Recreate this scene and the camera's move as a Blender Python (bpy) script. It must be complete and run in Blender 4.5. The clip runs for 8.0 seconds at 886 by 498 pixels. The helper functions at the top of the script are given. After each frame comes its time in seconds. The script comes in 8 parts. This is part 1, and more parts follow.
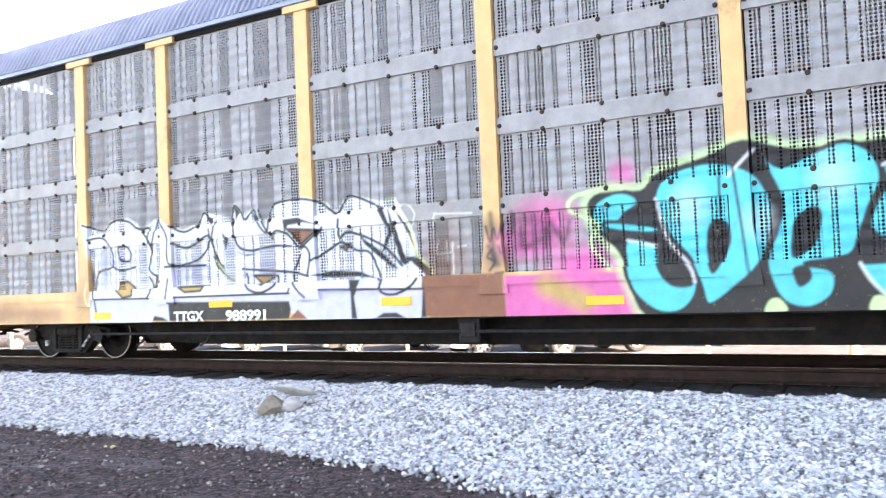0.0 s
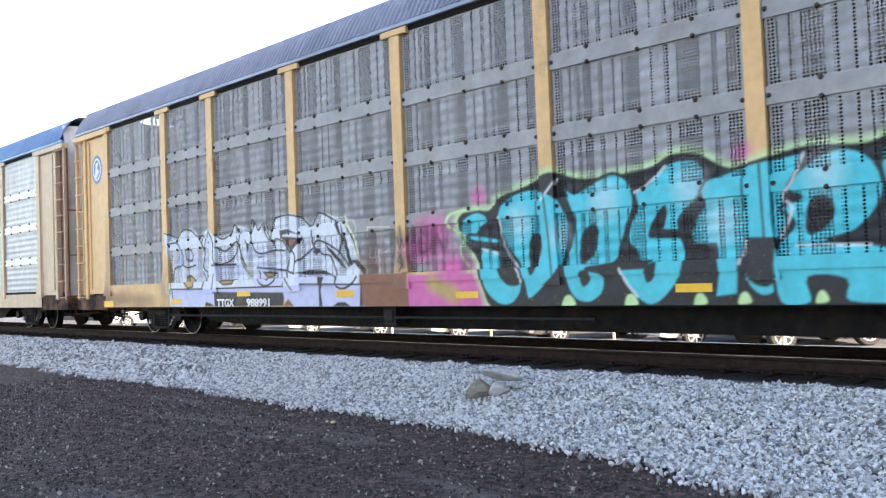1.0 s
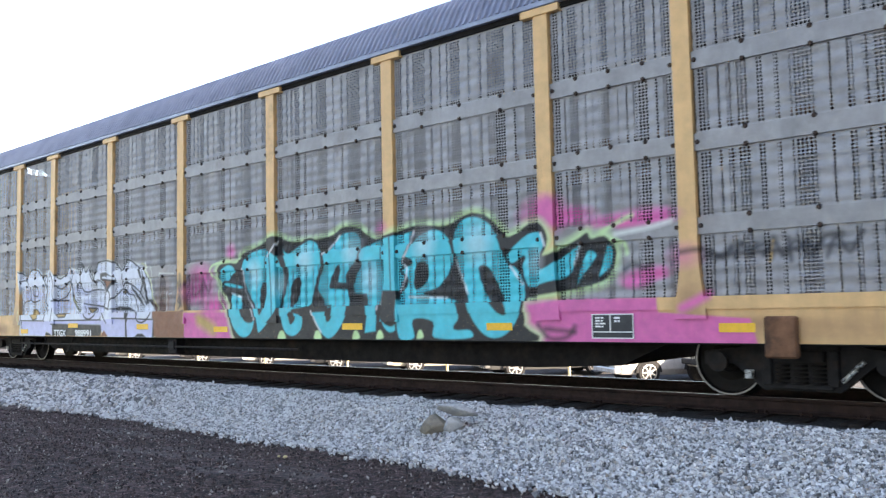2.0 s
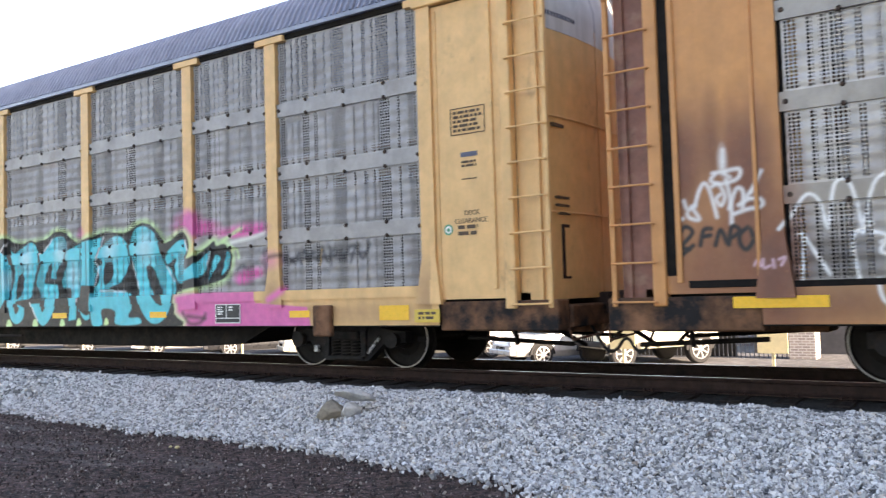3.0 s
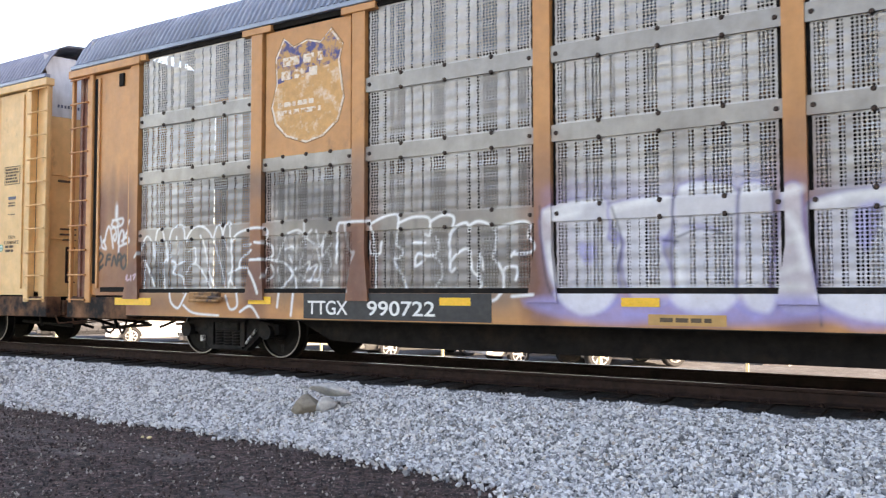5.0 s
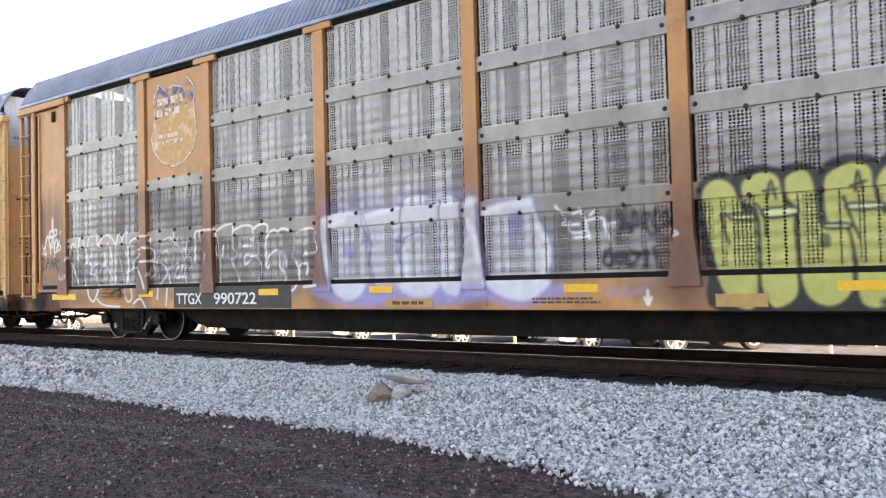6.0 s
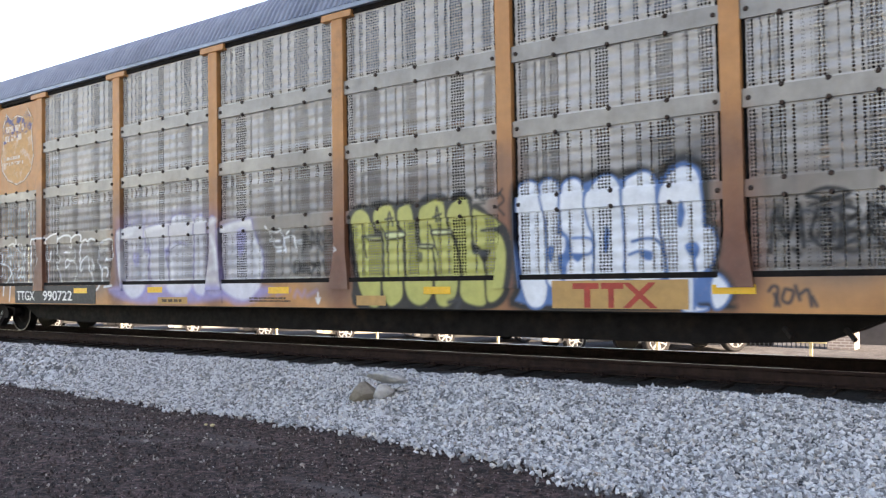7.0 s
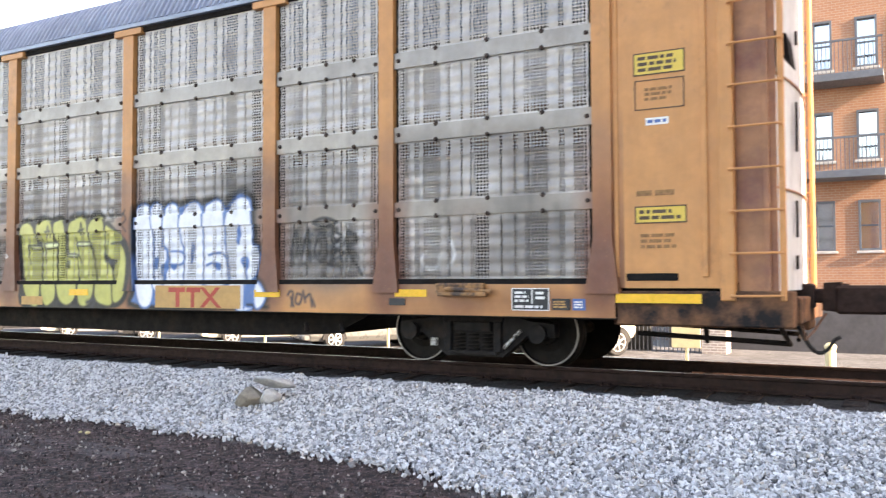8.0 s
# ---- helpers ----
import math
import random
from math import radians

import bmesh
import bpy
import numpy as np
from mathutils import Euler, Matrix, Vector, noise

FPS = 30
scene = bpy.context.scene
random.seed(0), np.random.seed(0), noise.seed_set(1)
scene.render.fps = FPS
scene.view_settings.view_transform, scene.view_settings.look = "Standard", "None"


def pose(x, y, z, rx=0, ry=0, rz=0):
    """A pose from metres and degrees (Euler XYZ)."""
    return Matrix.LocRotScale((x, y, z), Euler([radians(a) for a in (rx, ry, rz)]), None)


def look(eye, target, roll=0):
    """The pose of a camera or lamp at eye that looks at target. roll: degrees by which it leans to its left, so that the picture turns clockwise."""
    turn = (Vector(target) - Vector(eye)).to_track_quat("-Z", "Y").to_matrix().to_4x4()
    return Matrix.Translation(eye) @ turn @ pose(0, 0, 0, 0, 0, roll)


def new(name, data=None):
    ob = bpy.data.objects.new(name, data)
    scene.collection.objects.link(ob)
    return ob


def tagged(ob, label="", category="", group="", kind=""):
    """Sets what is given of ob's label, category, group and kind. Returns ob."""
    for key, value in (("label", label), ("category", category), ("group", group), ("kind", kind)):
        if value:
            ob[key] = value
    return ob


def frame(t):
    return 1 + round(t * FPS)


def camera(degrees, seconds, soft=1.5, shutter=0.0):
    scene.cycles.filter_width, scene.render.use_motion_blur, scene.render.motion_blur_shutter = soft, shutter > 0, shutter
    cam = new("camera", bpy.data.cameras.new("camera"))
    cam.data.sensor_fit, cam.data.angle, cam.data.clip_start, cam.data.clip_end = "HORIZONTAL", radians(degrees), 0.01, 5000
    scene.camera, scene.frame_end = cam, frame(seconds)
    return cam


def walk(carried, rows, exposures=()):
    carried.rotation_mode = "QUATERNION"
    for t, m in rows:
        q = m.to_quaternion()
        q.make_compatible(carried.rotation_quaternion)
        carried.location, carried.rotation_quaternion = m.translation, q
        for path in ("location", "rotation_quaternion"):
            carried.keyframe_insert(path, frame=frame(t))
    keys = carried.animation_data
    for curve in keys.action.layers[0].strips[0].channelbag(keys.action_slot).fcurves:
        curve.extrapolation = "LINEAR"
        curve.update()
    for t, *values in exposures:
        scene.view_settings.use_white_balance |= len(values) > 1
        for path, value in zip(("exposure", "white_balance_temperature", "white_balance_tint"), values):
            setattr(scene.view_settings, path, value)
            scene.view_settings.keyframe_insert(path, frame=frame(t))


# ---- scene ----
cam = camera(55.54, 8.0, soft=1.25, shutter=0.12)
EYE = 1.6
PATH = [
    (0, 30.09, 2.27, -2.35), (0.5, 43.08, 1.34, -2.06), (0.8, 44.26, 1.46, -2.05), (1, 44.01, 1.91, -2.11),
    (1.2, 43.45, 2.51, -1.90), (2.3, 40.04, 4.31, -1.25), (2.5, 38.98, 3.88, -1.45), (2.7, 37.29, 3.43, -1.55),
    (3, 34.11, 2.92, -1.70), (3.5, 29.88, 2.79, -0.20), (4, 29.13, 2.62, 0.84), (4.2, 29.63, 2.47, 0.57),
    (5.3, 34.01, 2.70, -0.41), (5.5, 34.94, 2.52, -0.82), (6, 37.48, 1.94, -1.46), (6.3, 37.92, 2.07, -1.19),
    (6.5, 37.80, 2.22, -1.08), (7, 36.42, 1.89, -0.90), (7.5, 33.31, 0.68, -0.66), (8, 29.04, 2.09, -0.21),
]


def aim(yaw, pitch, roll):
    """The camera's pose on its spot, from degrees."""
    a, b = radians(yaw), radians(pitch)
    ahead = Vector((-math.sin(a) * math.cos(b), math.cos(a) * math.cos(b), math.sin(b)))
    return look((0, 0, EYE), Vector((0, 0, EYE)) + ahead * 10, roll)


walk(cam, [(t, aim(yaw, pitch, roll)) for t, yaw, pitch, roll in PATH],
     exposures=[(0.0, 3.2, 8200, 22), (0.3, 2.85, 8000, 20), (0.6, 2.58, 7800, 18), (1.2, 2.2, 7700, 17), (2.5, 2.1, 7800, 18), (3.4, 2.32, 8700, 22),
                (6.5, 2.34, 8600, 21), (7.0, 2.05, 8500, 21), (7.5, 2.43, 8600, 21), (8.0, 2.58, 8700, 21)])

# how far the train has rolled, by time
ROLLED = [
    (0, 0.000), (0.5, -2.537), (0.8, -4.054), (1, -5.081), (1.2, -6.101), (2.3, -11.664), (2.5, -12.675),
    (2.7, -13.670), (3, -15.168), (3.5, -17.659), (4, -20.121), (4.2, -21.130), (5.3, -26.581), (5.5, -27.555),
    (6, -29.948), (6.3, -31.413), (6.5, -32.404), (7, -34.934), (7.5, -37.412), (8, -39.889),
]
TRACK_Y = 10.53
RAIL_TOP = 0.525
WHEEL_R = 0.42

# ---- light ----
SUN_AZ, SUN_EL = radians(94.5), radians(26)   # azimuth from +y towards +x
world = bpy.data.worlds.new("sky")
scene.world = world
world.use_nodes = True
wn = world.node_tree
sky = wn.nodes.new("ShaderNodeTexSky")
sky.sky_type = "NISHITA"
sky.sun_disc = False
sky.sun_elevation = SUN_EL
sky.sun_rotation = SUN_AZ
sky.air_density, sky.dust_density, sky.ozone_density = 1.0, 0.6, 1.5
wn.links.new(sky.outputs[0], wn.nodes["Background"].inputs[0])
wn.nodes["Background"].inputs[1].default_value = 0.15
sun = new("sun", bpy.data.lights.new("sun", "SUN"))
sun.data.energy, sun.data.angle, sun.data.color = 4.5, radians(0.6), (1.0, 0.93, 0.82)
sun_dir = Vector((math.sin(SUN_AZ) * math.cos(SUN_EL), math.cos(SUN_AZ) * math.cos(SUN_EL), math.sin(SUN_EL)))
sun.matrix_world = look(sun_dir * 60, (0, 0, 0))
scene.view_settings.exposure = 0.0


# ---- materials ----
class Nodes:
    """A small writer of node trees."""

    def __init__(self, name):
        self.m = bpy.data.materials.new(name)
        self.m.use_nodes = True
        self.t = self.m.node_tree
        self.b = self.t.nodes["Principled BSDF"]
        self.out = self.t.nodes["Material Output"]

    def n(self, kind, **kw):
        node = self.t.nodes.new("ShaderNode" + kind)
        for k, v in kw.items():
            if k == "op":
                node.operation = v
            elif k == "clamp":
                node.use_clamp = v
            else:
                self.put(node.inputs[k.replace("_", " ")], v)
        return node

    def put(self, socket, v):
        if isinstance(v, bpy.types.NodeSocket):
            self.t.links.new(v, socket)
        elif isinstance(v, bpy.types.Node):
            self.t.links.new(v.outputs[0], socket)
        elif isinstance(v, tuple) and len(v) == 3 and socket.type == "RGBA":
            socket.default_value = (*v, 1)
        else:
            socket.default_value = v

    def math(self, op, a, b=0.0, c=0.0):
        node = self.t.nodes.new("ShaderNodeMath")
        node.operation = op
        for i, v in enumerate((a, b, c)):
            self.put(node.inputs[i], v)
        return node.outputs[0]

    def ramp(self, fac, stops, mode="LINEAR"):
        node = self.t.nodes.new("ShaderNodeValToRGB")
        node.color_ramp.interpolation = mode
        e = node.color_ramp.elements
        while len(e) < len(stops):
            e.new(0.5)
        for el, (p, c) in zip(e, stops):
            el.position = p
            el.color = (*c, 1) if isinstance(c, tuple) else (c, c, c, 1)
        self.put(node.inputs[0], fac)
        return node.outputs[0]

    def mix(self, fac, a, b, mode="MIX"):
        node = self.t.nodes.new("ShaderNodeMix")
        node.data_type, node.blend_type = "RGBA", mode
        self.put(node.inputs[0], fac)
        self.put(node.inputs[6], a)
        self.put(node.inputs[7], b)
        return node.outputs[2]

    def coords(self, scale=(1, 1, 1)):
        tc = self.t.nodes.new("ShaderNodeTexCoord")
        mp = self.t.nodes.new("ShaderNodeMapping")
        self.t.links.new(tc.outputs["Object"], mp.inputs[0])
        mp.inputs["Scale"].default_value = scale
        return mp.outputs[0]

    def noise(self, scale, detail=4.0, rough=0.55, stretch=(1, 1, 1)):
        return self.n("TexNoise", Vector=self.coords(stretch), Scale=scale, Detail=detail, Roughness=rough).outputs[0]

    def bump(self, height, strength=0.3, distance=0.01):
        self.put(self.b.inputs["Normal"], self.n("Bump", Height=height, Strength=strength, Distance=distance))


def shade(c, k):
    return tuple(max(0.0, min(1.0, v * k)) for v in c)


def surface(name, colour, rough=0.6, metal=0.0, grain=8.0, spread=0.25, stain=None, stain_scale=1.2, stain_at=(0.52, 0.72),
            stretch=(1, 1, 1), bump=0.2, bump_scale=40.0, depth=0.006, vary=0.0, spec=0.5):
    """A surface with two scales of variation, and stains of their own shape."""
    s = Nodes(name)
    col = s.ramp(s.noise(grain, 5, 0.6, stretch), [(0.3, shade(colour, 1 - spread)), (0.7, shade(colour, 1 + spread))])
    if stain:
        fac = s.ramp(s.noise(stain_scale, 6, 0.65, stretch), [(stain_at[0], 0.0), (stain_at[1], 1.0)])
        col = s.mix(fac, col, stain)
    if vary:
        rnd = s.n("ObjectInfo").outputs["Random"]
        col = s.mix(1.0, col, s.ramp(rnd, [(0.0, 1 - vary), (1.0, 1.0)]), "MULTIPLY")
    s.put(s.b.inputs["Base Color"], col)
    s.put(s.b.inputs["Roughness"], s.ramp(s.noise(grain * 2.3), [(0.3, max(0.03, rough - 0.12)), (0.7, min(1, rough + 0.12))]))
    s.b.inputs["Metallic"].default_value = metal
    s.b.inputs["Specular IOR Level"].default_value = spec
    if bump:
        s.bump(s.noise(bump_scale, 4, 0.6, stretch), bump, depth)
    return s.m


HOLE_GROUPS = [(0.010, 0.062), (0.090, 0.115), (0.140, 0.168), (0.176, 0.238), (0.270, 0.296), (0.345, 0.361),
               (0.400, 0.414), (0.424, 0.500), (0.556, 0.574), (0.626, 0.652), (0.686, 0.714), (0.722, 0.806),
               (0.856, 0.882), (0.922, 0.988)]


def rack_surface(name, colour, rough, metal, spread, stain, stain_at, streak, painted=False, holes=False, patch=None):
    """Painted or galvanised rack steel: rain streaks, rust stains, spray paint laid on it, and punched holes."""
    s = Nodes(name)
    col = s.ramp(s.noise(5.0, 6, 0.65), [(0.3, shade(colour, 1 - spread)), (0.7, shade(colour, 1 + spread))])
    run = s.ramp(s.noise(2.4, 5, 0.6, (1.6, 1.6, 0.25)), [(0.42, 1.0), (0.78, streak)])
    col = s.mix(1.0, col, run, "MULTIPLY")
    if patch:
        col = s.mix(s.ramp(s.noise(0.9, 3, 0.5, (1.3, 1, 0.8)), [(0.45, 0.0), (0.62, 0.7)]), col, patch)
    fac = s.ramp(s.noise(1.6, 8, 0.72, (1, 1, 0.6)), [(stain_at[0], 0.0), (stain_at[1], 0.85)])
    col = s.mix(fac, col, stain)
    met = metal
    if painted:
        at = s.t.nodes.new("ShaderNodeAttribute")
        at.attribute_name = "paint"
        worn = s.ramp(s.noise(22.0, 5, 0.7), [(0.22, 0.72), (0.40, 1.0)])
        cover = s.math("MULTIPLY", at.outputs["Alpha"], worn)
        tone = s.ramp(s.noise(7.0, 4, 0.6), [(0.3, 0.86), (0.7, 1.06)])
        col = s.mix(cover, col, s.mix(1.0, at.outputs["Color"], tone, "MULTIPLY"))
        met = s.math("MULTIPLY", s.math("SUBTRACT", 1.0, cover), metal)
    s.put(s.b.inputs["Base Color"], col)
    s.put(s.b.inputs["Metallic"], met)
    s.put(s.b.inputs["Roughness"], s.ramp(s.noise(9.0, 5), [(0.3, rough - 0.1), (0.7, min(1, rough + 0.14))]))
    s.bump(s.noise(14.0, 5, 0.6), 0.18, 0.008)
    if holes:
        uv = s.t.nodes.new("ShaderNodeUVMap")
        uv.uv_map = "sheet"
        sep = s.n("SeparateXYZ", Vector=uv.outputs[0])
        tc = s.t.nodes.new("ShaderNodeTexCoord")
        obj = s.n("SeparateXYZ", Vector=tc.outputs["Object"])
        stops = [(0.0, 0.0)]
        for a, b in HOLE_GROUPS:
            stops += [(a, 1.0), (b, 0.0)]
        on = s.ramp(sep.outputs[0], stops, "CONSTANT")
        pitch_x, pitch_z = 0.044, 0.040
        fx = s.math("SUBTRACT", s.math("FRACT", s.math("DIVIDE", obj.outputs[0], pitch_x)), 0.5)
        fz = s.math("SUBTRACT", s.math("FRACT", s.math("DIVIDE", obj.outputs[2], pitch_z)), 0.5)
        fx = s.math("MULTIPLY", fx, pitch_x)
        fz = s.math("MULTIPLY", fz, pitch_z)
        r2 = s.math("ADD", s.math("MULTIPLY", fx, fx), s.math("MULTIPLY", fz, fz))
        dot = s.math("LESS_THAN", r2, 0.0156 ** 2)
        edge = s.math("LESS_THAN", s.math("ABSOLUTE", s.math("SUBTRACT", sep.outputs[1], 0.5)), 0.47)
        hole = s.math("MULTIPLY", s.math("MULTIPLY", dot, on), edge)
        mixer = s.n("MixShader", Fac=hole)
        s.t.links.new(s.b.outputs[0], mixer.inputs[1])
        s.t.links.new(s.n("BsdfTransparent").outputs[0], mixer.inputs[2])
        s.t.links.new(mixer.outputs[0], s.out.inputs[0])
    return s.m


RUST = (0.10, 0.045, 0.025)
STYLES = {}
for key, paint_c, sheet_c, band_c, roof_c, sheet_rough in (
        ("worn", (0.78, 0.47, 0.21), (0.345, 0.335, 0.342), (0.315, 0.303, 0.308), (0.25, 0.275, 0.35), 0.6),
        ("bright", (0.61, 0.275, 0.10), (0.47, 0.44, 0.415), (0.31, 0.285, 0.263), (0.26, 0.30, 0.37), 0.46),
        ("white", (0.62, 0.44, 0.29), (0.50, 0.51, 0.52), (0.60, 0.61, 0.62), (0.12, 0.24, 0.42), 0.5)):
    st = {}
    st["paint"] = rack_surface(key + "_rack_paint", paint_c, 0.5, 0.0, 0.10, shade(RUST, 1.6), (0.60, 0.82), 0.86, painted=True)
    st["plain"] = rack_surface(key + "_rack_trim_paint", paint_c, 0.5, 0.0, 0.10, shade(RUST, 1.6), (0.60, 0.82), 0.86)
    st["sheet"] = rack_surface(key + "_sheet_steel", sheet_c, sheet_rough, 0.35, 0.14, (0.15, 0.12, 0.115), (0.60, 0.82), 0.78,
                               painted=True, holes=True)
    st["far_sheet"] = rack_surface(key + "_far_sheet_steel", sheet_c, sheet_rough, 0.35, 0.14, (0.15, 0.12, 0.115), (0.60, 0.82), 0.78)
    st["band"] = rack_surface(key + "_strap_steel", band_c, sheet_rough - 0.05, 0.4, 0.15, (0.19, 0.16, 0.14), (0.58, 0.8), 0.82, painted=True)
    st["roof"] = surface(key + "_roof_steel", roof_c, 0.45, 0.3, 3.0, 0.15, shade(roof_c, 0.7), 0.8, bump=0.1)
    if key == "white":
        st["sheet"] = st["far_sheet"]
    STYLES[key] = st
# Underframe grime; the same black also draws shaded gaps in the sides.
M_BLACK = surface("grime_and_gap_shade", (0.012, 0.010, 0.0095), 0.75, 0.0, 6, 0.4, (0.026, 0.018, 0.014), 2.5, bump=0.35, spec=0.12)
M_TRUCK = surface("cast_steel_grime", (0.022, 0.020, 0.020), 0.7, 0.0, 9, 0.35, (0.038, 0.026, 0.02), 3.5, bump=0.4, spec=0.12)
M_WHEEL = surface("wheel_steel", (0.013, 0.011, 0.010), 0.7, 0.0, 7, 0.3, (0.02, 0.014, 0.011), 4, bump=0.2, spec=0.12)
M_TREAD = surface("polished_tread_steel", (0.26, 0.25, 0.245), 0.42, 1.0, 10, 0.15, bump=0.05)
M_RUST = surface("rusty_steel", RUST, 0.8, 0.0, 12, 0.35, (0.05, 0.03, 0.022), 5, bump=0.4)
M_DARKEND = surface("sooty_end_sill", (0.19, 0.095, 0.055), 0.8, 0.0, 5, 0.4, (0.022, 0.02, 0.021), 1.8, (0.44, 0.62), bump=0.3, spec=0.12)
M_REFLECT = surface("yellow_reflective_tape", (0.90, 0.49, 0.03), 0.35, 0.0, 20, 0.08, (0.6, 0.36, 0.06), 3.0, (0.66, 0.9), bump=0.0)
M_DARKRUST = surface("dark_rusted_casting", (0.045, 0.028, 0.024), 0.8, 0.0, 10, 0.35, (0.02, 0.016, 0.015), 4, bump=0.4, spec=0.12)
M_BLACKLABEL = surface("black_stencil_panel", (0.025, 0.026, 0.03), 0.55, 0.0, 8, 0.25, (0.06, 0.055, 0.05), 2.5, (0.6, 0.85), bump=0.05)
M_WHITE = surface("white_lettering_paint", (0.78, 0.78, 0.76), 0.55, 0.0, 12, 0.1, (0.5, 0.48, 0.45), 5, (0.6, 0.9), bump=0.0)
M_YELLOWLABEL = surface("yellow_label_vinyl", (0.68, 0.47, 0.08), 0.45, 0.0, 15, 0.06, bump=0.0)
M_INK = surface("brown_black_stencil_ink", (0.10, 0.065, 0.04), 0.7, 0.0, 25, 0.3, bump=0.0)
M_WHITEDOOR = rack_surface("white_end_door_paint", (0.62, 0.625, 0.64), 0.5, 0.0, 0.08, (0.16, 0.13, 0.12), (0.56, 0.78), 0.6)
M_BLUE = surface("blue_decal_vinyl", (0.05, 0.13, 0.36), 0.45, 0.0, 12, 0.15, bump=0.0)
M_DULLBLUE = surface("faded_blue_decal", (0.10, 0.11, 0.16), 0.6, 0.0, 12, 0.2, bump=0.0)
M_GREEN = surface("green_decal_vinyl", (0.05, 0.30, 0.18), 0.45, 0.0, 12, 0.15, bump=0.0)
M_RED = surface("red_decal_vinyl", (0.45, 0.05, 0.03), 0.5, 0.0, 10, 0.2, (0.5, 0.22, 0.06), 6, (0.62, 0.85), bump=0.0)
M_CHALKED = surface("chalk_marked_steel", (0.5, 0.5, 0.48), 0.7, 0.0, 30, 0.3, (0.05, 0.045, 0.04), 18, (0.48, 0.56), bump=0.1)
M_RUBBER = surface("rubber", (0.02, 0.02, 0.021), 0.8, 0.0, 20, 0.2, bump=0.1)
M_BOLT = surface("dark_bolt_steel", (0.045, 0.034, 0.03), 0.75, 0.0, 12, 0.35, (0.09, 0.045, 0.03), 5, bump=0.3, spec=0.2)
M_RAIL = surface("rusted_rail_steel", (0.034, 0.020, 0.017), 0.8, 0.0, 10, 0.3, (0.018, 0.013, 0.012), 3, bump=0.3, spec=0.12)
M_RAILTOP = surface("worn_rail_head", (0.34, 0.31, 0.30), 0.35, 0.9, 12, 0.2, bump=0.05)
M_TIE = surface("creosoted_tie_wood", (0.028, 0.021, 0.018), 0.9, 0.0, 7, 0.4, (0.05, 0.043, 0.04), 4, stretch=(6, 0.6, 3), bump=0.5, depth=0.01, spec=0.12)


def ground_mat(name, lo, hi, fine, speck, speck_at, depth, wet=None):
    s = Nodes(name)
    col = s.ramp(s.noise(fine, 8, 0.75), [(0.40, lo), (0.52, shade(hi, 0.6)), (0.61, shade(hi, 1.3))])
    col = s.mix(1.0, col, s.ramp(s.noise(4.0, 6, 0.7), [(0.35, 0.55), (0.65, 1.35)]), "MULTIPLY")
    big = s.ramp(s.noise(0.55, 5, 0.6), [(0.3, 0.72), (0.7, 1.2)])
    col = s.mix(1.0, col, big, "MULTIPLY")
    vor = s.n("TexVoronoi", Vector=s.coords(), Scale=38.0)
    rare = s.n("TexNoise", Vector=s.coords(), Scale=30.0, Detail=2.0).outputs[0]
    fac = s.math("MULTIPLY", s.math("LESS_THAN", vor.outputs[0], 0.22), s.math("GREATER_THAN", rare, speck_at))
    col = s.mix(fac, col, speck)
    if wet:
        col = s.mix(s.ramp(s.noise(0.8, 4, 0.5, (0.35, 1.5, 1)), [(0.55, 0.0), (0.66, 0.6)]), col, wet)
    s.put(s.b.inputs["Base Color"], col)
    s.b.inputs["Roughness"].default_value = 0.93
    s.bump(s.math("ADD", s.noise(fine * 1.5, 8, 0.75), s.math("MULTIPLY", s.noise(5.0, 4), 1.5)), 0.9, depth)
    return s.m


M_DIRT = ground_mat("dark_cinder_dirt", (0.006, 0.004, 0.004), (0.138, 0.084, 0.077), 14.0, (0.38, 0.32, 0.28), 0.54, 0.045, (0.19, 0.17, 0.165))
M_GRIT = ground_mat("near_black_track_grit", (0.008, 0.007, 0.007), (0.028, 0.022, 0.021), 30.0, (0.16, 0.15, 0.15), 0.62, 0.03)
# Bed toned darker than its loose stones: shade of their gaps as colour.
M_BALLAST = ground_mat("gap_shaded_limestone_bed", (0.04, 0.042, 0.047), (0.24, 0.247, 0.27), 34.0, (0.5, 0.5, 0.52), 0.5, 0.05)
M_ASPHALT = ground_mat("street_asphalt", (0.085, 0.088, 0.095), (0.14, 0.143, 0.152), 40.0, (0.2, 0.2, 0.2), 0.6, 0.004)

M_BOUNCELOT = ground_mat("bounce_lot_gravel", (0.36, 0.34, 0.31), (0.52, 0.49, 0.45), 30.0, (0.6, 0.6, 0.58), 0.5, 0.02)
M_SUNBLOCK = surface("sun_block_stucco", (0.70, 0.66, 0.60), 0.9, 0.0, 3, 0.08, (0.55, 0.52, 0.48), 0.8, bump=0.2)


def stone_mat():
    s = Nodes("crushed_limestone")
    rnd = s.n("NewGeometry").outputs["Random Per Island"]
    col = s.ramp(rnd, [(0.0, (0.05, 0.05, 0.055)), (0.22, (0.27, 0.272, 0.285)), (0.6, (0.73, 0.733, 0.75)), (0.92, (0.92, 0.92, 0.93)), (0.98, (0.62, 0.55, 0.47)), (1.0, (0.36, 0.26, 0.20))])
    col = s.mix(0.35, col, s.ramp(s.noise(60.0, 4, 0.6), [(0.3, 0.2), (0.7, 0.5)]))
    s.put(s.b.inputs["Base Color"], col)
    s.b.inputs["Roughness"].default_value = 0.88
    return s.m


M_STONE = stone_mat()


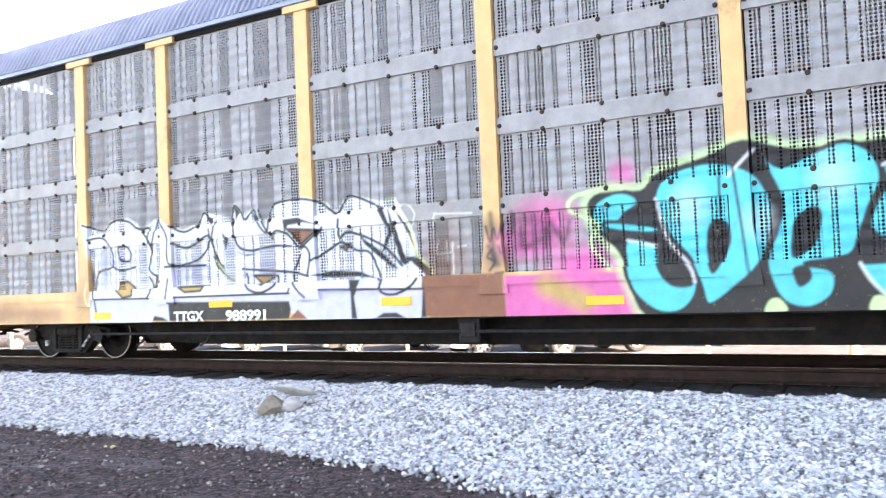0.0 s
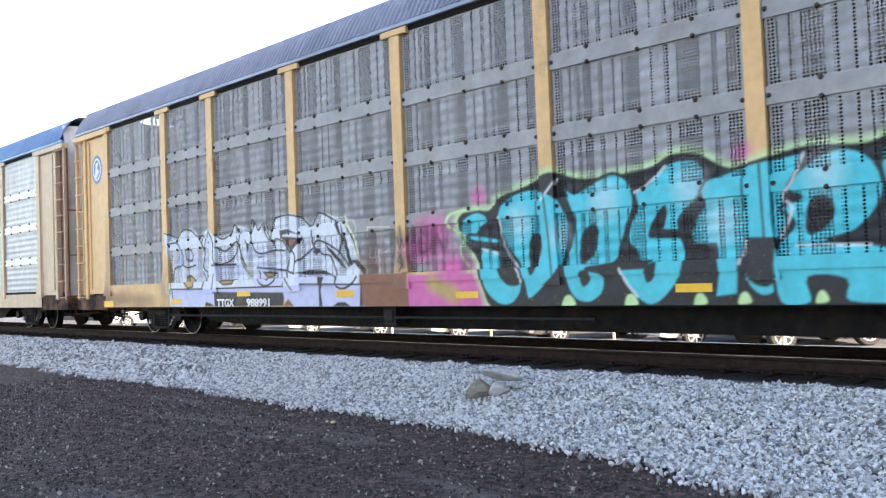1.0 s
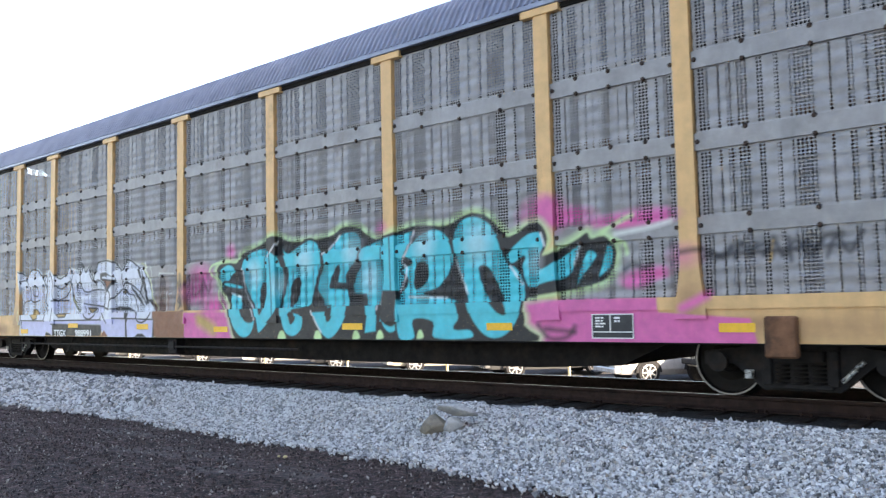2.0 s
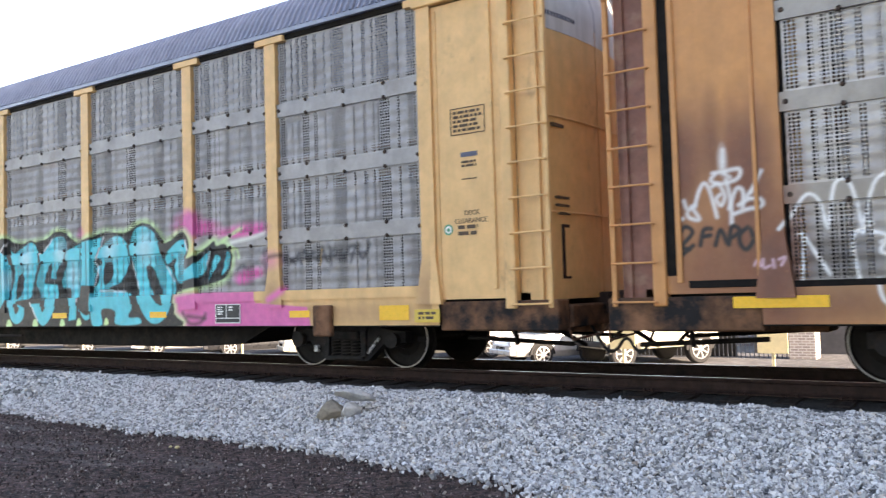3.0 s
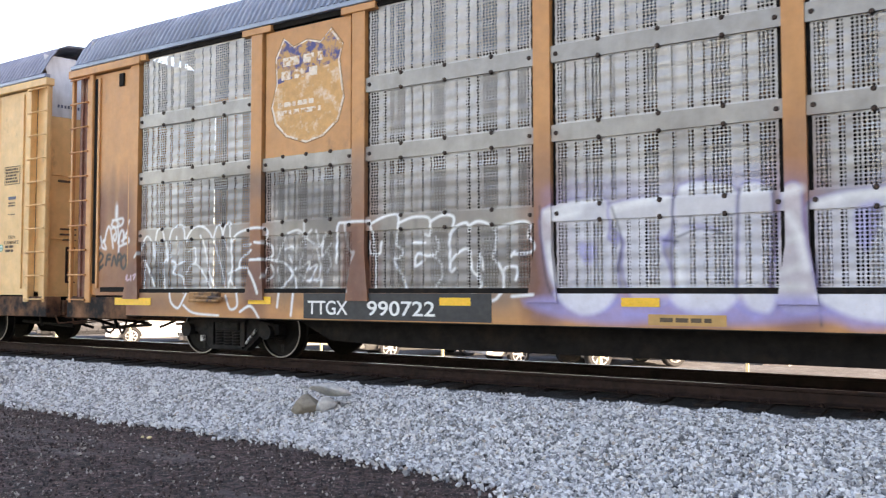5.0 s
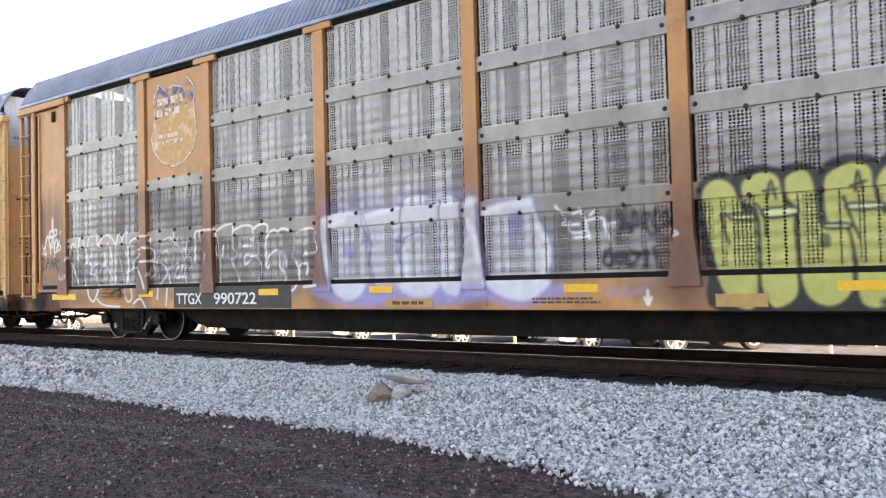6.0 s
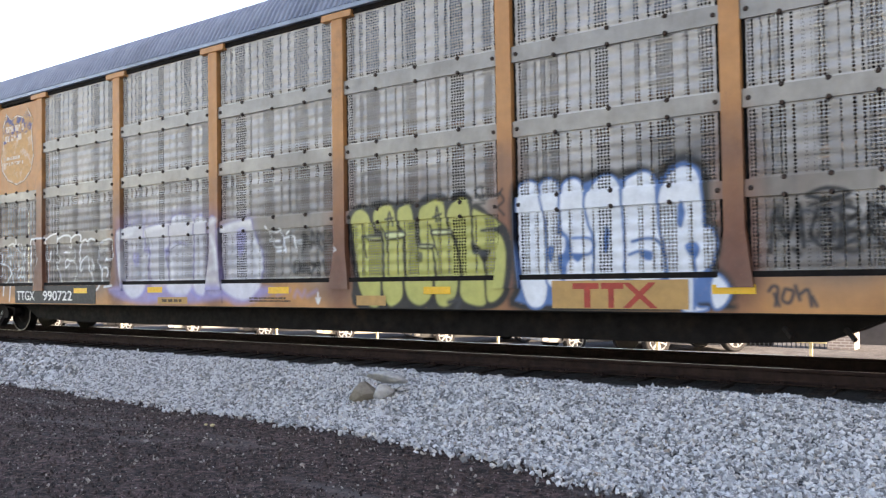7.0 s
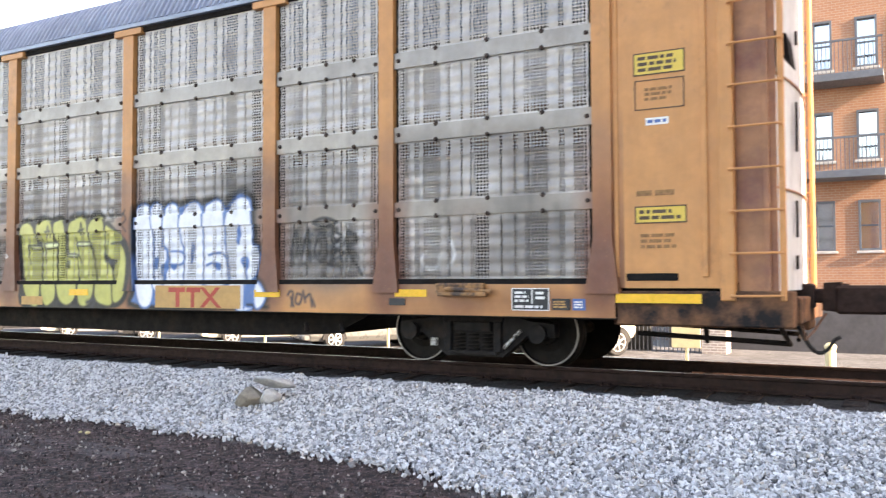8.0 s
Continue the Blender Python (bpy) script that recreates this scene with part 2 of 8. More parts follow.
# ---- mesh helpers ----
def box(bm, x0, x1, y0, y1, z0, z1, bevel=0.0):
    """A box, with its edges broken by bevel."""
    made = bmesh.ops.create_cube(bm, size=1.0)["verts"]
    for v in made:
        v.co = ((x0 + x1) / 2 + v.co.x * (x1 - x0), (y0 + y1) / 2 + v.co.y * (y1 - y0), (z0 + z1) / 2 + v.co.z * (z1 - z0))
    if bevel:
        edges = {e for v in made for e in v.link_edges}
        bmesh.ops.bevel(bm, geom=list(edges), offset=bevel, segments=1, affect="EDGES")
    return made


def rod(bm, a, b, r, sides=8):
    """A round bar from a to b."""
    a, b = Vector(a), Vector(b)
    d = b - a
    m = Matrix.Translation((a + b) / 2) @ d.to_track_quat("Z", "Y").to_matrix().to_4x4()
    bmesh.ops.create_cone(bm, cap_ends=True, segments=sides, radius1=r, radius2=r, depth=d.length, matrix=m)


def tube(bm, points, r, sides=6):
    for a, b in zip(points, points[1:]):
        rod(bm, a, b, r, sides)


def turned(bm, profile, axis="Y", sides=32, at=(0, 0, 0), caps=True):
    """A turned body: profile rows of (along, radius)."""
    rings = []
    for along, r in profile:
        ring = []
        for k in range(sides):
            a = 2 * math.pi * k / sides
            p = (r * math.cos(a), along, r * math.sin(a)) if axis == "Y" else (along, r * math.cos(a), r * math.sin(a))
            ring.append(bm.verts.new(Vector(p) + Vector(at)))
        rings.append(ring)
    for p, q in zip(rings, rings[1:]):
        for k in range(sides):
            bm.faces.new((p[k], p[(k + 1) % sides], q[(k + 1) % sides], q[k]))
    if caps:
        bm.faces.new(rings[0])
        bm.faces.new(list(reversed(rings[-1])))


def prism(bm, outline, y0, y1):
    """An outline in x and z, drawn out from y0 to y1."""
    a = [bm.verts.new((x, y0, z)) for x, z in outline]
    b = [bm.verts.new((x, y1, z)) for x, z in outline]
    n = len(outline)
    bm.faces.new(a)
    bm.faces.new(list(reversed(b)))
    for k in range(n):
        bm.faces.new((a[k], b[k], b[(k + 1) % n], a[(k + 1) % n]))


def mesh_of(name, bm, material, smooth=False):
    me = bpy.data.meshes.new(name)
    bmesh.ops.recalc_face_normals(bm, faces=bm.faces)
    bm.to_mesh(me)
    bm.free()
    me.materials.append(material)
    if smooth:
        me.polygons.foreach_set("use_smooth", [True] * len(me.polygons))
    return me


def part(name, bm, material, parent, label="", smooth=False):
    """Links a bmesh as one mesh under a thing or a part."""
    ob = new(name, mesh_of(name, bm, material, smooth))
    ob.parent = parent
    return tagged(ob, label)


def shared(name, me, parent, m=None, label=""):
    ob = new(name, me)
    ob.parent = parent
    if m is not None:
        ob.matrix_basis = m
    return tagged(ob, label)


def thing(name, label, category, at=None, group="", kind=""):
    ob = new(name)
    if at is not None:
        ob.matrix_basis = at
    return tagged(ob, label, category, group, kind)


def grid_mesh(name, X, Y, Z, material, paint=None, sheet=None, smooth=False):
    """A mesh over arrays of rows (upwards) and columns (along), with spray paint and the punching's layout."""
    r, c = X.shape
    me = bpy.data.meshes.new(name)
    idx = np.arange(r * c).reshape(r, c)
    quads = np.stack([idx[:-1, :-1], idx[:-1, 1:], idx[1:, 1:], idx[1:, :-1]], -1).reshape(-1, 4)
    me.vertices.add(r * c)
    me.vertices.foreach_set("co", np.stack([X, Y, Z], -1).astype(np.float32).ravel())
    me.loops.add(quads.size)
    me.loops.foreach_set("vertex_index", quads.ravel().astype(np.int32))
    me.polygons.add(len(quads))
    me.polygons.foreach_set("loop_start", np.arange(0, quads.size, 4, dtype=np.int32))
    me.polygons.foreach_set("use_smooth", np.full(len(quads), smooth, dtype=bool))
    me.update()
    if sheet is not None:
        x0, x1, z0, z1 = sheet
        uv = np.stack([(X - x0) / (x1 - x0), (Z - z0) / (z1 - z0)], -1).reshape(-1, 2)
        layer = me.uv_layers.new(name="sheet")
        layer.data.foreach_set("uv", uv[quads.ravel()].astype(np.float32).ravel())
    if paint is not None:
        at = me.attributes.new("paint", "FLOAT_COLOR", "POINT")
        at.data.foreach_set("color", paint.astype(np.float32).reshape(-1, 4).ravel())
    me.materials.append(material)
    return me


# ---- spray paint ----
class Canvas:
    """A wall of spray paint over a car's side: colour and cover on a grid of 1 cm."""

    def __init__(self, x0, x1, z0=1.1, z1=4.0, res=0.01):
        self.x0, self.z0, self.res = x0, z0, res
        self.w, self.h = int((x1 - x0) / res) + 1, int((z1 - z0) / res) + 1
        self.rgb = np.zeros((self.h, self.w, 3))
        self.a = np.zeros((self.h, self.w))

    def lay(self, i0, j0, mask, colour, cover):
        h, w = mask.shape
        m = mask * cover
        view, al = self.rgb[j0:j0 + h, i0:i0 + w], self.a[j0:j0 + h, i0:i0 + w]
        out = m + al * (1 - m)
        safe = np.maximum(out, 1e-6)
        view[:] = (np.array(colour) * m[..., None] + view * (al * (1 - m))[..., None]) / safe[..., None]
        al[:] = out

    def window(self, pts, pad):
        p = np.array(pts)
        i0 = max(0, int((p[:, 0].min() - pad - self.x0) / self.res))
        i1 = min(self.w, int((p[:, 0].max() + pad - self.x0) / self.res) + 2)
        j0 = max(0, int((p[:, 1].min() - pad - self.z0) / self.res))
        j1 = min(self.h, int((p[:, 1].max() + pad - self.z0) / self.res) + 2)
        if i1 <= i0 or j1 <= j0:
            return None
        gx, gz = np.meshgrid(self.x0 + np.arange(i0, i1) * self.res, self.z0 + np.arange(j0, j1) * self.res)
        return i0, j0, gx, gz

    @staticmethod
    def away(pts, gx, gz):
        d = np.full(gx.shape, 9.0)
        for (ax, az), (bx, bz) in zip(pts, pts[1:]):
            ux, uz = bx - ax, bz - az
            k = np.clip(((gx - ax) * ux + (gz - az) * uz) / (ux * ux + uz * uz + 1e-12), 0, 1)
            d = np.minimum(d, np.hypot(gx - ax - k * ux, gz - az - k * uz))
        return d

    def line(self, pts, width, colour, soft=0.012, cover=1.0, curve=True):
        """A sprayed line through the points."""
        pts = bent(pts, False) if curve and len(pts) > 2 else [tuple(p) for p in pts]
        win = self.window(pts, width + soft)
        if win:
            i0, j0, gx, gz = win
            d = self.away(pts, gx, gz)
            self.lay(i0, j0, np.clip((width / 2 + soft - d) / (2 * soft), 0, 1), colour, cover)

    def fill(self, pts, colour, rim=None, rim_width=0.05, soft=0.012, cover=1.0, curve=True, grow=0.0):
        """A filled shape, with a rim sprayed round it."""
        pts = bent(pts, True) if curve else [*map(tuple, pts), tuple(pts[0])]
        win = self.window(pts, rim_width + soft + abs(grow))
        if not win:
            return
        i0, j0, gx, gz = win
        inside = np.zeros(gx.shape, bool)
        for (ax, az), (bx, bz) in zip(pts, pts[1:]):
            if az != bz:
                hit = ((az > gz) != (bz > gz)) & (gx < (bx - ax) * (gz - az) / (bz - az) + ax)
                inside ^= hit
        d = self.away(pts, gx, gz)
        sd = np.where(inside, -d, d) - grow
        if colour is not None:
            self.lay(i0, j0, np.clip((soft - sd) / (2 * soft), 0, 1), colour, cover)
        if rim is not None:
            self.lay(i0, j0, np.clip((rim_width / 2 + soft - np.abs(sd)) / (2 * soft), 0, 1), rim, cover)

    def cloud(self, x, z, rx, rz, colour, cover=0.8):
        """A fogged patch of paint."""
        win = self.window([(x - rx, z - rz), (x + rx, z + rz)], 0)
        if win:
            i0, j0, gx, gz = win
            r = np.hypot((gx - x) / rx, (gz - z) / rz)
            self.lay(i0, j0, np.clip(1.25 * (1 - r), 0, 1), colour, cover)

    def at(self, X, Z):
        """Colour and cover at places."""
        fi = np.clip((X - self.x0) / self.res, 0, self.w - 1.001)
        fj = np.clip((Z - self.z0) / self.res, 0, self.h - 1.001)
        i, j = fi.astype(int), fj.astype(int)
        u, v = fi - i, fj - j
        out = np.zeros((*X.shape, 4))
        for di, dj, wt in ((0, 0, (1 - u) * (1 - v)), (1, 0, u * (1 - v)), (0, 1, (1 - u) * v), (1, 1, u * v)):
            out[..., :3] += self.rgb[j + dj, i + di] * wt[..., None]
            out[..., 3] += self.a[j + dj, i + di] * wt
        out[..., 3] *= (X >= self.x0) & (X <= self.x0 + self.w * self.res) & (Z >= self.z0) & (Z <= self.z0 + self.h * self.res)
        return out

    def used(self, x0, x1, z0, z1):
        i0, i1 = int((x0 - self.x0) / self.res), int((x1 - self.x0) / self.res)
        j0, j1 = int((z0 - self.z0) / self.res), int((z1 - self.z0) / self.res)
        piece = self.a[max(0, j0):max(0, j1), max(0, i0):max(0, i1)]
        return piece.size > 0 and piece.max() > 0.02


def bent(pts, closed):
    """A smooth line through the points (Catmull-Rom)."""
    p = [np.array(q, float) for q in pts]
    n = len(p)
    out = []
    for k in range(n if closed else n - 1):
        a, b, c, d = ((p[(k + s) % n] if closed else p[min(max(k + s, 0), n - 1)]) for s in (-1, 0, 1, 2))
        for s in (0.0, 0.25, 0.5, 0.75):
            q = 0.5 * (2 * b + (c - a) * s + (2 * a - 5 * b + 4 * c - d) * s * s + (3 * b - a - 3 * c + d) * s ** 3)
            out.append((q[0], q[1]))
    out.append(out[0] if closed else tuple(p[-1]))
    return out


# -- graffiti begins --
INK, BLACK, WHITE, PALE = (0.035, 0.035, 0.045), (0.014, 0.014, 0.016), (0.80, 0.80, 0.80), (0.68, 0.70, 0.66)
CYAN, PINK, LIME, BROWN = (0.02, 0.57, 0.66), (0.74, 0.14, 0.38), (0.55, 0.78, 0.38), (0.26, 0.095, 0.05)
OCHRE, LAVENDER, MAROON, PINKISH = (0.55, 0.34, 0.12), (0.56, 0.56, 0.78), (0.16, 0.055, 0.035), (0.75, 0.5, 0.6)
PURPLE, SILVER, YELLOW, PALEYELLOW = (0.32, 0.30, 0.62), (0.76, 0.76, 0.80), (0.62, 0.60, 0.17), (0.70, 0.72, 0.35)
SILVERY = (0.72, 0.74, 0.80)
ICE, BLUE = (0.80, 0.83, 0.88), (0.07, 0.18, 0.42)

def paint_blue_piece(c):
    # pink fog and brown patches under the piece
    c.cloud(-0.83, 2.26, 0.55, 0.4, PINK, 1)
    c.cloud(-1.05, 2.03, 0.6, 0.3, PINK, 1)
    c.cloud(-0.39, 1.73, 0.6, 0.35, PINK, 1)
    c.cloud(0.12, 2.73, 0.22, 0.22, PINK, 0.8)
    c.cloud(4.07, 2.83, 0.2, 0.2, PINK, 0.8)
    c.cloud(7.02, 2.79, 0.5, 0.35, PINK, 0.9)
    c.cloud(7.41, 2.76, 0.5, 0.16, PINK, 0.9)
    c.cloud(8.45, 2.65, 0.6, 0.16, PINK, 0.9)
    c.cloud(7.94, 2.64, 0.5, 0.12, PINK, 0.8)
    c.cloud(8.33, 1.91, 0.3, 0.14, PINK, 0.9)
    c.cloud(8.53, 1.99, 0.35, 0.12, PINK, 0.8)
    c.cloud(8.96, 2.16, 0.3, 0.2, PINK, 0.5)
    c.cloud(7.08, 2.91, 0.25, 0.2, PINK, 0.9)
    c.fill([(6.71, 1.71), (8.62, 1.69), (8.63, 1.52), (9.7, 1.44), (9.77, 1.16), (6.65, 1.11)], PINK, curve=False)
    c.fill([(-1.33, 1.65), (0.24, 1.63), (0.31, 1.12), (-1.37, 1.14)], PINK, curve=False)
    c.fill([(-2.48, 1.7), (-1.36, 1.68), (-1.35, 1.16), (-2.46, 1.18)], BROWN, curve=False)
    c.line([(6.85, 2.72), (7.14, 2.91)], 0.16, PINK, soft=0.05)
    c.line([(8.15, 2.61), (8.74, 2.66)], 0.12, PINK, soft=0.05)
    c.line([(7.13, 2.72), (7.52, 2.75)], 0.14, PINK, soft=0.05)
    c.line([(8.23, 1.88), (8.67, 1.98)], 0.1, PINK, soft=0.05)
    c.line([(8.94, 1.56), (9.23, 1.7)], 0.1, PINK, soft=0.04)
    c.line([(-0.82, 1.51), (-0.38, 1.33)], 0.25, OCHRE, soft=0.08)
    # pale green halo, then the black ground
    c.fill([(-0.29, 2.41), (-0.06, 2.56), (0.33, 2.52), (0.51, 2.69), (1.02, 2.81), (1.43, 2.94), (1.94, 2.8), (2.81, 2.82), (3.17, 2.95), (3.54, 2.91), (3.92, 2.71), (4.44, 2.8), (4.8, 2.85), (5.35, 2.8), (5.68, 2.91), (5.9, 2.93), (6.13, 2.85), (6.37, 2.63), (6.51, 2.56), (6.82, 2.71), (7.02, 2.68), (7.12, 2.48), (7.04, 2.27), (7.51, 2.43), (7.69, 2.52), (7.75, 2.44), (7.94, 2.46), (8.07, 2.3), (8.03, 2.08), (7.88, 1.91), (7.39, 1.81), (6.83, 1.74), (6.7, 1.67), (6.72, 1.38), (6.49, 1.12), (0.84, 1.04), (0.33, 1.15), (0.16, 1.5), (0.05, 1.84), (-0.18, 2.09)], LIME, soft=0.05, grow=0.07, cover=0.75)
    c.fill([(-0.29, 2.41), (-0.06, 2.56), (0.33, 2.52), (0.51, 2.69), (1.02, 2.81), (1.43, 2.94), (1.94, 2.8), (2.81, 2.82), (3.17, 2.95), (3.54, 2.91), (3.92, 2.71), (4.44, 2.8), (4.8, 2.85), (5.35, 2.8), (5.68, 2.91), (5.9, 2.93), (6.13, 2.85), (6.37, 2.63), (6.51, 2.56), (6.82, 2.71), (7.02, 2.68), (7.12, 2.48), (7.04, 2.27), (7.51, 2.43), (7.69, 2.52), (7.75, 2.44), (7.94, 2.46), (8.07, 2.3), (8.03, 2.08), (7.88, 1.91), (7.39, 1.81), (6.83, 1.74), (6.7, 1.67), (6.72, 1.38), (6.49, 1.12), (0.84, 1.04), (0.33, 1.15), (0.16, 1.5), (0.05, 1.84), (-0.18, 2.09)], BLACK, soft=0.015)
    # letters, from the left
    c.fill([(-0.25, 2.25), (-0.18, 2.43), (0.06, 2.52), (0.25, 2.47), (0.29, 2.37), (0.13, 2.27), (0.03, 2.16), (-0.12, 2.07)], CYAN, rim=BLACK, rim_width=0.045)
    c.fill([(-0.06, 2.2), (0.45, 2.12), (0.45, 2.04), (-0.06, 2.11)], CYAN, rim=BLACK, rim_width=0.045)
    c.fill([(0.14, 1.99), (0.46, 1.92), (0.5, 1.67), (0.62, 1.49), (0.82, 1.47), (0.91, 1.57), (0.87, 1.35), (0.71, 1.19), (0.46, 1.19), (0.22, 1.39), (0.13, 1.67)], CYAN, rim=BLACK, rim_width=0.045)
    c.fill([(0.48, 2.45), (0.63, 2.66), (1.0, 2.75), (1.3, 2.7), (1.55, 2.55), (1.68, 2.23), (1.64, 1.94), (1.53, 1.65), (1.29, 1.43), (1.01, 1.25), (0.93, 1.47), (0.83, 1.74), (0.64, 1.97), (0.52, 2.21)], CYAN, rim=BLACK, rim_width=0.045)
    c.fill([(1.03, 2.07), (1.13, 2.15), (1.25, 2.07), (1.26, 1.88), (1.14, 1.65), (1.05, 1.58), (1.0, 1.81)], BLACK)
    c.fill([(1.6, 2.74), (1.78, 2.63), (2.08, 2.74), (2.37, 2.82), (2.6, 2.68), (2.67, 2.42), (2.56, 2.18), (2.46, 1.91), (2.35, 1.7), (1.96, 1.64), (2.17, 1.58), (2.23, 1.48), (2.18, 1.31), (1.99, 1.2), (1.78, 1.24), (1.65, 1.42), (1.6, 1.72), (1.71, 2.01), (1.76, 2.3)], CYAN, rim=BLACK, rim_width=0.045)
    c.fill([(1.89, 2.11), (2.06, 2.21), (2.13, 2.1), (2.05, 1.82), (1.84, 1.7), (1.84, 1.93)], BLACK)
    c.fill([(1.84, 1.59), (1.98, 1.62), (2.01, 1.49), (1.89, 1.41)], BLACK)
    c.fill([(2.69, 2.55), (2.87, 2.64), (3.06, 2.82), (3.32, 2.88), (3.53, 2.83), (3.6, 2.64), (3.55, 2.45), (3.34, 2.27), (3.26, 2.18), (3.26, 2.01), (3.33, 1.81), (3.29, 1.55), (3.1, 1.29), (2.87, 1.16), (2.64, 1.28), (2.49, 1.49), (2.44, 1.63), (2.69, 1.66), (2.66, 1.83), (2.54, 1.97), (2.6, 2.18), (2.71, 2.38)], CYAN, rim=BLACK, rim_width=0.045)
    c.fill([(2.86, 2.1), (3.01, 2.32), (3.1, 2.35), (3.08, 2.15), (2.96, 1.99), (2.85, 1.99)], BLACK)
    c.fill([(2.8, 1.62), (2.96, 1.69), (2.91, 1.49), (2.81, 1.45)], BLACK)
    c.fill([(2.99, 2.09), (3.47, 2.03), (3.47, 1.94), (2.94, 1.97)], BLACK, curve=False)
    c.fill([(2.38, 1.72), (2.89, 1.72), (2.84, 1.61), (2.41, 1.6)], BLACK, curve=False)
    c.fill([(3.62, 2.61), (4.12, 2.72), (4.72, 2.79), (4.6, 2.49), (4.48, 2.33), (4.57, 2.19), (4.53, 2.07), (4.43, 1.88), (4.06, 1.9), (3.99, 1.66), (3.96, 1.28), (3.68, 1.25), (3.73, 1.54), (3.7, 1.86), (3.43, 1.87), (3.4, 2.0), (3.48, 2.2), (3.58, 2.32), (3.54, 2.48)], CYAN, rim=BLACK, rim_width=0.04, curve=False)
    c.fill([(4.04, 1.58), (4.14, 1.43), (4.29, 1.39), (4.42, 1.47), (4.39, 1.31), (4.23, 1.26), (4.08, 1.38)], CYAN, rim=BLACK, rim_width=0.045)
    c.fill([(4.68, 2.31), (4.54, 2.41), (4.77, 2.67), (5.08, 2.78), (5.34, 2.69), (5.49, 2.45), (5.45, 2.18), (5.21, 1.92), (4.93, 1.84), (5.34, 1.78), (5.55, 1.72), (5.61, 1.48), (5.52, 1.34), (5.81, 1.33), (5.82, 1.19), (5.13, 1.19), (5.1, 1.42), (4.74, 1.45), (4.76, 1.19), (4.42, 1.19), (4.38, 1.76), (4.6, 2.03), (4.45, 2.21)], CYAN, rim=BLACK, rim_width=0.04)
    c.fill([(4.76, 2.26), (4.94, 2.3), (5.02, 2.15), (4.92, 1.97), (4.72, 1.92)], BLACK)
    c.fill([(5.48, 2.63), (5.62, 2.85), (5.87, 2.9), (6.13, 2.79), (6.31, 2.54), (6.38, 2.32), (6.5, 2.23), (6.71, 1.97), (6.7, 1.63), (6.54, 1.33), (6.29, 1.19), (6.03, 1.24), (5.79, 1.51), (5.67, 1.91), (5.54, 2.27)], CYAN, rim=BLACK, rim_width=0.045)
    c.fill([(5.93, 2.16), (6.09, 2.18), (6.24, 1.98), (6.43, 1.58), (6.31, 1.53), (6.05, 1.81)], BLACK)
    c.fill([(6.4, 2.3), (6.61, 2.48), (6.84, 2.6), (7.02, 2.58), (7.08, 2.41), (6.96, 2.21), (7.02, 2.12), (7.4, 2.31), (7.61, 2.42), (7.51, 2.18), (7.4, 1.98), (7.06, 1.9), (6.83, 1.85), (6.72, 1.92), (6.66, 2.14), (6.7, 2.27), (6.51, 2.18)], CYAN, rim=BLACK, rim_width=0.045)
    c.fill([(7.48, 1.85), (7.65, 2.3), (7.82, 2.23), (7.63, 2.0)], CYAN, rim=BLACK, rim_width=0.045)
    c.fill([(7.81, 1.94), (7.88, 2.17), (7.96, 2.37), (8.05, 2.28), (8.01, 2.08)], CYAN, rim=BLACK, rim_width=0.045)
    # highlights
    c.line([(1.26, 2.58), (1.52, 2.83)], 0.03, WHITE, soft=0.015, cover=0.85)
    c.line([(0.49, 2.41), (0.59, 1.98), (0.83, 1.66), (0.87, 1.5)], 0.03, WHITE, soft=0.015, cover=0.85)
    c.line([(0.15, 1.98), (0.46, 1.9)], 0.03, WHITE, soft=0.015, cover=0.85)
    c.line([(2.69, 2.55), (2.87, 2.64), (3.1, 2.82)], 0.03, WHITE, soft=0.015, cover=0.85)
    c.line([(2.45, 1.62), (2.53, 1.46), (2.68, 1.28)], 0.03, WHITE, soft=0.015, cover=0.85)
    c.line([(4.72, 2.77), (4.6, 2.49), (4.49, 2.33), (4.58, 2.19), (4.45, 1.9)], 0.03, WHITE, soft=0.015, cover=0.85)
    c.line([(4.06, 1.88), (3.99, 1.63)], 0.03, WHITE, soft=0.015, cover=0.85)
    c.line([(5.54, 2.27), (5.73, 1.82)], 0.03, WHITE, soft=0.015, cover=0.85)
    c.line([(6.48, 2.16), (6.67, 1.92)], 0.03, WHITE, soft=0.015, cover=0.85)
    c.line([(7.57, 2.38), (7.48, 2.14)], 0.03, WHITE, soft=0.015, cover=0.85)
    c.line([(7.02, 2.56), (7.07, 2.4)], 0.03, WHITE, soft=0.015, cover=0.85)
    c.line([(4.61, 1.8), (5.34, 1.77)], 0.03, WHITE, soft=0.015, cover=0.85)
    c.cloud(0.84, 2.31, 0.28, 0.336, WHITE, 0.4)
    c.cloud(2.24, 2.48, 0.3, 0.36, WHITE, 0.4)
    c.cloud(3.41, 2.56, 0.3, 0.36, WHITE, 0.4)
    c.cloud(3.78, 2.11, 0.3, 0.36, WHITE, 0.4)
    c.cloud(4.94, 2.57, 0.3, 0.36, WHITE, 0.4)
    c.cloud(5.93, 2.52, 0.35, 0.42, WHITE, 0.4)
    c.cloud(1.54, 2.09, 0.22, 0.264, WHITE, 0.4)
    c.cloud(6.9, 2.21, 0.2, 0.24, WHITE, 0.4)
    c.line([(1.17, 2.7), (1.16, 2.18)], 0.025, BLACK)
    c.line([(1.31, 2.69), (1.43, 1.5)], 0.025, BLACK)
    c.line([(4.05, 2.69), (4.04, 2.22)], 0.025, BLACK)
    c.line([(4.26, 2.7), (4.29, 1.84), (4.39, 1.47)], 0.025, BLACK)
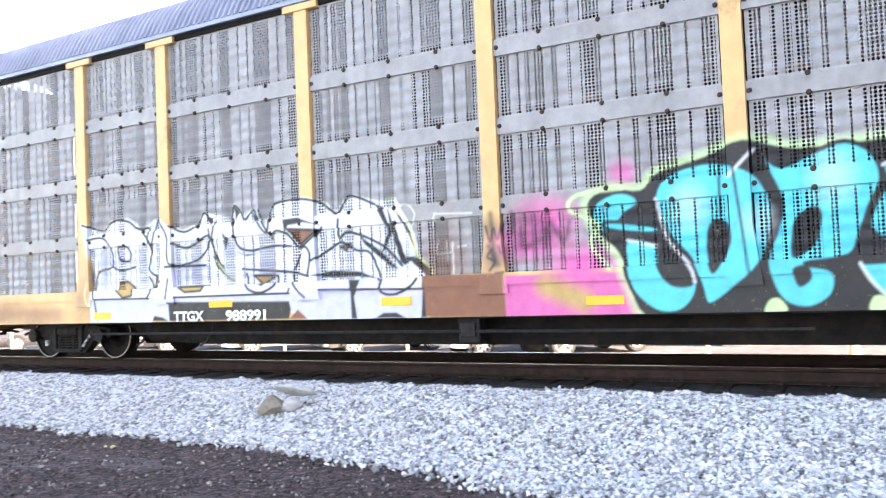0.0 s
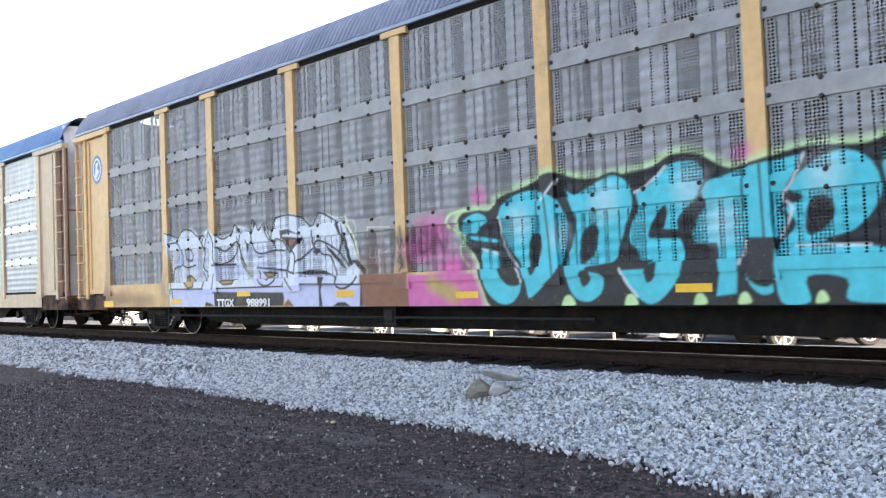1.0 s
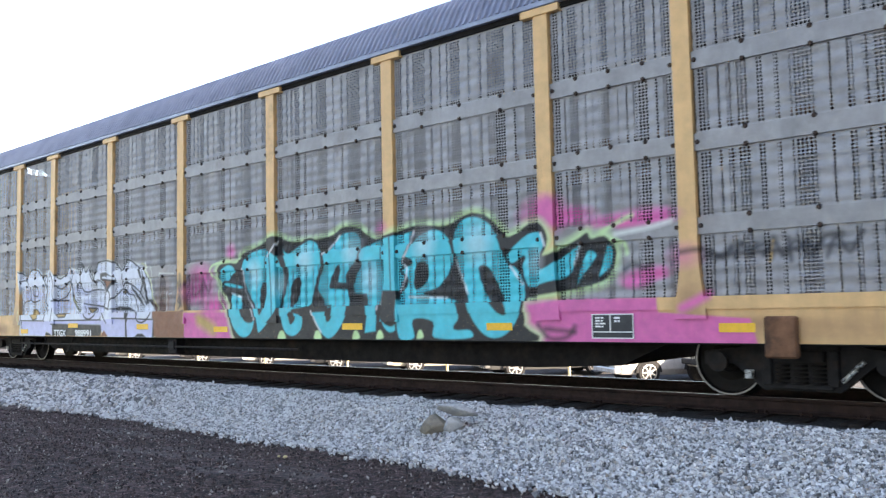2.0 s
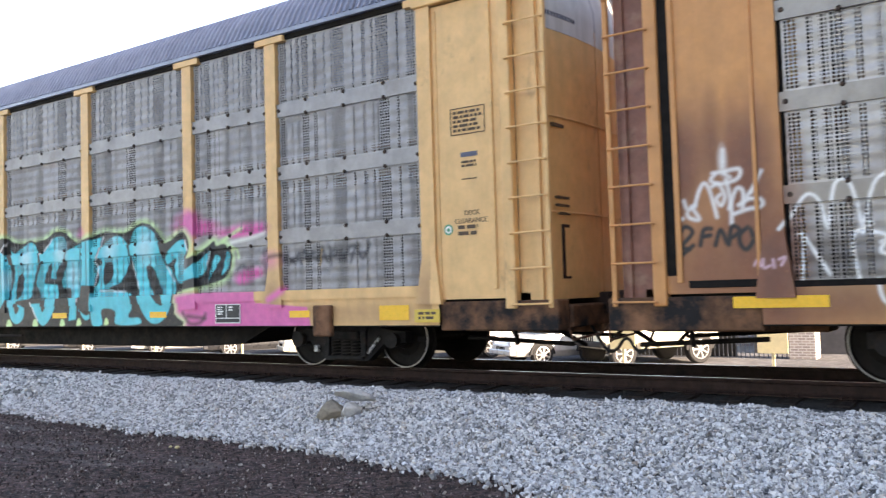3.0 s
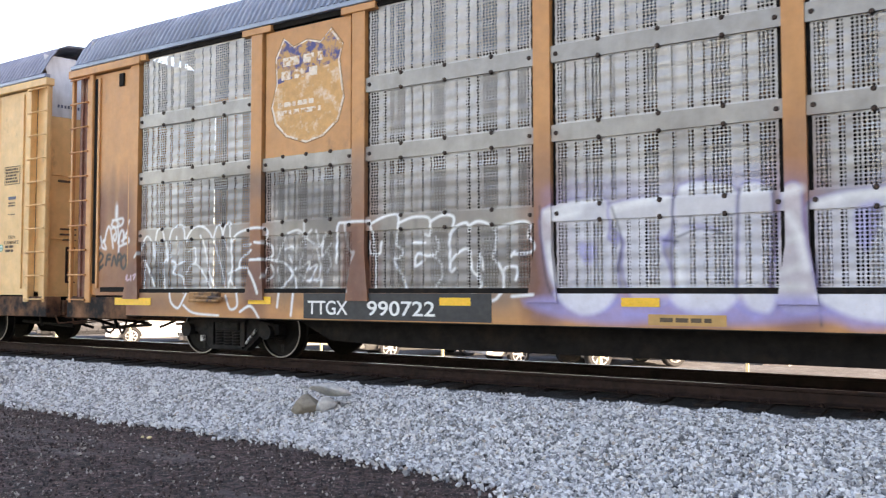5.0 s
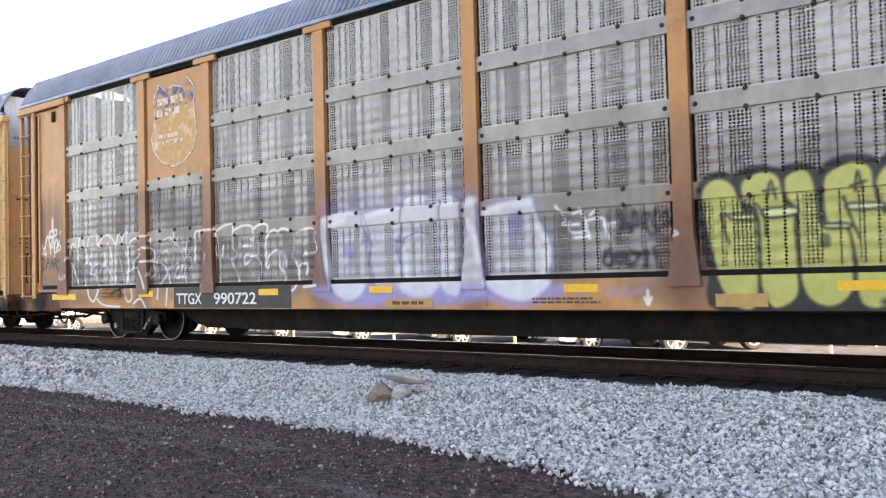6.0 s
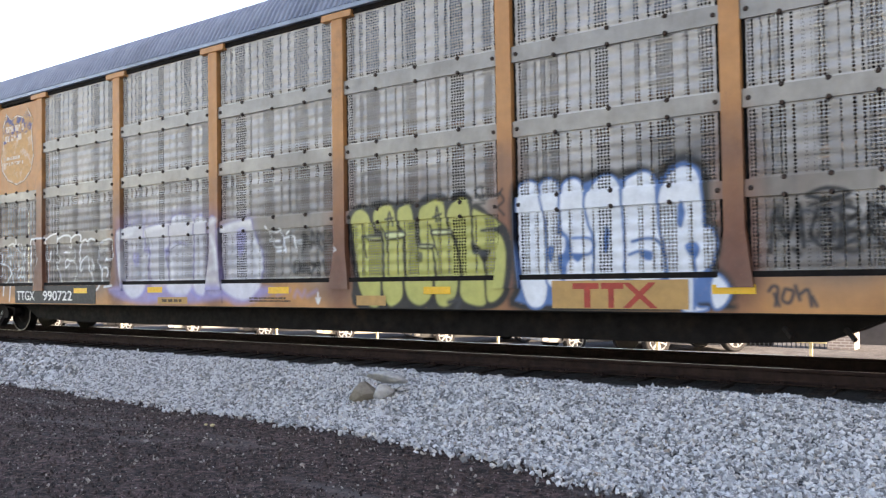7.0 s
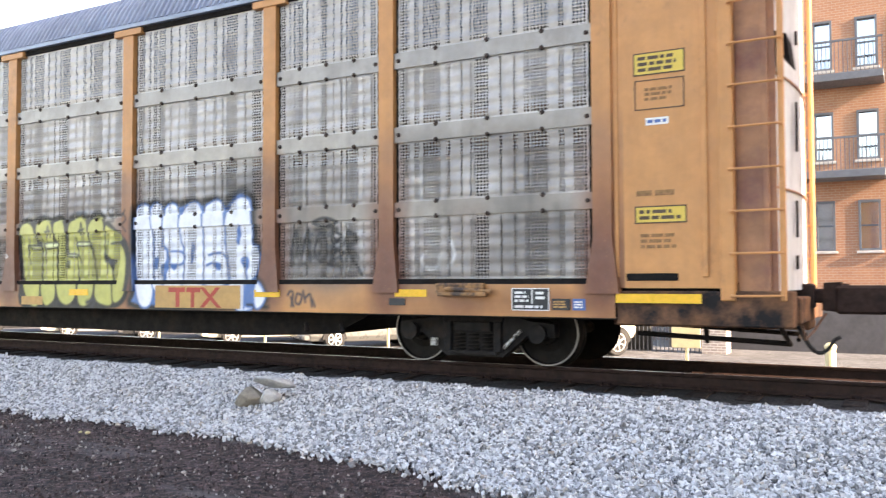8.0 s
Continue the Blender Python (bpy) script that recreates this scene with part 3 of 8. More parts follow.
    c.fill([(1.56, 1.15), (1.6, 1.28), (1.7, 1.3), (1.77, 1.17)], LIME)
    c.fill([(2.51, 1.16), (2.54, 1.29), (2.63, 1.3), (2.69, 1.18)], LIME)
    c.fill([(3.43, 1.17), (3.46, 1.29), (3.54, 1.3), (3.59, 1.19)], LIME)
    c.fill([(3.96, 1.18), (3.99, 1.29), (4.06, 1.31), (4.11, 1.2)], LIME)
    c.fill([(4.8, 1.19), (4.83, 1.3), (4.89, 1.31), (4.93, 1.21)], LIME)
    # loose lines and tags beside it
    c.line([(7.89, 2.5), (8.15, 2.63), (8.3, 2.68)], 0.05, LIME, soft=0.03)
    c.line([(8.09, 2.47), (8.54, 2.52), (8.81, 2.57)], 0.05, PALE, soft=0.03)
    c.line([(8.04, 2.4), (8.19, 2.35), (8.22, 2.23)], 0.04, LIME, soft=0.03)
    c.line([(0.12, 2.56), (-0.4, 2.53), (-0.51, 2.36), (-0.18, 2.18), (-0.28, 1.96), (-0.05, 1.67)], 0.04, LIME, soft=0.02)
    c.line([(8.19, 2.04), (8.29, 2.09), (8.43, 2.05), (8.53, 2.08)], 0.06, BLACK, soft=0.03, cover=0.75)
    c.line([(8.92, 2.2), (9.15, 2.22), (9.28, 2.17)], 0.06, BLACK, soft=0.03, cover=0.75)
    c.line([(9.32, 2.1), (9.59, 2.24), (9.72, 2.2), (9.89, 2.24)], 0.06, BLACK, soft=0.03, cover=0.75)
    c.line([(9.93, 2.08), (9.97, 2.29)], 0.06, BLACK, soft=0.03, cover=0.75)
    c.line([(10.09, 2.11), (10.18, 2.24), (10.3, 2.2)], 0.06, BLACK, soft=0.03, cover=0.75)
    c.line([(10.37, 2.06), (10.46, 2.26), (10.65, 2.29)], 0.06, BLACK, soft=0.03, cover=0.75)
    c.line([(6.94, 1.38), (7.11, 1.21), (7.38, 1.23), (7.49, 1.36)], 0.06, BLACK, soft=0.03, cover=0.75)
    c.line([(7.05, 1.33), (7.49, 1.29)], 0.06, BLACK, soft=0.03, cover=0.75)
    c.line([(9.96, 2.26), (9.92, 2.04)], 0.03, OCHRE)
    # black scrawl on the pink
    c.line([(-1.13, 2.21), (-1.1, 1.99), (-0.89, 2.05)], 0.05, BLACK, soft=0.03, cover=0.7)
    c.line([(-1.25, 2.17), (-1.24, 2.39)], 0.05, BLACK, soft=0.03, cover=0.7)
    c.line([(-0.83, 1.99), (-0.77, 2.24), (-0.6, 2.02), (-0.53, 2.23)], 0.05, BLACK, soft=0.03, cover=0.7)
    c.line([(-1.5, 2.4), (-1.47, 1.79)], 0.05, BLACK, soft=0.03, cover=0.7)
    c.line([(-1.54, 2.01), (-1.42, 1.79)], 0.05, BLACK, soft=0.03, cover=0.7)
    c.cloud(-1.06, 2.29, 0.25, 0.2, BLACK, 0.5)
    c.cloud(-1.13, 2.04, 0.25, 0.2, BLACK, 0.5)
    c.cloud(-0.83, 2.11, 0.25, 0.2, BLACK, 0.5)
    c.cloud(-1.5, 2.23, 0.25, 0.2, BLACK, 0.5)
    c.cloud(-1.47, 1.88, 0.25, 0.2, BLACK, 0.5)


def paint_silver_piece(c):
    # white fill over the sheets, lavender on the sill
    c.fill([(-8.85, 1.21), (-7.46, 1.18), (-7.34, 1.29), (-7.04, 1.19), (-7.02, 1.46), (-4.67, 1.43), (-4.65, 1.31), (-4.32, 1.18), (-2.48, 1.17), (-2.43, 1.71), (-2.57, 1.95), (-2.65, 2.22), (-2.74, 2.42), (-2.91, 2.69), (-3.04, 2.66), (-3.22, 2.68), (-3.57, 2.79), (-3.71, 2.72), (-3.83, 2.58), (-4.07, 2.75), (-4.37, 2.82), (-4.73, 2.82), (-4.98, 2.76), (-5.09, 2.44), (-5.34, 2.75), (-5.48, 2.62), (-5.69, 2.84), (-5.74, 2.64), (-6.11, 2.71), (-6.3, 2.77), (-6.41, 2.62), (-6.71, 2.52), (-7.05, 2.61), (-7.27, 2.78), (-7.51, 2.65), (-7.68, 2.63), (-7.96, 2.8), (-8.38, 2.78), (-8.56, 2.64), (-9.04, 2.78), (-8.97, 2.46), (-8.77, 1.93), (-8.84, 1.46)], PALE, curve=False, grow=0.03, soft=0.02)
    c.fill([(-8.85, 1.21), (-7.46, 1.18), (-7.34, 1.29), (-7.04, 1.19), (-7.02, 1.46), (-4.67, 1.43), (-4.65, 1.31), (-4.32, 1.18), (-2.48, 1.17), (-2.43, 1.71), (-2.57, 1.95), (-2.65, 2.22), (-2.74, 2.42), (-2.91, 2.69), (-3.04, 2.66), (-3.22, 2.68), (-3.57, 2.79), (-3.71, 2.72), (-3.83, 2.58), (-4.07, 2.75), (-4.37, 2.82), (-4.73, 2.82), (-4.98, 2.76), (-5.09, 2.44), (-5.34, 2.75), (-5.48, 2.62), (-5.69, 2.84), (-5.74, 2.64), (-6.11, 2.71), (-6.3, 2.77), (-6.41, 2.62), (-6.71, 2.52), (-7.05, 2.61), (-7.27, 2.78), (-7.51, 2.65), (-7.68, 2.63), (-7.96, 2.8), (-8.38, 2.78), (-8.56, 2.64), (-9.04, 2.78), (-8.97, 2.46), (-8.77, 1.93), (-8.84, 1.46)], SILVERY, curve=False)
    c.fill([(-8.79, 1.54), (-7.49, 1.53), (-6.91, 1.53), (-4.67, 1.53), (-4.13, 1.56), (-2.46, 1.52), (-2.48, 1.17), (-4.32, 1.18), (-4.65, 1.31), (-4.67, 1.43), (-7.02, 1.46), (-7.04, 1.19), (-7.34, 1.29), (-7.46, 1.18), (-8.85, 1.21)], LAVENDER, curve=False)
    c.fill([(-8.58, 2.28), (-7.73, 2.25), (-7.66, 2.08), (-8.59, 2.07)], LAVENDER, soft=0.06, cover=0.6)
    c.fill([(-7.03, 2.03), (-6.33, 2.03), (-5.95, 1.83), (-6.97, 1.79)], LAVENDER, soft=0.06, cover=0.6)
    c.fill([(-5.54, 2.0), (-4.71, 1.92), (-4.66, 1.57), (-5.49, 1.54)], LAVENDER, soft=0.06, cover=0.6)
    c.fill([(-4.18, 1.71), (-3.19, 1.68), (-3.14, 1.55), (-4.13, 1.57)], LAVENDER, soft=0.06, cover=0.6)
    c.fill([(-6.0, 2.27), (-5.01, 2.19), (-5.6, 2.09)], LAVENDER, soft=0.06, cover=0.6)
    c.fill([(-4.05, 2.1), (-3.49, 2.17), (-3.22, 2.06)], LAVENDER, soft=0.06, cover=0.6)
    c.fill([(-4.69, 2.43), (-4.15, 2.38), (-4.45, 2.18)], BROWN, rim=BLACK, rim_width=0.04, curve=False)
    c.fill([(-5.35, 1.81), (-4.93, 1.79), (-5.16, 1.67)], OCHRE, rim=BLACK, rim_width=0.035, curve=False)
    c.fill([(-8.21, 1.8), (-8.02, 1.82), (-7.84, 1.71), (-7.85, 1.59), (-8.06, 1.56), (-8.22, 1.68)], OCHRE, rim=BLACK, rim_width=0.035, curve=False)
    c.fill([(-6.82, 1.69), (-6.28, 1.69), (-6.35, 1.62), (-6.68, 1.61)], OCHRE, rim=BLACK, rim_width=0.035, curve=False)
    c.fill([(-6.13, 2.12), (-5.95, 1.97), (-5.94, 1.87), (-6.05, 1.97)], OCHRE, rim=BLACK, rim_width=0.035, curve=False)
    c.fill([(-7.4, 1.69), (-7.22, 1.79), (-7.34, 1.88)], OCHRE, rim=BLACK, rim_width=0.035, curve=False)
    c.fill([(-3.79, 2.13), (-3.62, 2.16), (-3.71, 2.08)], OCHRE, rim=BLACK, rim_width=0.035, curve=False)
    c.fill([(-4.68, 1.18), (-4.52, 1.31), (-4.35, 1.18)], BROWN, curve=False)
    c.fill([(-3.22, 2.67), (-3.01, 2.3), (-3.14, 2.0), (-3.07, 2.05), (-2.95, 2.28), (-3.08, 2.61)], BLACK, curve=False)
    c.fill([(-3.01, 2.65), (-2.92, 2.38), (-2.76, 1.94), (-2.59, 1.95), (-2.77, 1.84), (-2.84, 1.88), (-2.96, 2.28)], BLACK, curve=False)
    c.fill([(-2.72, 1.92), (-2.54, 1.94), (-2.39, 1.78), (-2.45, 1.17), (-2.53, 1.17), (-2.48, 1.71)], BLACK, curve=False)
    c.fill([(-4.27, 1.77), (-3.95, 1.82), (-3.5, 1.79), (-3.19, 1.69), (-3.51, 1.72), (-3.95, 1.72)], BLACK, curve=False)
    c.fill([(-3.48, 2.27), (-3.12, 2.03), (-2.88, 1.8), (-3.02, 1.85), (-3.38, 2.13)], BLACK, curve=False)
    c.fill([(-3.62, 1.69), (-3.44, 1.68), (-3.56, 1.46), (-3.52, 1.17), (-3.61, 1.17)], BLACK, curve=False)
    c.fill([(-3.24, 1.17), (-3.1, 1.24), (-2.9, 1.24), (-2.76, 1.17)], BLACK, curve=False)
    c.fill([(-4.77, 2.57), (-4.5, 2.58), (-4.09, 2.44), (-4.38, 2.5), (-4.67, 2.48), (-4.74, 2.37)], BLACK, curve=False)
    c.fill([(-7.42, 1.19), (-7.37, 1.27), (-7.19, 1.24), (-7.04, 1.18)], BLACK, curve=False)
    c.fill([(-7.06, 1.47), (-7.04, 1.18), (-4.68, 1.18), (-4.64, 1.31), (-4.67, 1.43)], BLACK, curve=False)
    c.fill([(-6.25, 2.72), (-6.09, 2.69), (-6.16, 2.58)], BLACK, curve=False)
    c.fill([(-5.7, 2.85), (-5.58, 2.73), (-5.66, 2.63)], BLACK, curve=False)
    c.fill([(-5.34, 2.75), (-5.25, 2.6), (-5.31, 2.56)], BLACK, curve=False)
    c.fill([(-5.66, 2.17), (-5.52, 2.12), (-5.27, 2.12), (-5.47, 2.09)], BLACK, curve=False)
    c.fill([(-5.92, 2.48), (-5.82, 2.35), (-5.9, 2.19)], BLACK, curve=False)
    c.line([(-9.04, 2.78), (-8.56, 2.66), (-8.42, 2.76), (-8.21, 2.81), (-7.96, 2.76), (-7.72, 2.63), (-7.48, 2.63), (-7.52, 2.45), (-7.45, 2.32)], 0.036, BLACK, soft=0.008)
    c.line([(-7.27, 2.78), (-7.36, 2.56), (-7.44, 2.32)], 0.036, BLACK, soft=0.008)
    c.line([(-7.27, 2.78), (-7.09, 2.54), (-7.05, 2.42)], 0.036, BLACK, soft=0.008)
    c.line([(-7.01, 2.63), (-6.71, 2.52), (-6.41, 2.62), (-6.3, 2.78), (-6.13, 2.63)], 0.036, BLACK, soft=0.008)
    c.line([(-5.74, 2.63), (-5.69, 2.84), (-5.57, 2.74), (-5.48, 2.62), (-5.32, 2.75), (-5.22, 2.54), (-5.06, 2.41), (-4.98, 2.76), (-4.73, 2.83), (-4.37, 2.82), (-4.08, 2.74), (-3.83, 2.58), (-3.68, 2.76), (-3.57, 2.8), (-3.22, 2.66)], 0.036, BLACK, soft=0.008)
    c.line([(-8.92, 2.53), (-8.57, 2.54), (-8.4, 2.37), (-8.37, 2.07), (-8.72, 1.98), (-8.78, 1.61), (-8.7, 1.21)], 0.036, BLACK, soft=0.008)
    c.line([(-8.37, 2.07), (-8.16, 2.0), (-7.83, 2.04)], 0.036, BLACK, soft=0.008)
    c.line([(-8.23, 2.38), (-7.98, 2.35), (-7.94, 2.15), (-8.19, 2.18), (-8.23, 2.38)], 0.036, BLACK, soft=0.008)
    c.line([(-7.68, 2.63), (-7.44, 2.34), (-7.51, 1.98), (-7.31, 1.87)], 0.036, BLACK, soft=0.008)
    c.line([(-7.51, 1.88), (-7.42, 1.68), (-7.51, 1.54)], 0.036, BLACK, soft=0.008)
    c.line([(-7.05, 2.42), (-7.03, 2.06), (-6.66, 2.04), (-6.32, 2.17), (-6.2, 2.44), (-6.65, 2.28), (-6.97, 2.36)], 0.036, BLACK, soft=0.008)
    c.line([(-7.11, 2.01), (-6.3, 2.0)], 0.036, BLACK, soft=0.008)
    c.line([(-7.04, 1.82), (-7.09, 1.53)], 0.036, BLACK, soft=0.008)
    c.line([(-6.2, 2.53), (-6.1, 2.16), (-5.88, 1.83), (-5.74, 1.75)], 0.036, BLACK, soft=0.008)
    c.line([(-6.08, 2.62), (-6.14, 2.3), (-6.01, 2.02)], 0.036, BLACK, soft=0.008)
    c.line([(-5.71, 2.64), (-5.66, 2.27), (-5.4, 2.17), (-4.98, 2.21), (-4.64, 2.19)], 0.036, BLACK, soft=0.008)
    c.line([(-5.57, 1.91), (-4.65, 1.83), (-4.3, 1.76)], 0.036, BLACK, soft=0.008)
    c.line([(-5.24, 2.74), (-5.12, 2.51), (-4.97, 2.31)], 0.036, BLACK, soft=0.008)
    c.line([(-5.48, 1.84), (-5.42, 1.63), (-5.17, 1.56), (-4.91, 1.66), (-4.9, 1.79)], 0.036, BLACK, soft=0.008)
    c.line([(-4.97, 2.37), (-4.87, 2.42), (-4.69, 2.35), (-4.48, 2.16), (-4.24, 2.28), (-4.08, 2.41)], 0.036, BLACK, soft=0.008)
    c.line([(-4.62, 1.78), (-4.54, 1.61), (-4.37, 1.47)], 0.036, BLACK, soft=0.008)
    c.line([(-4.58, 1.87), (-4.4, 2.16), (-4.28, 2.06), (-4.32, 1.77)], 0.036, BLACK, soft=0.008)
    c.line([(-3.8, 2.5), (-3.81, 2.25), (-3.63, 2.32), (-3.12, 2.12), (-2.82, 1.84)], 0.036, BLACK, soft=0.008)
    c.line([(-4.26, 1.97), (-3.93, 2.13), (-3.75, 2.19), (-3.53, 2.07), (-3.3, 2.02), (-3.14, 1.67)], 0.036, BLACK, soft=0.008)
    c.line([(-3.1, 1.67), (-3.14, 1.52), (-2.94, 1.47), (-2.68, 1.56), (-2.57, 1.66)], 0.036, BLACK, soft=0.008)
    c.line([(-2.86, 2.53), (-2.68, 2.22), (-2.59, 1.96)], 0.036, BLACK, soft=0.008)
    c.line([(-8.79, 1.55), (-7.49, 1.54)], 0.03, BLACK, soft=0.006, curve=False)
    c.line([(-6.91, 1.54), (-4.67, 1.54), (-4.65, 1.6)], 0.03, BLACK, soft=0.006, curve=False)
    c.line([(-4.13, 1.57), (-2.49, 1.53)], 0.03, BLACK, soft=0.006, curve=False)
    c.line([(-3.04, 2.7), (-2.88, 2.63), (-2.86, 2.53), (-2.72, 2.42), (-2.63, 2.14), (-2.59, 1.97), (-2.43, 1.82), (-2.37, 1.71), (-2.42, 1.17)], 0.03, PALEYELLOW)
    c.line([(-5.74, 1.75), (-5.87, 1.83), (-6.08, 2.06)], 0.02, PALEYELLOW)
    c.line([(-8.94, 1.83), (-8.97, 1.57), (-8.71, 1.22), (-8.61, 1.19)], 0.025, PALEYELLOW)
    # brown ground and pale scribbles beside it
    c.fill([(-2.38, 1.65), (-1.78, 1.65), (-1.64, 1.48), (-1.61, 1.16), (-2.4, 1.17)], BROWN, curve=False, soft=0.03)
    c.cloud(-2.19, 1.85, 0.45, 0.6, BROWN, 0.7)
    c.line([(-2.26, 2.12), (-2.3, 1.96), (-2.1, 1.97)], 0.022, PALE, cover=0.8)
    c.line([(-2.15, 2.11), (-2.14, 1.85)], 0.022, PALE, cover=0.8)
    c.line([(-2.07, 2.09), (-2.07, 1.68)], 0.022, PALE, cover=0.8)
    c.line([(-2.2, 1.68), (-1.96, 1.69)], 0.022, PALE, cover=0.8)
    c.line([(-2.3, 2.46), (-1.77, 2.43)], 0.022, PALE, cover=0.8)
    c.line([(-2.3, 2.46), (-2.33, 2.32)], 0.022, PALE, cover=0.8)
    c.line([(-2.96, 2.59), (-2.73, 2.62), (-2.59, 2.49), (-2.65, 2.33)], 0.022, PALE, cover=0.8)
    c.line([(-1.99, 2.03), (-1.88, 2.04)], 0.022, PALE, cover=0.8)
    c.line([(-1.57, 2.25), (-1.52, 2.06), (-1.47, 2.22), (-1.42, 2.09), (-1.36, 2.27)], 0.03, INK, cover=0.9)
    c.line([(-1.5, 1.97), (-1.56, 1.88), (-1.46, 1.82), (-1.53, 1.72)], 0.03, INK, cover=0.9)
    c.line([(-1.41, 2.0), (-1.38, 1.92)], 0.03, INK, cover=0.9)
    c.line([(-1.45, 1.68), (-1.35, 1.69)], 0.03, INK, cover=0.9)


def paint_white_outlines(c):
    c.line([(-11.82, 2.14), (-11.71, 2.27), (-11.55, 2.47), (-11.43, 2.39), (-11.37, 2.12), (-11.29, 2.54), (-11.17, 2.58), (-11.1, 2.37), (-11.06, 2.06)], 0.038, WHITE, soft=0.009)
    c.line([(-11.64, 2.08), (-11.6, 2.03), (-11.63, 1.61)], 0.038, WHITE, soft=0.009)
    c.line([(-11.58, 2.03), (-11.37, 1.66)], 0.038, WHITE, soft=0.009)
    c.line([(-11.06, 2.06), (-10.94, 2.52), (-10.77, 2.64), (-10.64, 2.56), (-10.61, 2.35)], 0.038, WHITE, soft=0.009)
    c.line([(-11.06, 2.17), (-10.97, 2.14), (-11.15, 2.02), (-11.11, 1.61)], 0.038, WHITE, soft=0.009)
    c.line([(-10.97, 2.06), (-10.85, 2.01), (-10.91, 1.86), (-10.69, 1.8), (-10.6, 1.55)], 0.038, WHITE, soft=0.009)
    c.line([(-10.91, 1.96), (-10.64, 2.05)], 0.038, WHITE, soft=0.009)
    c.line([(-10.81, 2.44), (-10.81, 2.16)], 0.038, WHITE, soft=0.009)
    c.line([(-10.61, 2.35), (-10.44, 2.55), (-10.25, 2.59), (-10.04, 2.48), (-9.93, 2.23), (-9.8, 1.93), (-9.72, 1.64)], 0.038, WHITE, soft=0.009)
    c.line([(-10.56, 2.2), (-10.41, 2.25), (-10.39, 2.0)], 0.038, WHITE, soft=0.009)
    c.line([(-10.6, 1.85), (-10.52, 1.97), (-10.36, 1.99), (-10.2, 1.84), (-10.04, 1.63)], 0.038, WHITE, soft=0.009)
    c.line([(-10.25, 2.44), (-10.15, 2.14), (-10.04, 1.79), (-9.93, 1.63)], 0.038, WHITE, soft=0.009)
    c.line([(-9.96, 2.38), (-9.88, 2.57), (-9.8, 2.59), (-9.69, 2.22)], 0.038, WHITE, soft=0.009)
    c.line([(-9.77, 2.37), (-9.68, 2.61), (-9.6, 2.59), (-9.59, 2.22), (-9.57, 1.93), (-9.65, 1.64)], 0.038, WHITE, soft=0.009)
    c.line([(-9.57, 2.32), (-9.42, 2.45), (-9.12, 2.51), (-8.87, 2.5), (-8.8, 2.43), (-8.9, 2.32)], 0.038, WHITE, soft=0.009)
    c.line([(-9.05, 2.3), (-8.79, 2.26), (-8.71, 2.14), (-8.83, 2.05), (-9.19, 2.04)], 0.038, WHITE, soft=0.009)
    c.line([(-9.12, 2.18), (-9.34, 2.09), (-9.42, 1.95)], 0.038, WHITE, soft=0.009)
    c.line([(-9.65, 1.83), (-9.52, 1.88), (-9.37, 1.93), (-9.19, 1.9), (-9.05, 1.73), (-8.95, 1.54)], 0.038, WHITE, soft=0.009)
    c.line([(-9.6, 1.74), (-9.49, 1.59)], 0.038, WHITE, soft=0.009)
    c.line([(-8.97, 2.05), (-8.55, 2.0), (-8.36, 1.88), (-8.27, 1.72), (-8.26, 1.58)], 0.038, WHITE, soft=0.009)
    c.line([(-8.27, 1.54), (-8.31, 1.22)], 0.038, WHITE, soft=0.009)
    c.line([(-8.55, 1.54), (-8.58, 1.34)], 0.038, WHITE, soft=0.009)
    c.line([(-8.59, 1.58), (-8.41, 1.72), (-8.27, 1.9)], 0.038, WHITE, soft=0.009)
    c.line([(-10.94, 1.6), (-10.9, 1.4), (-10.73, 1.3), (-10.6, 1.45), (-10.52, 1.57)], 0.038, WHITE, soft=0.009)
    c.line([(-10.6, 1.35), (-10.36, 1.23), (-9.8, 1.2)], 0.038, WHITE, soft=0.009)
    c.line([(-9.65, 1.5), (-9.55, 1.3), (-9.4, 1.35), (-9.42, 1.54)], 0.038, WHITE, soft=0.009)
    c.line([(-9.34, 1.26), (-9.12, 1.35), (-8.95, 1.18)], 0.038, WHITE, soft=0.009)
    c.line([(-9.34, 2.26), (-9.12, 2.27)], 0.038, WHITE, soft=0.009)
    # small tags
    c.line([(-8.47, 2.37), (-8.59, 2.14), (-8.64, 2.0)], 0.03, WHITE, soft=0.012, cover=0.85)
    c.line([(-8.4, 2.41), (-8.2, 2.45), (-8.06, 2.35)], 0.03, WHITE, soft=0.012, cover=0.85)
    c.line([(-8.09, 2.55), (-8.08, 2.21)], 0.03, WHITE, soft=0.012, cover=0.85)
    c.line([(-8.2, 2.4), (-7.93, 2.25)], 0.03, WHITE, soft=0.012, cover=0.85)
    c.line([(-7.95, 2.44), (-8.17, 2.26)], 0.03, WHITE, soft=0.012, cover=0.85)
    c.line([(-7.86, 2.43), (-7.82, 2.2), (-7.69, 2.38)], 0.03, WHITE, soft=0.012, cover=0.85)
    c.line([(-7.73, 2.34), (-7.77, 2.07), (-7.6, 2.24)], 0.03, WHITE, soft=0.012, cover=0.85)
    c.line([(-8.47, 2.18), (-8.34, 2.22), (-8.27, 2.13)], 0.03, WHITE, soft=0.012, cover=0.85)
    c.line([(-8.13, 2.12), (-8.2, 1.9), (-8.0, 1.99), (-8.13, 1.72)], 0.03, WHITE, soft=0.012, cover=0.85)
    c.line([(-8.0, 1.89), (-7.86, 1.94), (-8.0, 1.71)], 0.03, WHITE, soft=0.012, cover=0.85)
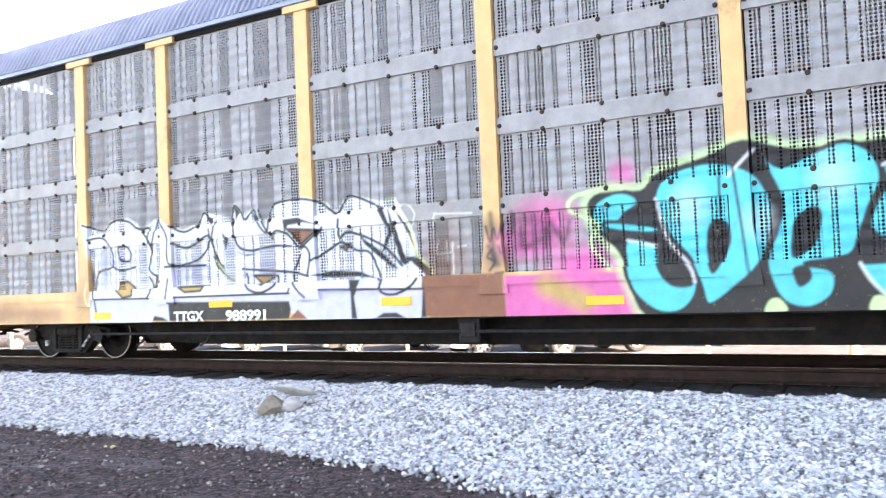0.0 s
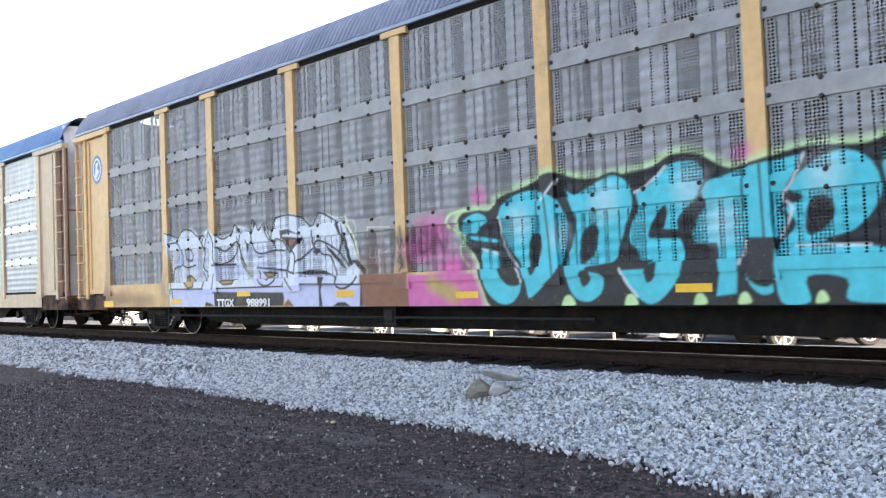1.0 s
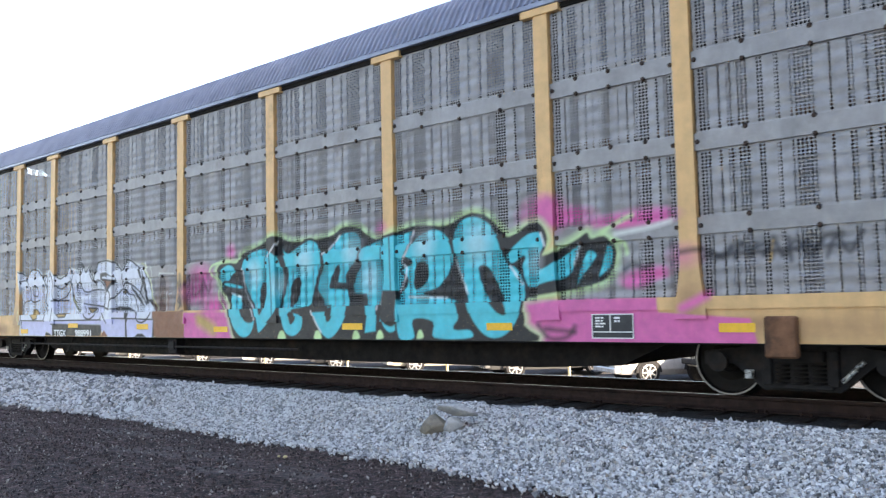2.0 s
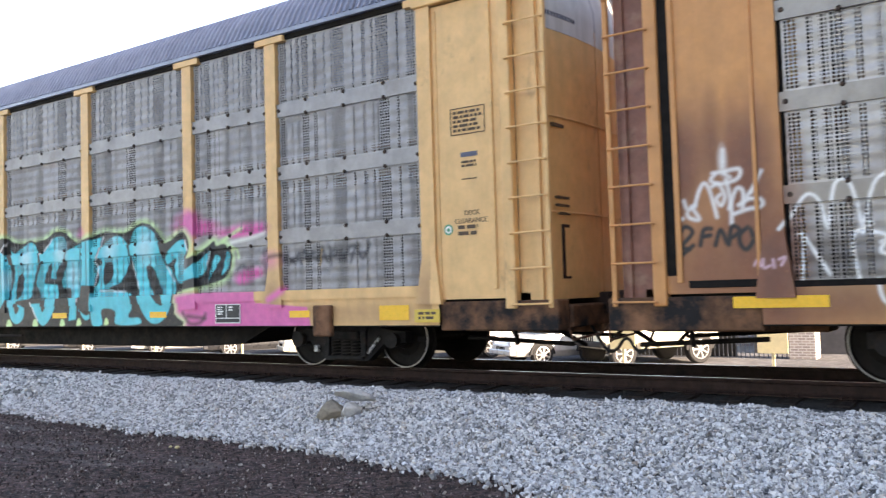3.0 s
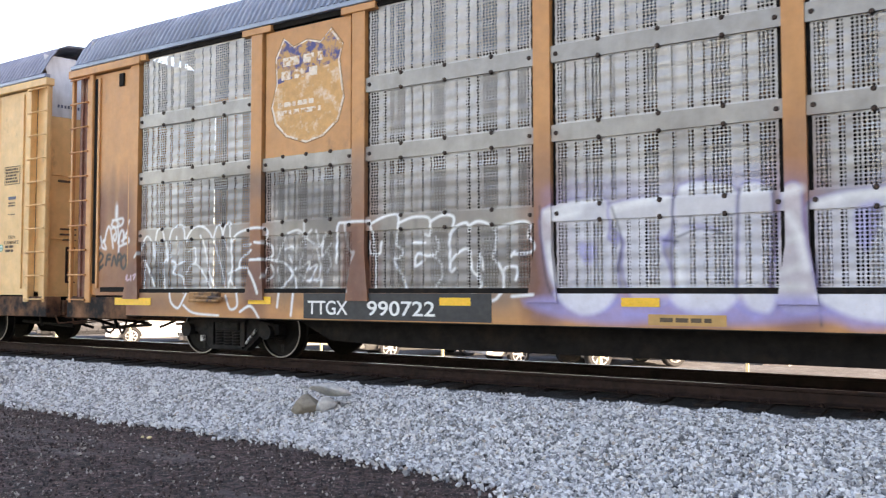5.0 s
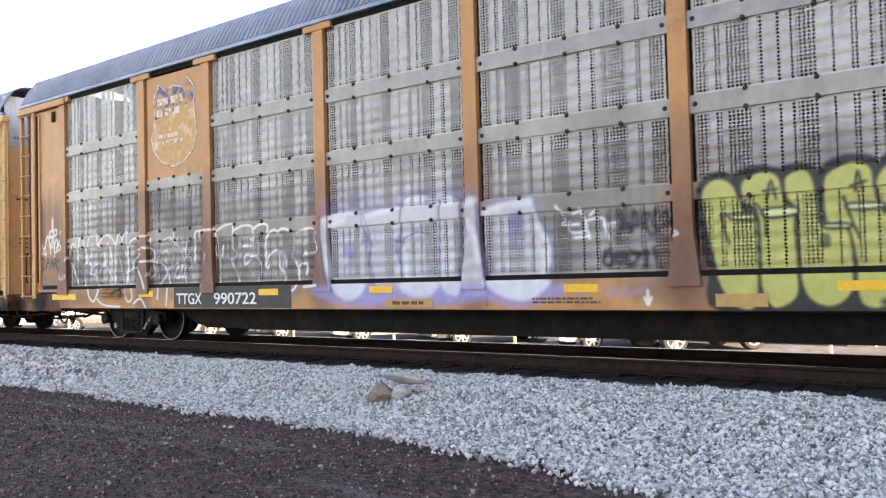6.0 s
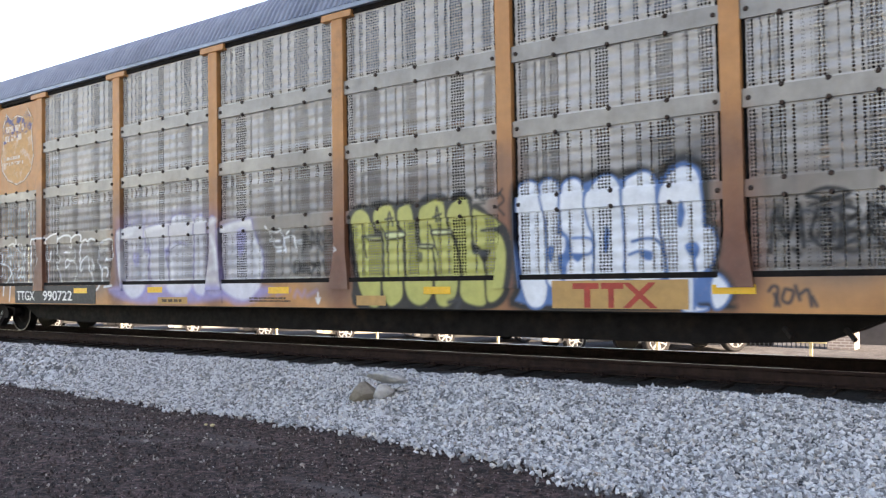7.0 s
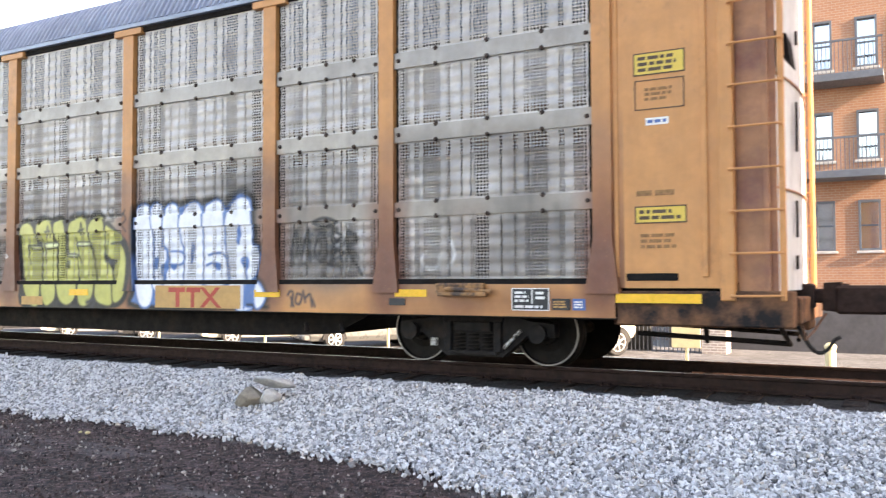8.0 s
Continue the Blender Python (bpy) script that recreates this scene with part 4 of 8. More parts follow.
    c.line([(-7.86, 2.16), (-7.8, 1.89), (-7.86, 1.71)], 0.03, WHITE, soft=0.012, cover=0.85)
    c.line([(-7.67, 2.11), (-7.6, 1.97), (-7.67, 1.84)], 0.03, WHITE, soft=0.012, cover=0.85)
    c.line([(-8.83, 1.91), (-8.9, 1.77)], 0.03, WHITE, soft=0.012, cover=0.85)
    c.line([(-8.76, 1.96), (-8.69, 1.82), (-8.83, 1.73)], 0.03, WHITE, soft=0.012, cover=0.85)
    c.line([(-8.62, 1.91), (-8.59, 1.72)], 0.03, WHITE, soft=0.012, cover=0.85)
    c.line([(-8.06, 1.72), (-7.8, 1.73), (-7.8, 1.64)], 0.03, WHITE, soft=0.012, cover=0.85)
    c.line([(-8.41, 2.09), (-8.34, 1.99)], 0.03, WHITE, soft=0.012, cover=0.85)
    c.line([(-8.2, 1.81), (-8.09, 1.76)], 0.03, WHITE, soft=0.012, cover=0.85)
    # the larger outline beside them
    c.line([(-7.51, 1.97), (-7.47, 2.46), (-7.34, 2.52), (-6.91, 2.52)], 0.038, WHITE, soft=0.009)
    c.line([(-7.34, 2.5), (-7.31, 2.19), (-7.22, 2.1), (-7.16, 2.09), (-7.31, 1.79), (-7.28, 1.57)], 0.038, WHITE, soft=0.009)
    c.line([(-6.91, 2.52), (-6.86, 2.3), (-6.84, 2.08)], 0.038, WHITE, soft=0.009)
    c.line([(-6.93, 2.24), (-6.91, 2.09), (-6.76, 2.08), (-6.73, 2.23)], 0.038, WHITE, soft=0.009)
    c.line([(-6.81, 2.04), (-6.82, 1.59)], 0.038, WHITE, soft=0.009)
    c.line([(-6.87, 2.49), (-6.66, 2.57), (-6.45, 2.59), (-6.43, 2.45), (-6.48, 2.2), (-6.37, 2.11), (-6.43, 2.01), (-6.53, 1.99), (-6.38, 1.77), (-6.32, 1.61)], 0.038, WHITE, soft=0.009)
    c.line([(-6.43, 2.47), (-6.2, 2.54), (-5.97, 2.53), (-5.92, 2.47)], 0.038, WHITE, soft=0.009)
    c.line([(-5.92, 2.47), (-5.94, 2.3), (-6.02, 2.31)], 0.038, WHITE, soft=0.009)
    c.line([(-5.92, 2.47), (-5.75, 2.54), (-5.59, 2.53), (-5.56, 2.45), (-5.64, 2.25), (-5.64, 2.09), (-5.63, 1.83), (-5.56, 1.86)], 0.038, WHITE, soft=0.009)
    c.line([(-6.22, 2.21), (-6.02, 2.2)], 0.038, WHITE, soft=0.009)
    c.line([(-5.86, 2.27), (-5.81, 2.17), (-5.86, 2.05), (-5.98, 2.03), (-6.14, 2.06), (-6.18, 1.9), (-6.03, 1.98)], 0.038, WHITE, soft=0.009)
    c.line([(-5.92, 2.05), (-5.78, 1.93), (-5.76, 1.76), (-5.85, 1.64)], 0.038, WHITE, soft=0.009)
    c.line([(-5.64, 2.29), (-5.53, 2.39), (-5.37, 2.43), (-5.35, 2.32)], 0.038, WHITE, soft=0.009)
    c.line([(-5.35, 2.38), (-5.22, 2.44), (-5.06, 2.4), (-4.96, 2.26), (-4.99, 2.06), (-5.0, 1.97), (-4.92, 1.89), (-4.86, 1.75), (-4.87, 1.55)], 0.038, WHITE, soft=0.009)
    c.line([(-5.62, 1.96), (-5.48, 2.08), (-5.35, 2.09), (-5.31, 1.84), (-5.2, 1.75)], 0.038, WHITE, soft=0.009)
    c.line([(-5.2, 2.03), (-5.22, 1.75), (-5.17, 1.67), (-5.23, 1.56)], 0.038, WHITE, soft=0.009)
    c.line([(-5.17, 1.99), (-5.14, 1.83)], 0.038, WHITE, soft=0.009)
    c.line([(-4.96, 2.35), (-4.71, 2.4), (-4.56, 2.41), (-4.49, 2.36), (-4.53, 2.24), (-4.44, 2.16), (-4.42, 2.08), (-4.52, 2.03), (-4.71, 2.02)], 0.038, WHITE, soft=0.009)
    c.line([(-4.71, 2.05), (-4.76, 1.99)], 0.038, WHITE, soft=0.009)
    c.line([(-4.87, 1.79), (-4.82, 1.86), (-4.67, 1.86), (-4.69, 1.71)], 0.038, WHITE, soft=0.009)
    c.line([(-5.28, 1.53), (-5.15, 1.46), (-4.97, 1.46), (-4.87, 1.55)], 0.038, WHITE, soft=0.009)
    c.line([(-4.72, 1.51), (-4.43, 1.53)], 0.038, WHITE, soft=0.009)
    # maroon gussets
    c.fill([(-7.34, 2.49), (-7.09, 2.46), (-7.1, 1.6), (-7.45, 1.6), (-7.42, 1.71)], MAROON, curve=False, cover=0.6, soft=0.03)
    # tag on the end door
    c.line([(-12.92, 2.28), (-12.82, 2.32)], 0.035, WHITE, soft=0.018)
    c.line([(-12.8, 2.51), (-12.76, 2.41), (-12.68, 2.46)], 0.035, WHITE, soft=0.018)
    c.line([(-12.77, 2.37), (-12.74, 2.32), (-12.64, 2.3), (-12.72, 2.44)], 0.035, WHITE, soft=0.018)
    c.line([(-12.68, 2.44), (-12.64, 2.58), (-12.58, 2.68), (-12.52, 2.61), (-12.45, 2.31)], 0.035, WHITE, soft=0.018)
    c.line([(-12.48, 2.78), (-12.36, 2.79), (-12.2, 2.8), (-12.22, 2.7), (-12.4, 2.66), (-12.5, 2.71), (-12.44, 2.78)], 0.035, WHITE, soft=0.018)
    c.line([(-12.36, 2.77), (-12.3, 2.72)], 0.035, WHITE, soft=0.018)
    c.line([(-12.49, 2.64), (-12.42, 2.66), (-12.36, 2.53), (-12.4, 2.43), (-12.45, 2.5), (-12.4, 2.55)], 0.035, WHITE, soft=0.018)
    c.line([(-12.34, 2.7), (-12.3, 2.46), (-12.3, 2.22)], 0.035, WHITE, soft=0.018)
    c.line([(-12.32, 2.39), (-12.24, 2.59), (-12.17, 2.56), (-12.18, 2.39)], 0.035, WHITE, soft=0.018)
    c.line([(-12.22, 2.42), (-12.13, 2.47)], 0.035, WHITE, soft=0.018)
    c.line([(-12.09, 2.55), (-11.97, 2.75)], 0.035, WHITE, soft=0.018)
    c.line([(-12.09, 2.55), (-12.13, 2.49), (-11.99, 2.46), (-11.98, 2.39), (-12.13, 2.37), (-12.27, 2.33)], 0.035, WHITE, soft=0.018)
    c.line([(-12.37, 2.84), (-12.36, 3.02)], 0.035, WHITE, soft=0.018)
    c.cloud(-12.37, 2.91, 0.07, 0.22, WHITE, 0.7)
    c.line([(-12.85, 1.92), (-12.72, 2.02)], 0.05, BLACK, soft=0.012, cover=1.0)
    c.line([(-12.88, 2.13), (-12.8, 2.23), (-12.72, 2.16), (-12.84, 2.02), (-12.76, 1.98)], 0.05, BLACK, soft=0.012, cover=1.0)
    c.line([(-12.64, 2.02), (-12.6, 2.18), (-12.52, 2.19)], 0.05, BLACK, soft=0.012, cover=1.0)
    c.line([(-12.61, 2.11), (-12.53, 2.12)], 0.05, BLACK, soft=0.012, cover=1.0)
    c.line([(-12.48, 2.01), (-12.42, 2.17), (-12.36, 2.03)], 0.05, BLACK, soft=0.012, cover=1.0)
    c.line([(-12.34, 2.01), (-12.3, 2.2), (-12.22, 2.15), (-12.31, 2.08)], 0.05, BLACK, soft=0.012, cover=1.0)
    c.line([(-12.14, 2.18), (-12.22, 2.11), (-12.22, 2.01), (-12.16, 1.95), (-12.09, 2.04), (-12.11, 2.16)], 0.05, BLACK, soft=0.012, cover=1.0)
    c.line([(-12.09, 1.78), (-12.05, 1.84), (-12.01, 1.77)], 0.02, PINKISH)
    c.line([(-11.99, 1.84), (-11.98, 1.75), (-11.92, 1.77)], 0.02, PINKISH)
    c.line([(-11.89, 1.83), (-11.88, 1.75)], 0.02, PINKISH)
    c.line([(-11.83, 1.83), (-11.77, 1.85), (-11.81, 1.77)], 0.02, PINKISH)


def paint_purple_piece(c):
    c.fill([(-4.33, 2.69), (-4.12, 2.83), (-3.49, 2.86), (-2.85, 2.81), (-2.41, 2.84), (-1.74, 2.8), (-1.67, 2.75), (-1.42, 2.73), (-1.12, 2.65), (-0.79, 2.72), (-0.57, 2.69), (-0.48, 2.53), (-0.38, 2.21), (-0.25, 1.96), (-0.26, 1.66), (-0.37, 1.48), (-0.42, 1.29), (-4.15, 1.21), (-4.28, 1.66), (-4.37, 2.12)], PURPLE, soft=0.06, cover=0.16)
    c.cloud(-3.76, 2.73, 0.9, 0.25, PURPLE, 0.16)
    c.cloud(-2.11, 2.78, 1.0, 0.2, PURPLE, 0.16)
    c.fill([(-4.3, 2.54), (-3.58, 2.64), (-3.48, 2.38), (-3.5, 2.16), (-3.33, 2.15), (-3.4, 1.87), (-3.38, 1.5), (-3.56, 1.36), (-3.87, 1.36), (-4.1, 1.58), (-4.25, 1.89)], SILVER, rim=VIOLET, rim_width=0.035, soft=0.014, cover=0.5)
    c.fill([(-3.45, 2.56), (-2.86, 2.63), (-2.75, 2.59), (-2.74, 2.34), (-2.87, 2.06), (-2.79, 1.78), (-2.8, 1.43), (-3.17, 1.44), (-3.34, 1.79), (-3.33, 2.15), (-3.46, 2.3)], SILVER, rim=VIOLET, rim_width=0.035, soft=0.014, cover=0.5)
    c.fill([(-2.69, 2.72), (-2.11, 2.68), (-2.06, 2.3), (-2.09, 1.97), (-2.1, 1.63), (-2.22, 1.39), (-2.56, 1.39), (-2.76, 1.57), (-2.76, 2.06)], SILVER, rim=VIOLET, rim_width=0.035, soft=0.014, cover=0.5)
    c.fill([(-2.04, 2.67), (-1.74, 2.62), (-1.74, 2.15), (-1.77, 1.62), (-1.85, 1.36), (-2.08, 1.43), (-2.08, 1.97)], SILVER, rim=VIOLET, rim_width=0.035, soft=0.014, cover=0.5)
    c.fill([(-1.62, 2.61), (-1.45, 2.63), (-1.42, 2.14), (-1.34, 1.75), (-1.29, 1.39), (-1.62, 1.36), (-1.73, 1.62), (-1.68, 2.15)], SILVER, rim=VIOLET, rim_width=0.035, soft=0.014, cover=0.5)
    c.fill([(-1.33, 2.49), (-0.73, 2.58), (-0.57, 2.56), (-0.5, 2.28), (-0.36, 2.03), (-0.35, 1.72), (-0.48, 1.48), (-0.73, 1.33), (-0.99, 1.36), (-1.25, 1.42), (-1.33, 1.81), (-1.39, 2.27)], SILVER, rim=VIOLET, rim_width=0.035, soft=0.014, cover=0.5)
    c.fill([(-3.9, 2.1), (-3.77, 1.87), (-3.64, 2.02), (-3.72, 2.13)], PURPLE, soft=0.03, cover=0.6)
    c.fill([(-0.96, 2.37), (-0.73, 2.42), (-0.84, 1.99), (-0.94, 2.05)], PURPLE, soft=0.03, cover=0.6)
    c.fill([(-2.95, 2.17), (-2.75, 2.16), (-2.83, 2.06)], PURPLE, soft=0.03, cover=0.6)
    c.fill([(-3.5, 2.2), (-3.35, 2.17), (-3.42, 2.08)], PURPLE, soft=0.03, cover=0.6)
    c.fill([(-2.66, 2.26), (-2.47, 2.29), (-2.27, 2.23)], PURPLE, soft=0.03, cover=0.6)
    c.line([(-4.13, 1.55), (-3.87, 1.36), (-3.56, 1.36), (-3.34, 1.5)], 0.07, PURPLE, soft=0.03, cover=0.7)
    c.line([(-3.3, 1.32), (-2.88, 1.32)], 0.07, PURPLE, soft=0.03, cover=0.7)
    c.line([(-2.76, 1.43), (-2.45, 1.36), (-2.14, 1.43), (-1.92, 1.33), (-1.74, 1.39)], 0.07, PURPLE, soft=0.03, cover=0.7)
    c.line([(-1.25, 1.39), (-0.99, 1.36), (-0.7, 1.3), (-0.45, 1.45)], 0.07, PURPLE, soft=0.03, cover=0.7)
    c.line([(-1.66, 1.75), (-1.48, 1.82)], 0.05, PALE, soft=0.04, cover=0.6)
    c.line([(-1.68, 1.62), (-1.42, 1.62)], 0.05, PALE, soft=0.04, cover=0.6)
    c.line([(-1.61, 2.08), (-1.47, 2.11)], 0.05, PALE, soft=0.04, cover=0.6)
    c.line([(-4.27, 2.5), (-3.94, 2.57), (-3.63, 2.62)], 0.075, WHITE, soft=0.04, cover=0.7)
    c.line([(-4.22, 2.42), (-3.85, 2.49)], 0.075, WHITE, soft=0.04, cover=0.7)
    c.line([(-3.43, 2.51), (-3.15, 2.56), (-2.86, 2.59)], 0.075, WHITE, soft=0.04, cover=0.7)
    c.line([(-2.65, 2.67), (-2.42, 2.68), (-2.15, 2.65)], 0.075, WHITE, soft=0.04, cover=0.7)
    c.line([(-2.0, 2.62), (-1.78, 2.61)], 0.075, WHITE, soft=0.04, cover=0.7)
    c.line([(-1.6, 2.57), (-1.45, 2.6)], 0.075, WHITE, soft=0.04, cover=0.7)
    c.line([(-1.29, 2.44), (-0.99, 2.51), (-0.63, 2.52)], 0.075, WHITE, soft=0.04, cover=0.7)
    c.line([(-0.55, 2.22), (-0.42, 2.03), (-0.39, 1.79)], 0.075, WHITE, soft=0.04, cover=0.7)
    c.line([(-1.57, 2.34), (-1.47, 2.14), (-1.41, 1.81)], 0.075, WHITE, soft=0.04, cover=0.7)
    c.line([(-0.52, 1.97), (-0.44, 1.73), (-0.52, 1.51)], 0.075, WHITE, soft=0.04, cover=0.7)
    c.line([(-4.23, 2.11), (-4.16, 1.73), (-4.01, 1.51)], 0.075, WHITE, soft=0.04, cover=0.7)
    c.line([(-2.71, 1.99), (-2.68, 1.64), (-2.56, 1.43)], 0.075, WHITE, soft=0.04, cover=0.7)
    c.line([(-4.34, 2.58), (-4.32, 2.12), (-4.24, 1.66), (-4.1, 1.43)], 0.022, INK, soft=0.012, cover=0.7)
    c.line([(-3.45, 2.52), (-3.35, 2.15), (-3.4, 1.79)], 0.022, INK, soft=0.012, cover=0.7)
    c.line([(-2.74, 2.62), (-2.78, 2.06), (-2.77, 1.64)], 0.022, INK, soft=0.012, cover=0.7)
    c.line([(-2.05, 2.64), (-2.09, 2.03), (-2.09, 1.49)], 0.022, INK, soft=0.012, cover=0.7)
    c.line([(-1.71, 2.65), (-1.71, 2.15), (-1.75, 1.76), (-1.74, 1.33)], 0.022, INK, soft=0.012, cover=0.7)
    c.line([(-1.38, 2.46), (-1.37, 2.14), (-1.31, 1.75), (-1.28, 1.23)], 0.022, INK, soft=0.012, cover=0.7)
    c.line([(-2.87, 2.13), (-2.71, 2.11)], 0.022, INK, soft=0.012, cover=0.7)
    c.line([(-2.71, 2.16), (-2.47, 2.24), (-2.24, 2.19)], 0.022, INK, soft=0.012, cover=0.7)
    c.fill([(-4.3, 1.5), (-0.3, 1.5), (-0.4, 1.28), (-0.9, 1.2), (-1.3, 1.3), (-2.0, 1.22), (-2.8, 1.24), (-3.5, 1.2), (-4.2, 1.3)], PURPLE, soft=0.05, cover=0.75)
    c.fill([(-4.1, 1.56), (-3.45, 1.56), (-3.55, 1.36), (-3.8, 1.3), (-4.02, 1.4)], SILVER, soft=0.03, cover=0.8)
    c.fill([(-2.75, 1.56), (-2.1, 1.56), (-2.2, 1.37), (-2.45, 1.32), (-2.7, 1.4)], SILVER, soft=0.03, cover=0.75)
    c.fill([(-2.02, 1.56), (-1.72, 1.56), (-1.76, 1.36), (-1.95, 1.4)], SILVER, soft=0.03, cover=0.75)
    c.fill([(-1.3, 1.56), (-0.38, 1.56), (-0.5, 1.36), (-0.75, 1.28), (-1.1, 1.36)], SILVER, soft=0.03, cover=0.85)
    c.line([(-2.65, 1.36), (-2.11, 1.33)], 0.06, PURPLE, soft=0.03, cover=0.4)
    c.line([(0.04, 1.36), (0.32, 1.43)], 0.06, PURPLE, soft=0.03, cover=0.4)
    c.line([(0.43, 1.34), (0.49, 1.42), (0.59, 1.34), (0.65, 1.42)], 0.06, PURPLE, soft=0.03, cover=0.4)
    c.line([(0.7, 1.34), (0.9, 1.42)], 0.06, PURPLE, soft=0.03, cover=0.4)
    # white tag and black tags
    c.line([(-0.25, 2.44), (-0.18, 2.37), (-0.02, 2.34), (0.08, 2.38)], 0.03, WHITE, soft=0.012)
    c.line([(-0.18, 2.37), (-0.14, 2.26), (-0.17, 2.21), (0.05, 2.2)], 0.03, WHITE, soft=0.012)
    c.line([(-0.09, 2.23), (-0.06, 2.11), (0.16, 2.11)], 0.03, WHITE, soft=0.012)
    c.line([(-0.01, 2.04), (0.17, 2.05)], 0.03, WHITE, soft=0.012)
    c.line([(0.07, 2.38), (0.14, 2.22), (0.19, 2.02)], 0.03, WHITE, soft=0.012)
    c.line([(0.14, 2.24), (0.36, 2.26), (0.39, 2.14), (0.45, 2.01)], 0.03, WHITE, soft=0.012)
    c.line([(0.2, 2.3), (0.27, 2.35)], 0.03, WHITE, soft=0.012)
    c.line([(0.16, 2.18), (0.13, 2.13)], 0.03, WHITE, soft=0.012)
    c.line([(0.4, 2.18), (0.54, 2.19)], 0.03, WHITE, soft=0.012)
    c.line([(0.39, 2.15), (0.55, 2.14)], 0.03, WHITE, soft=0.012)
    c.line([(0.55, 2.25), (0.62, 2.27), (0.57, 2.05)], 0.05, BLACK, soft=0.02, cover=0.9)
    c.line([(0.63, 2.1), (0.66, 2.24), (0.7, 2.1)], 0.05, BLACK, soft=0.02, cover=0.9)
    c.line([(0.73, 2.07), (0.77, 2.32), (0.81, 2.15), (0.74, 2.18)], 0.05, BLACK, soft=0.02, cover=0.9)
    c.line([(0.87, 2.26), (0.96, 2.26), (0.89, 2.15), (0.86, 2.23)], 0.05, BLACK, soft=0.02, cover=0.9)
    c.line([(0.89, 2.15), (0.97, 2.03), (1.02, 2.06)], 0.05, BLACK, soft=0.02, cover=0.9)
    c.line([(1.04, 2.3), (1.0, 2.17), (1.07, 2.05)], 0.05, BLACK, soft=0.02, cover=0.9)
    c.line([(1.1, 2.22), (1.15, 2.27), (1.19, 2.16), (1.12, 2.13)], 0.05, BLACK, soft=0.02, cover=0.9)
    c.line([(0.4, 1.85), (0.36, 1.74), (0.44, 1.7), (0.49, 1.76), (0.46, 1.87), (0.39, 1.85)], 0.065, BLACK, soft=0.025, cover=0.95)
    c.line([(0.55, 1.82), (0.54, 1.73), (0.6, 1.73), (0.59, 1.83)], 0.065, BLACK, soft=0.025, cover=0.95)
    c.line([(0.65, 1.82), (0.69, 1.7), (0.76, 1.71), (0.8, 1.81), (0.7, 1.84)], 0.065, BLACK, soft=0.025, cover=0.95)
    c.line([(0.8, 1.81), (0.91, 1.82)], 0.065, BLACK, soft=0.025, cover=0.95)
    c.line([(0.9, 1.84), (0.91, 1.67)], 0.065, BLACK, soft=0.025, cover=0.95)
    c.line([(1.01, 1.86), (1.03, 1.75)], 0.065, BLACK, soft=0.025, cover=0.95)
    c.line([(0.93, 1.39), (0.93, 1.24)], 0.03, WHITE)
    c.line([(0.89, 1.31), (0.93, 1.23), (0.97, 1.31)], 0.03, WHITE)


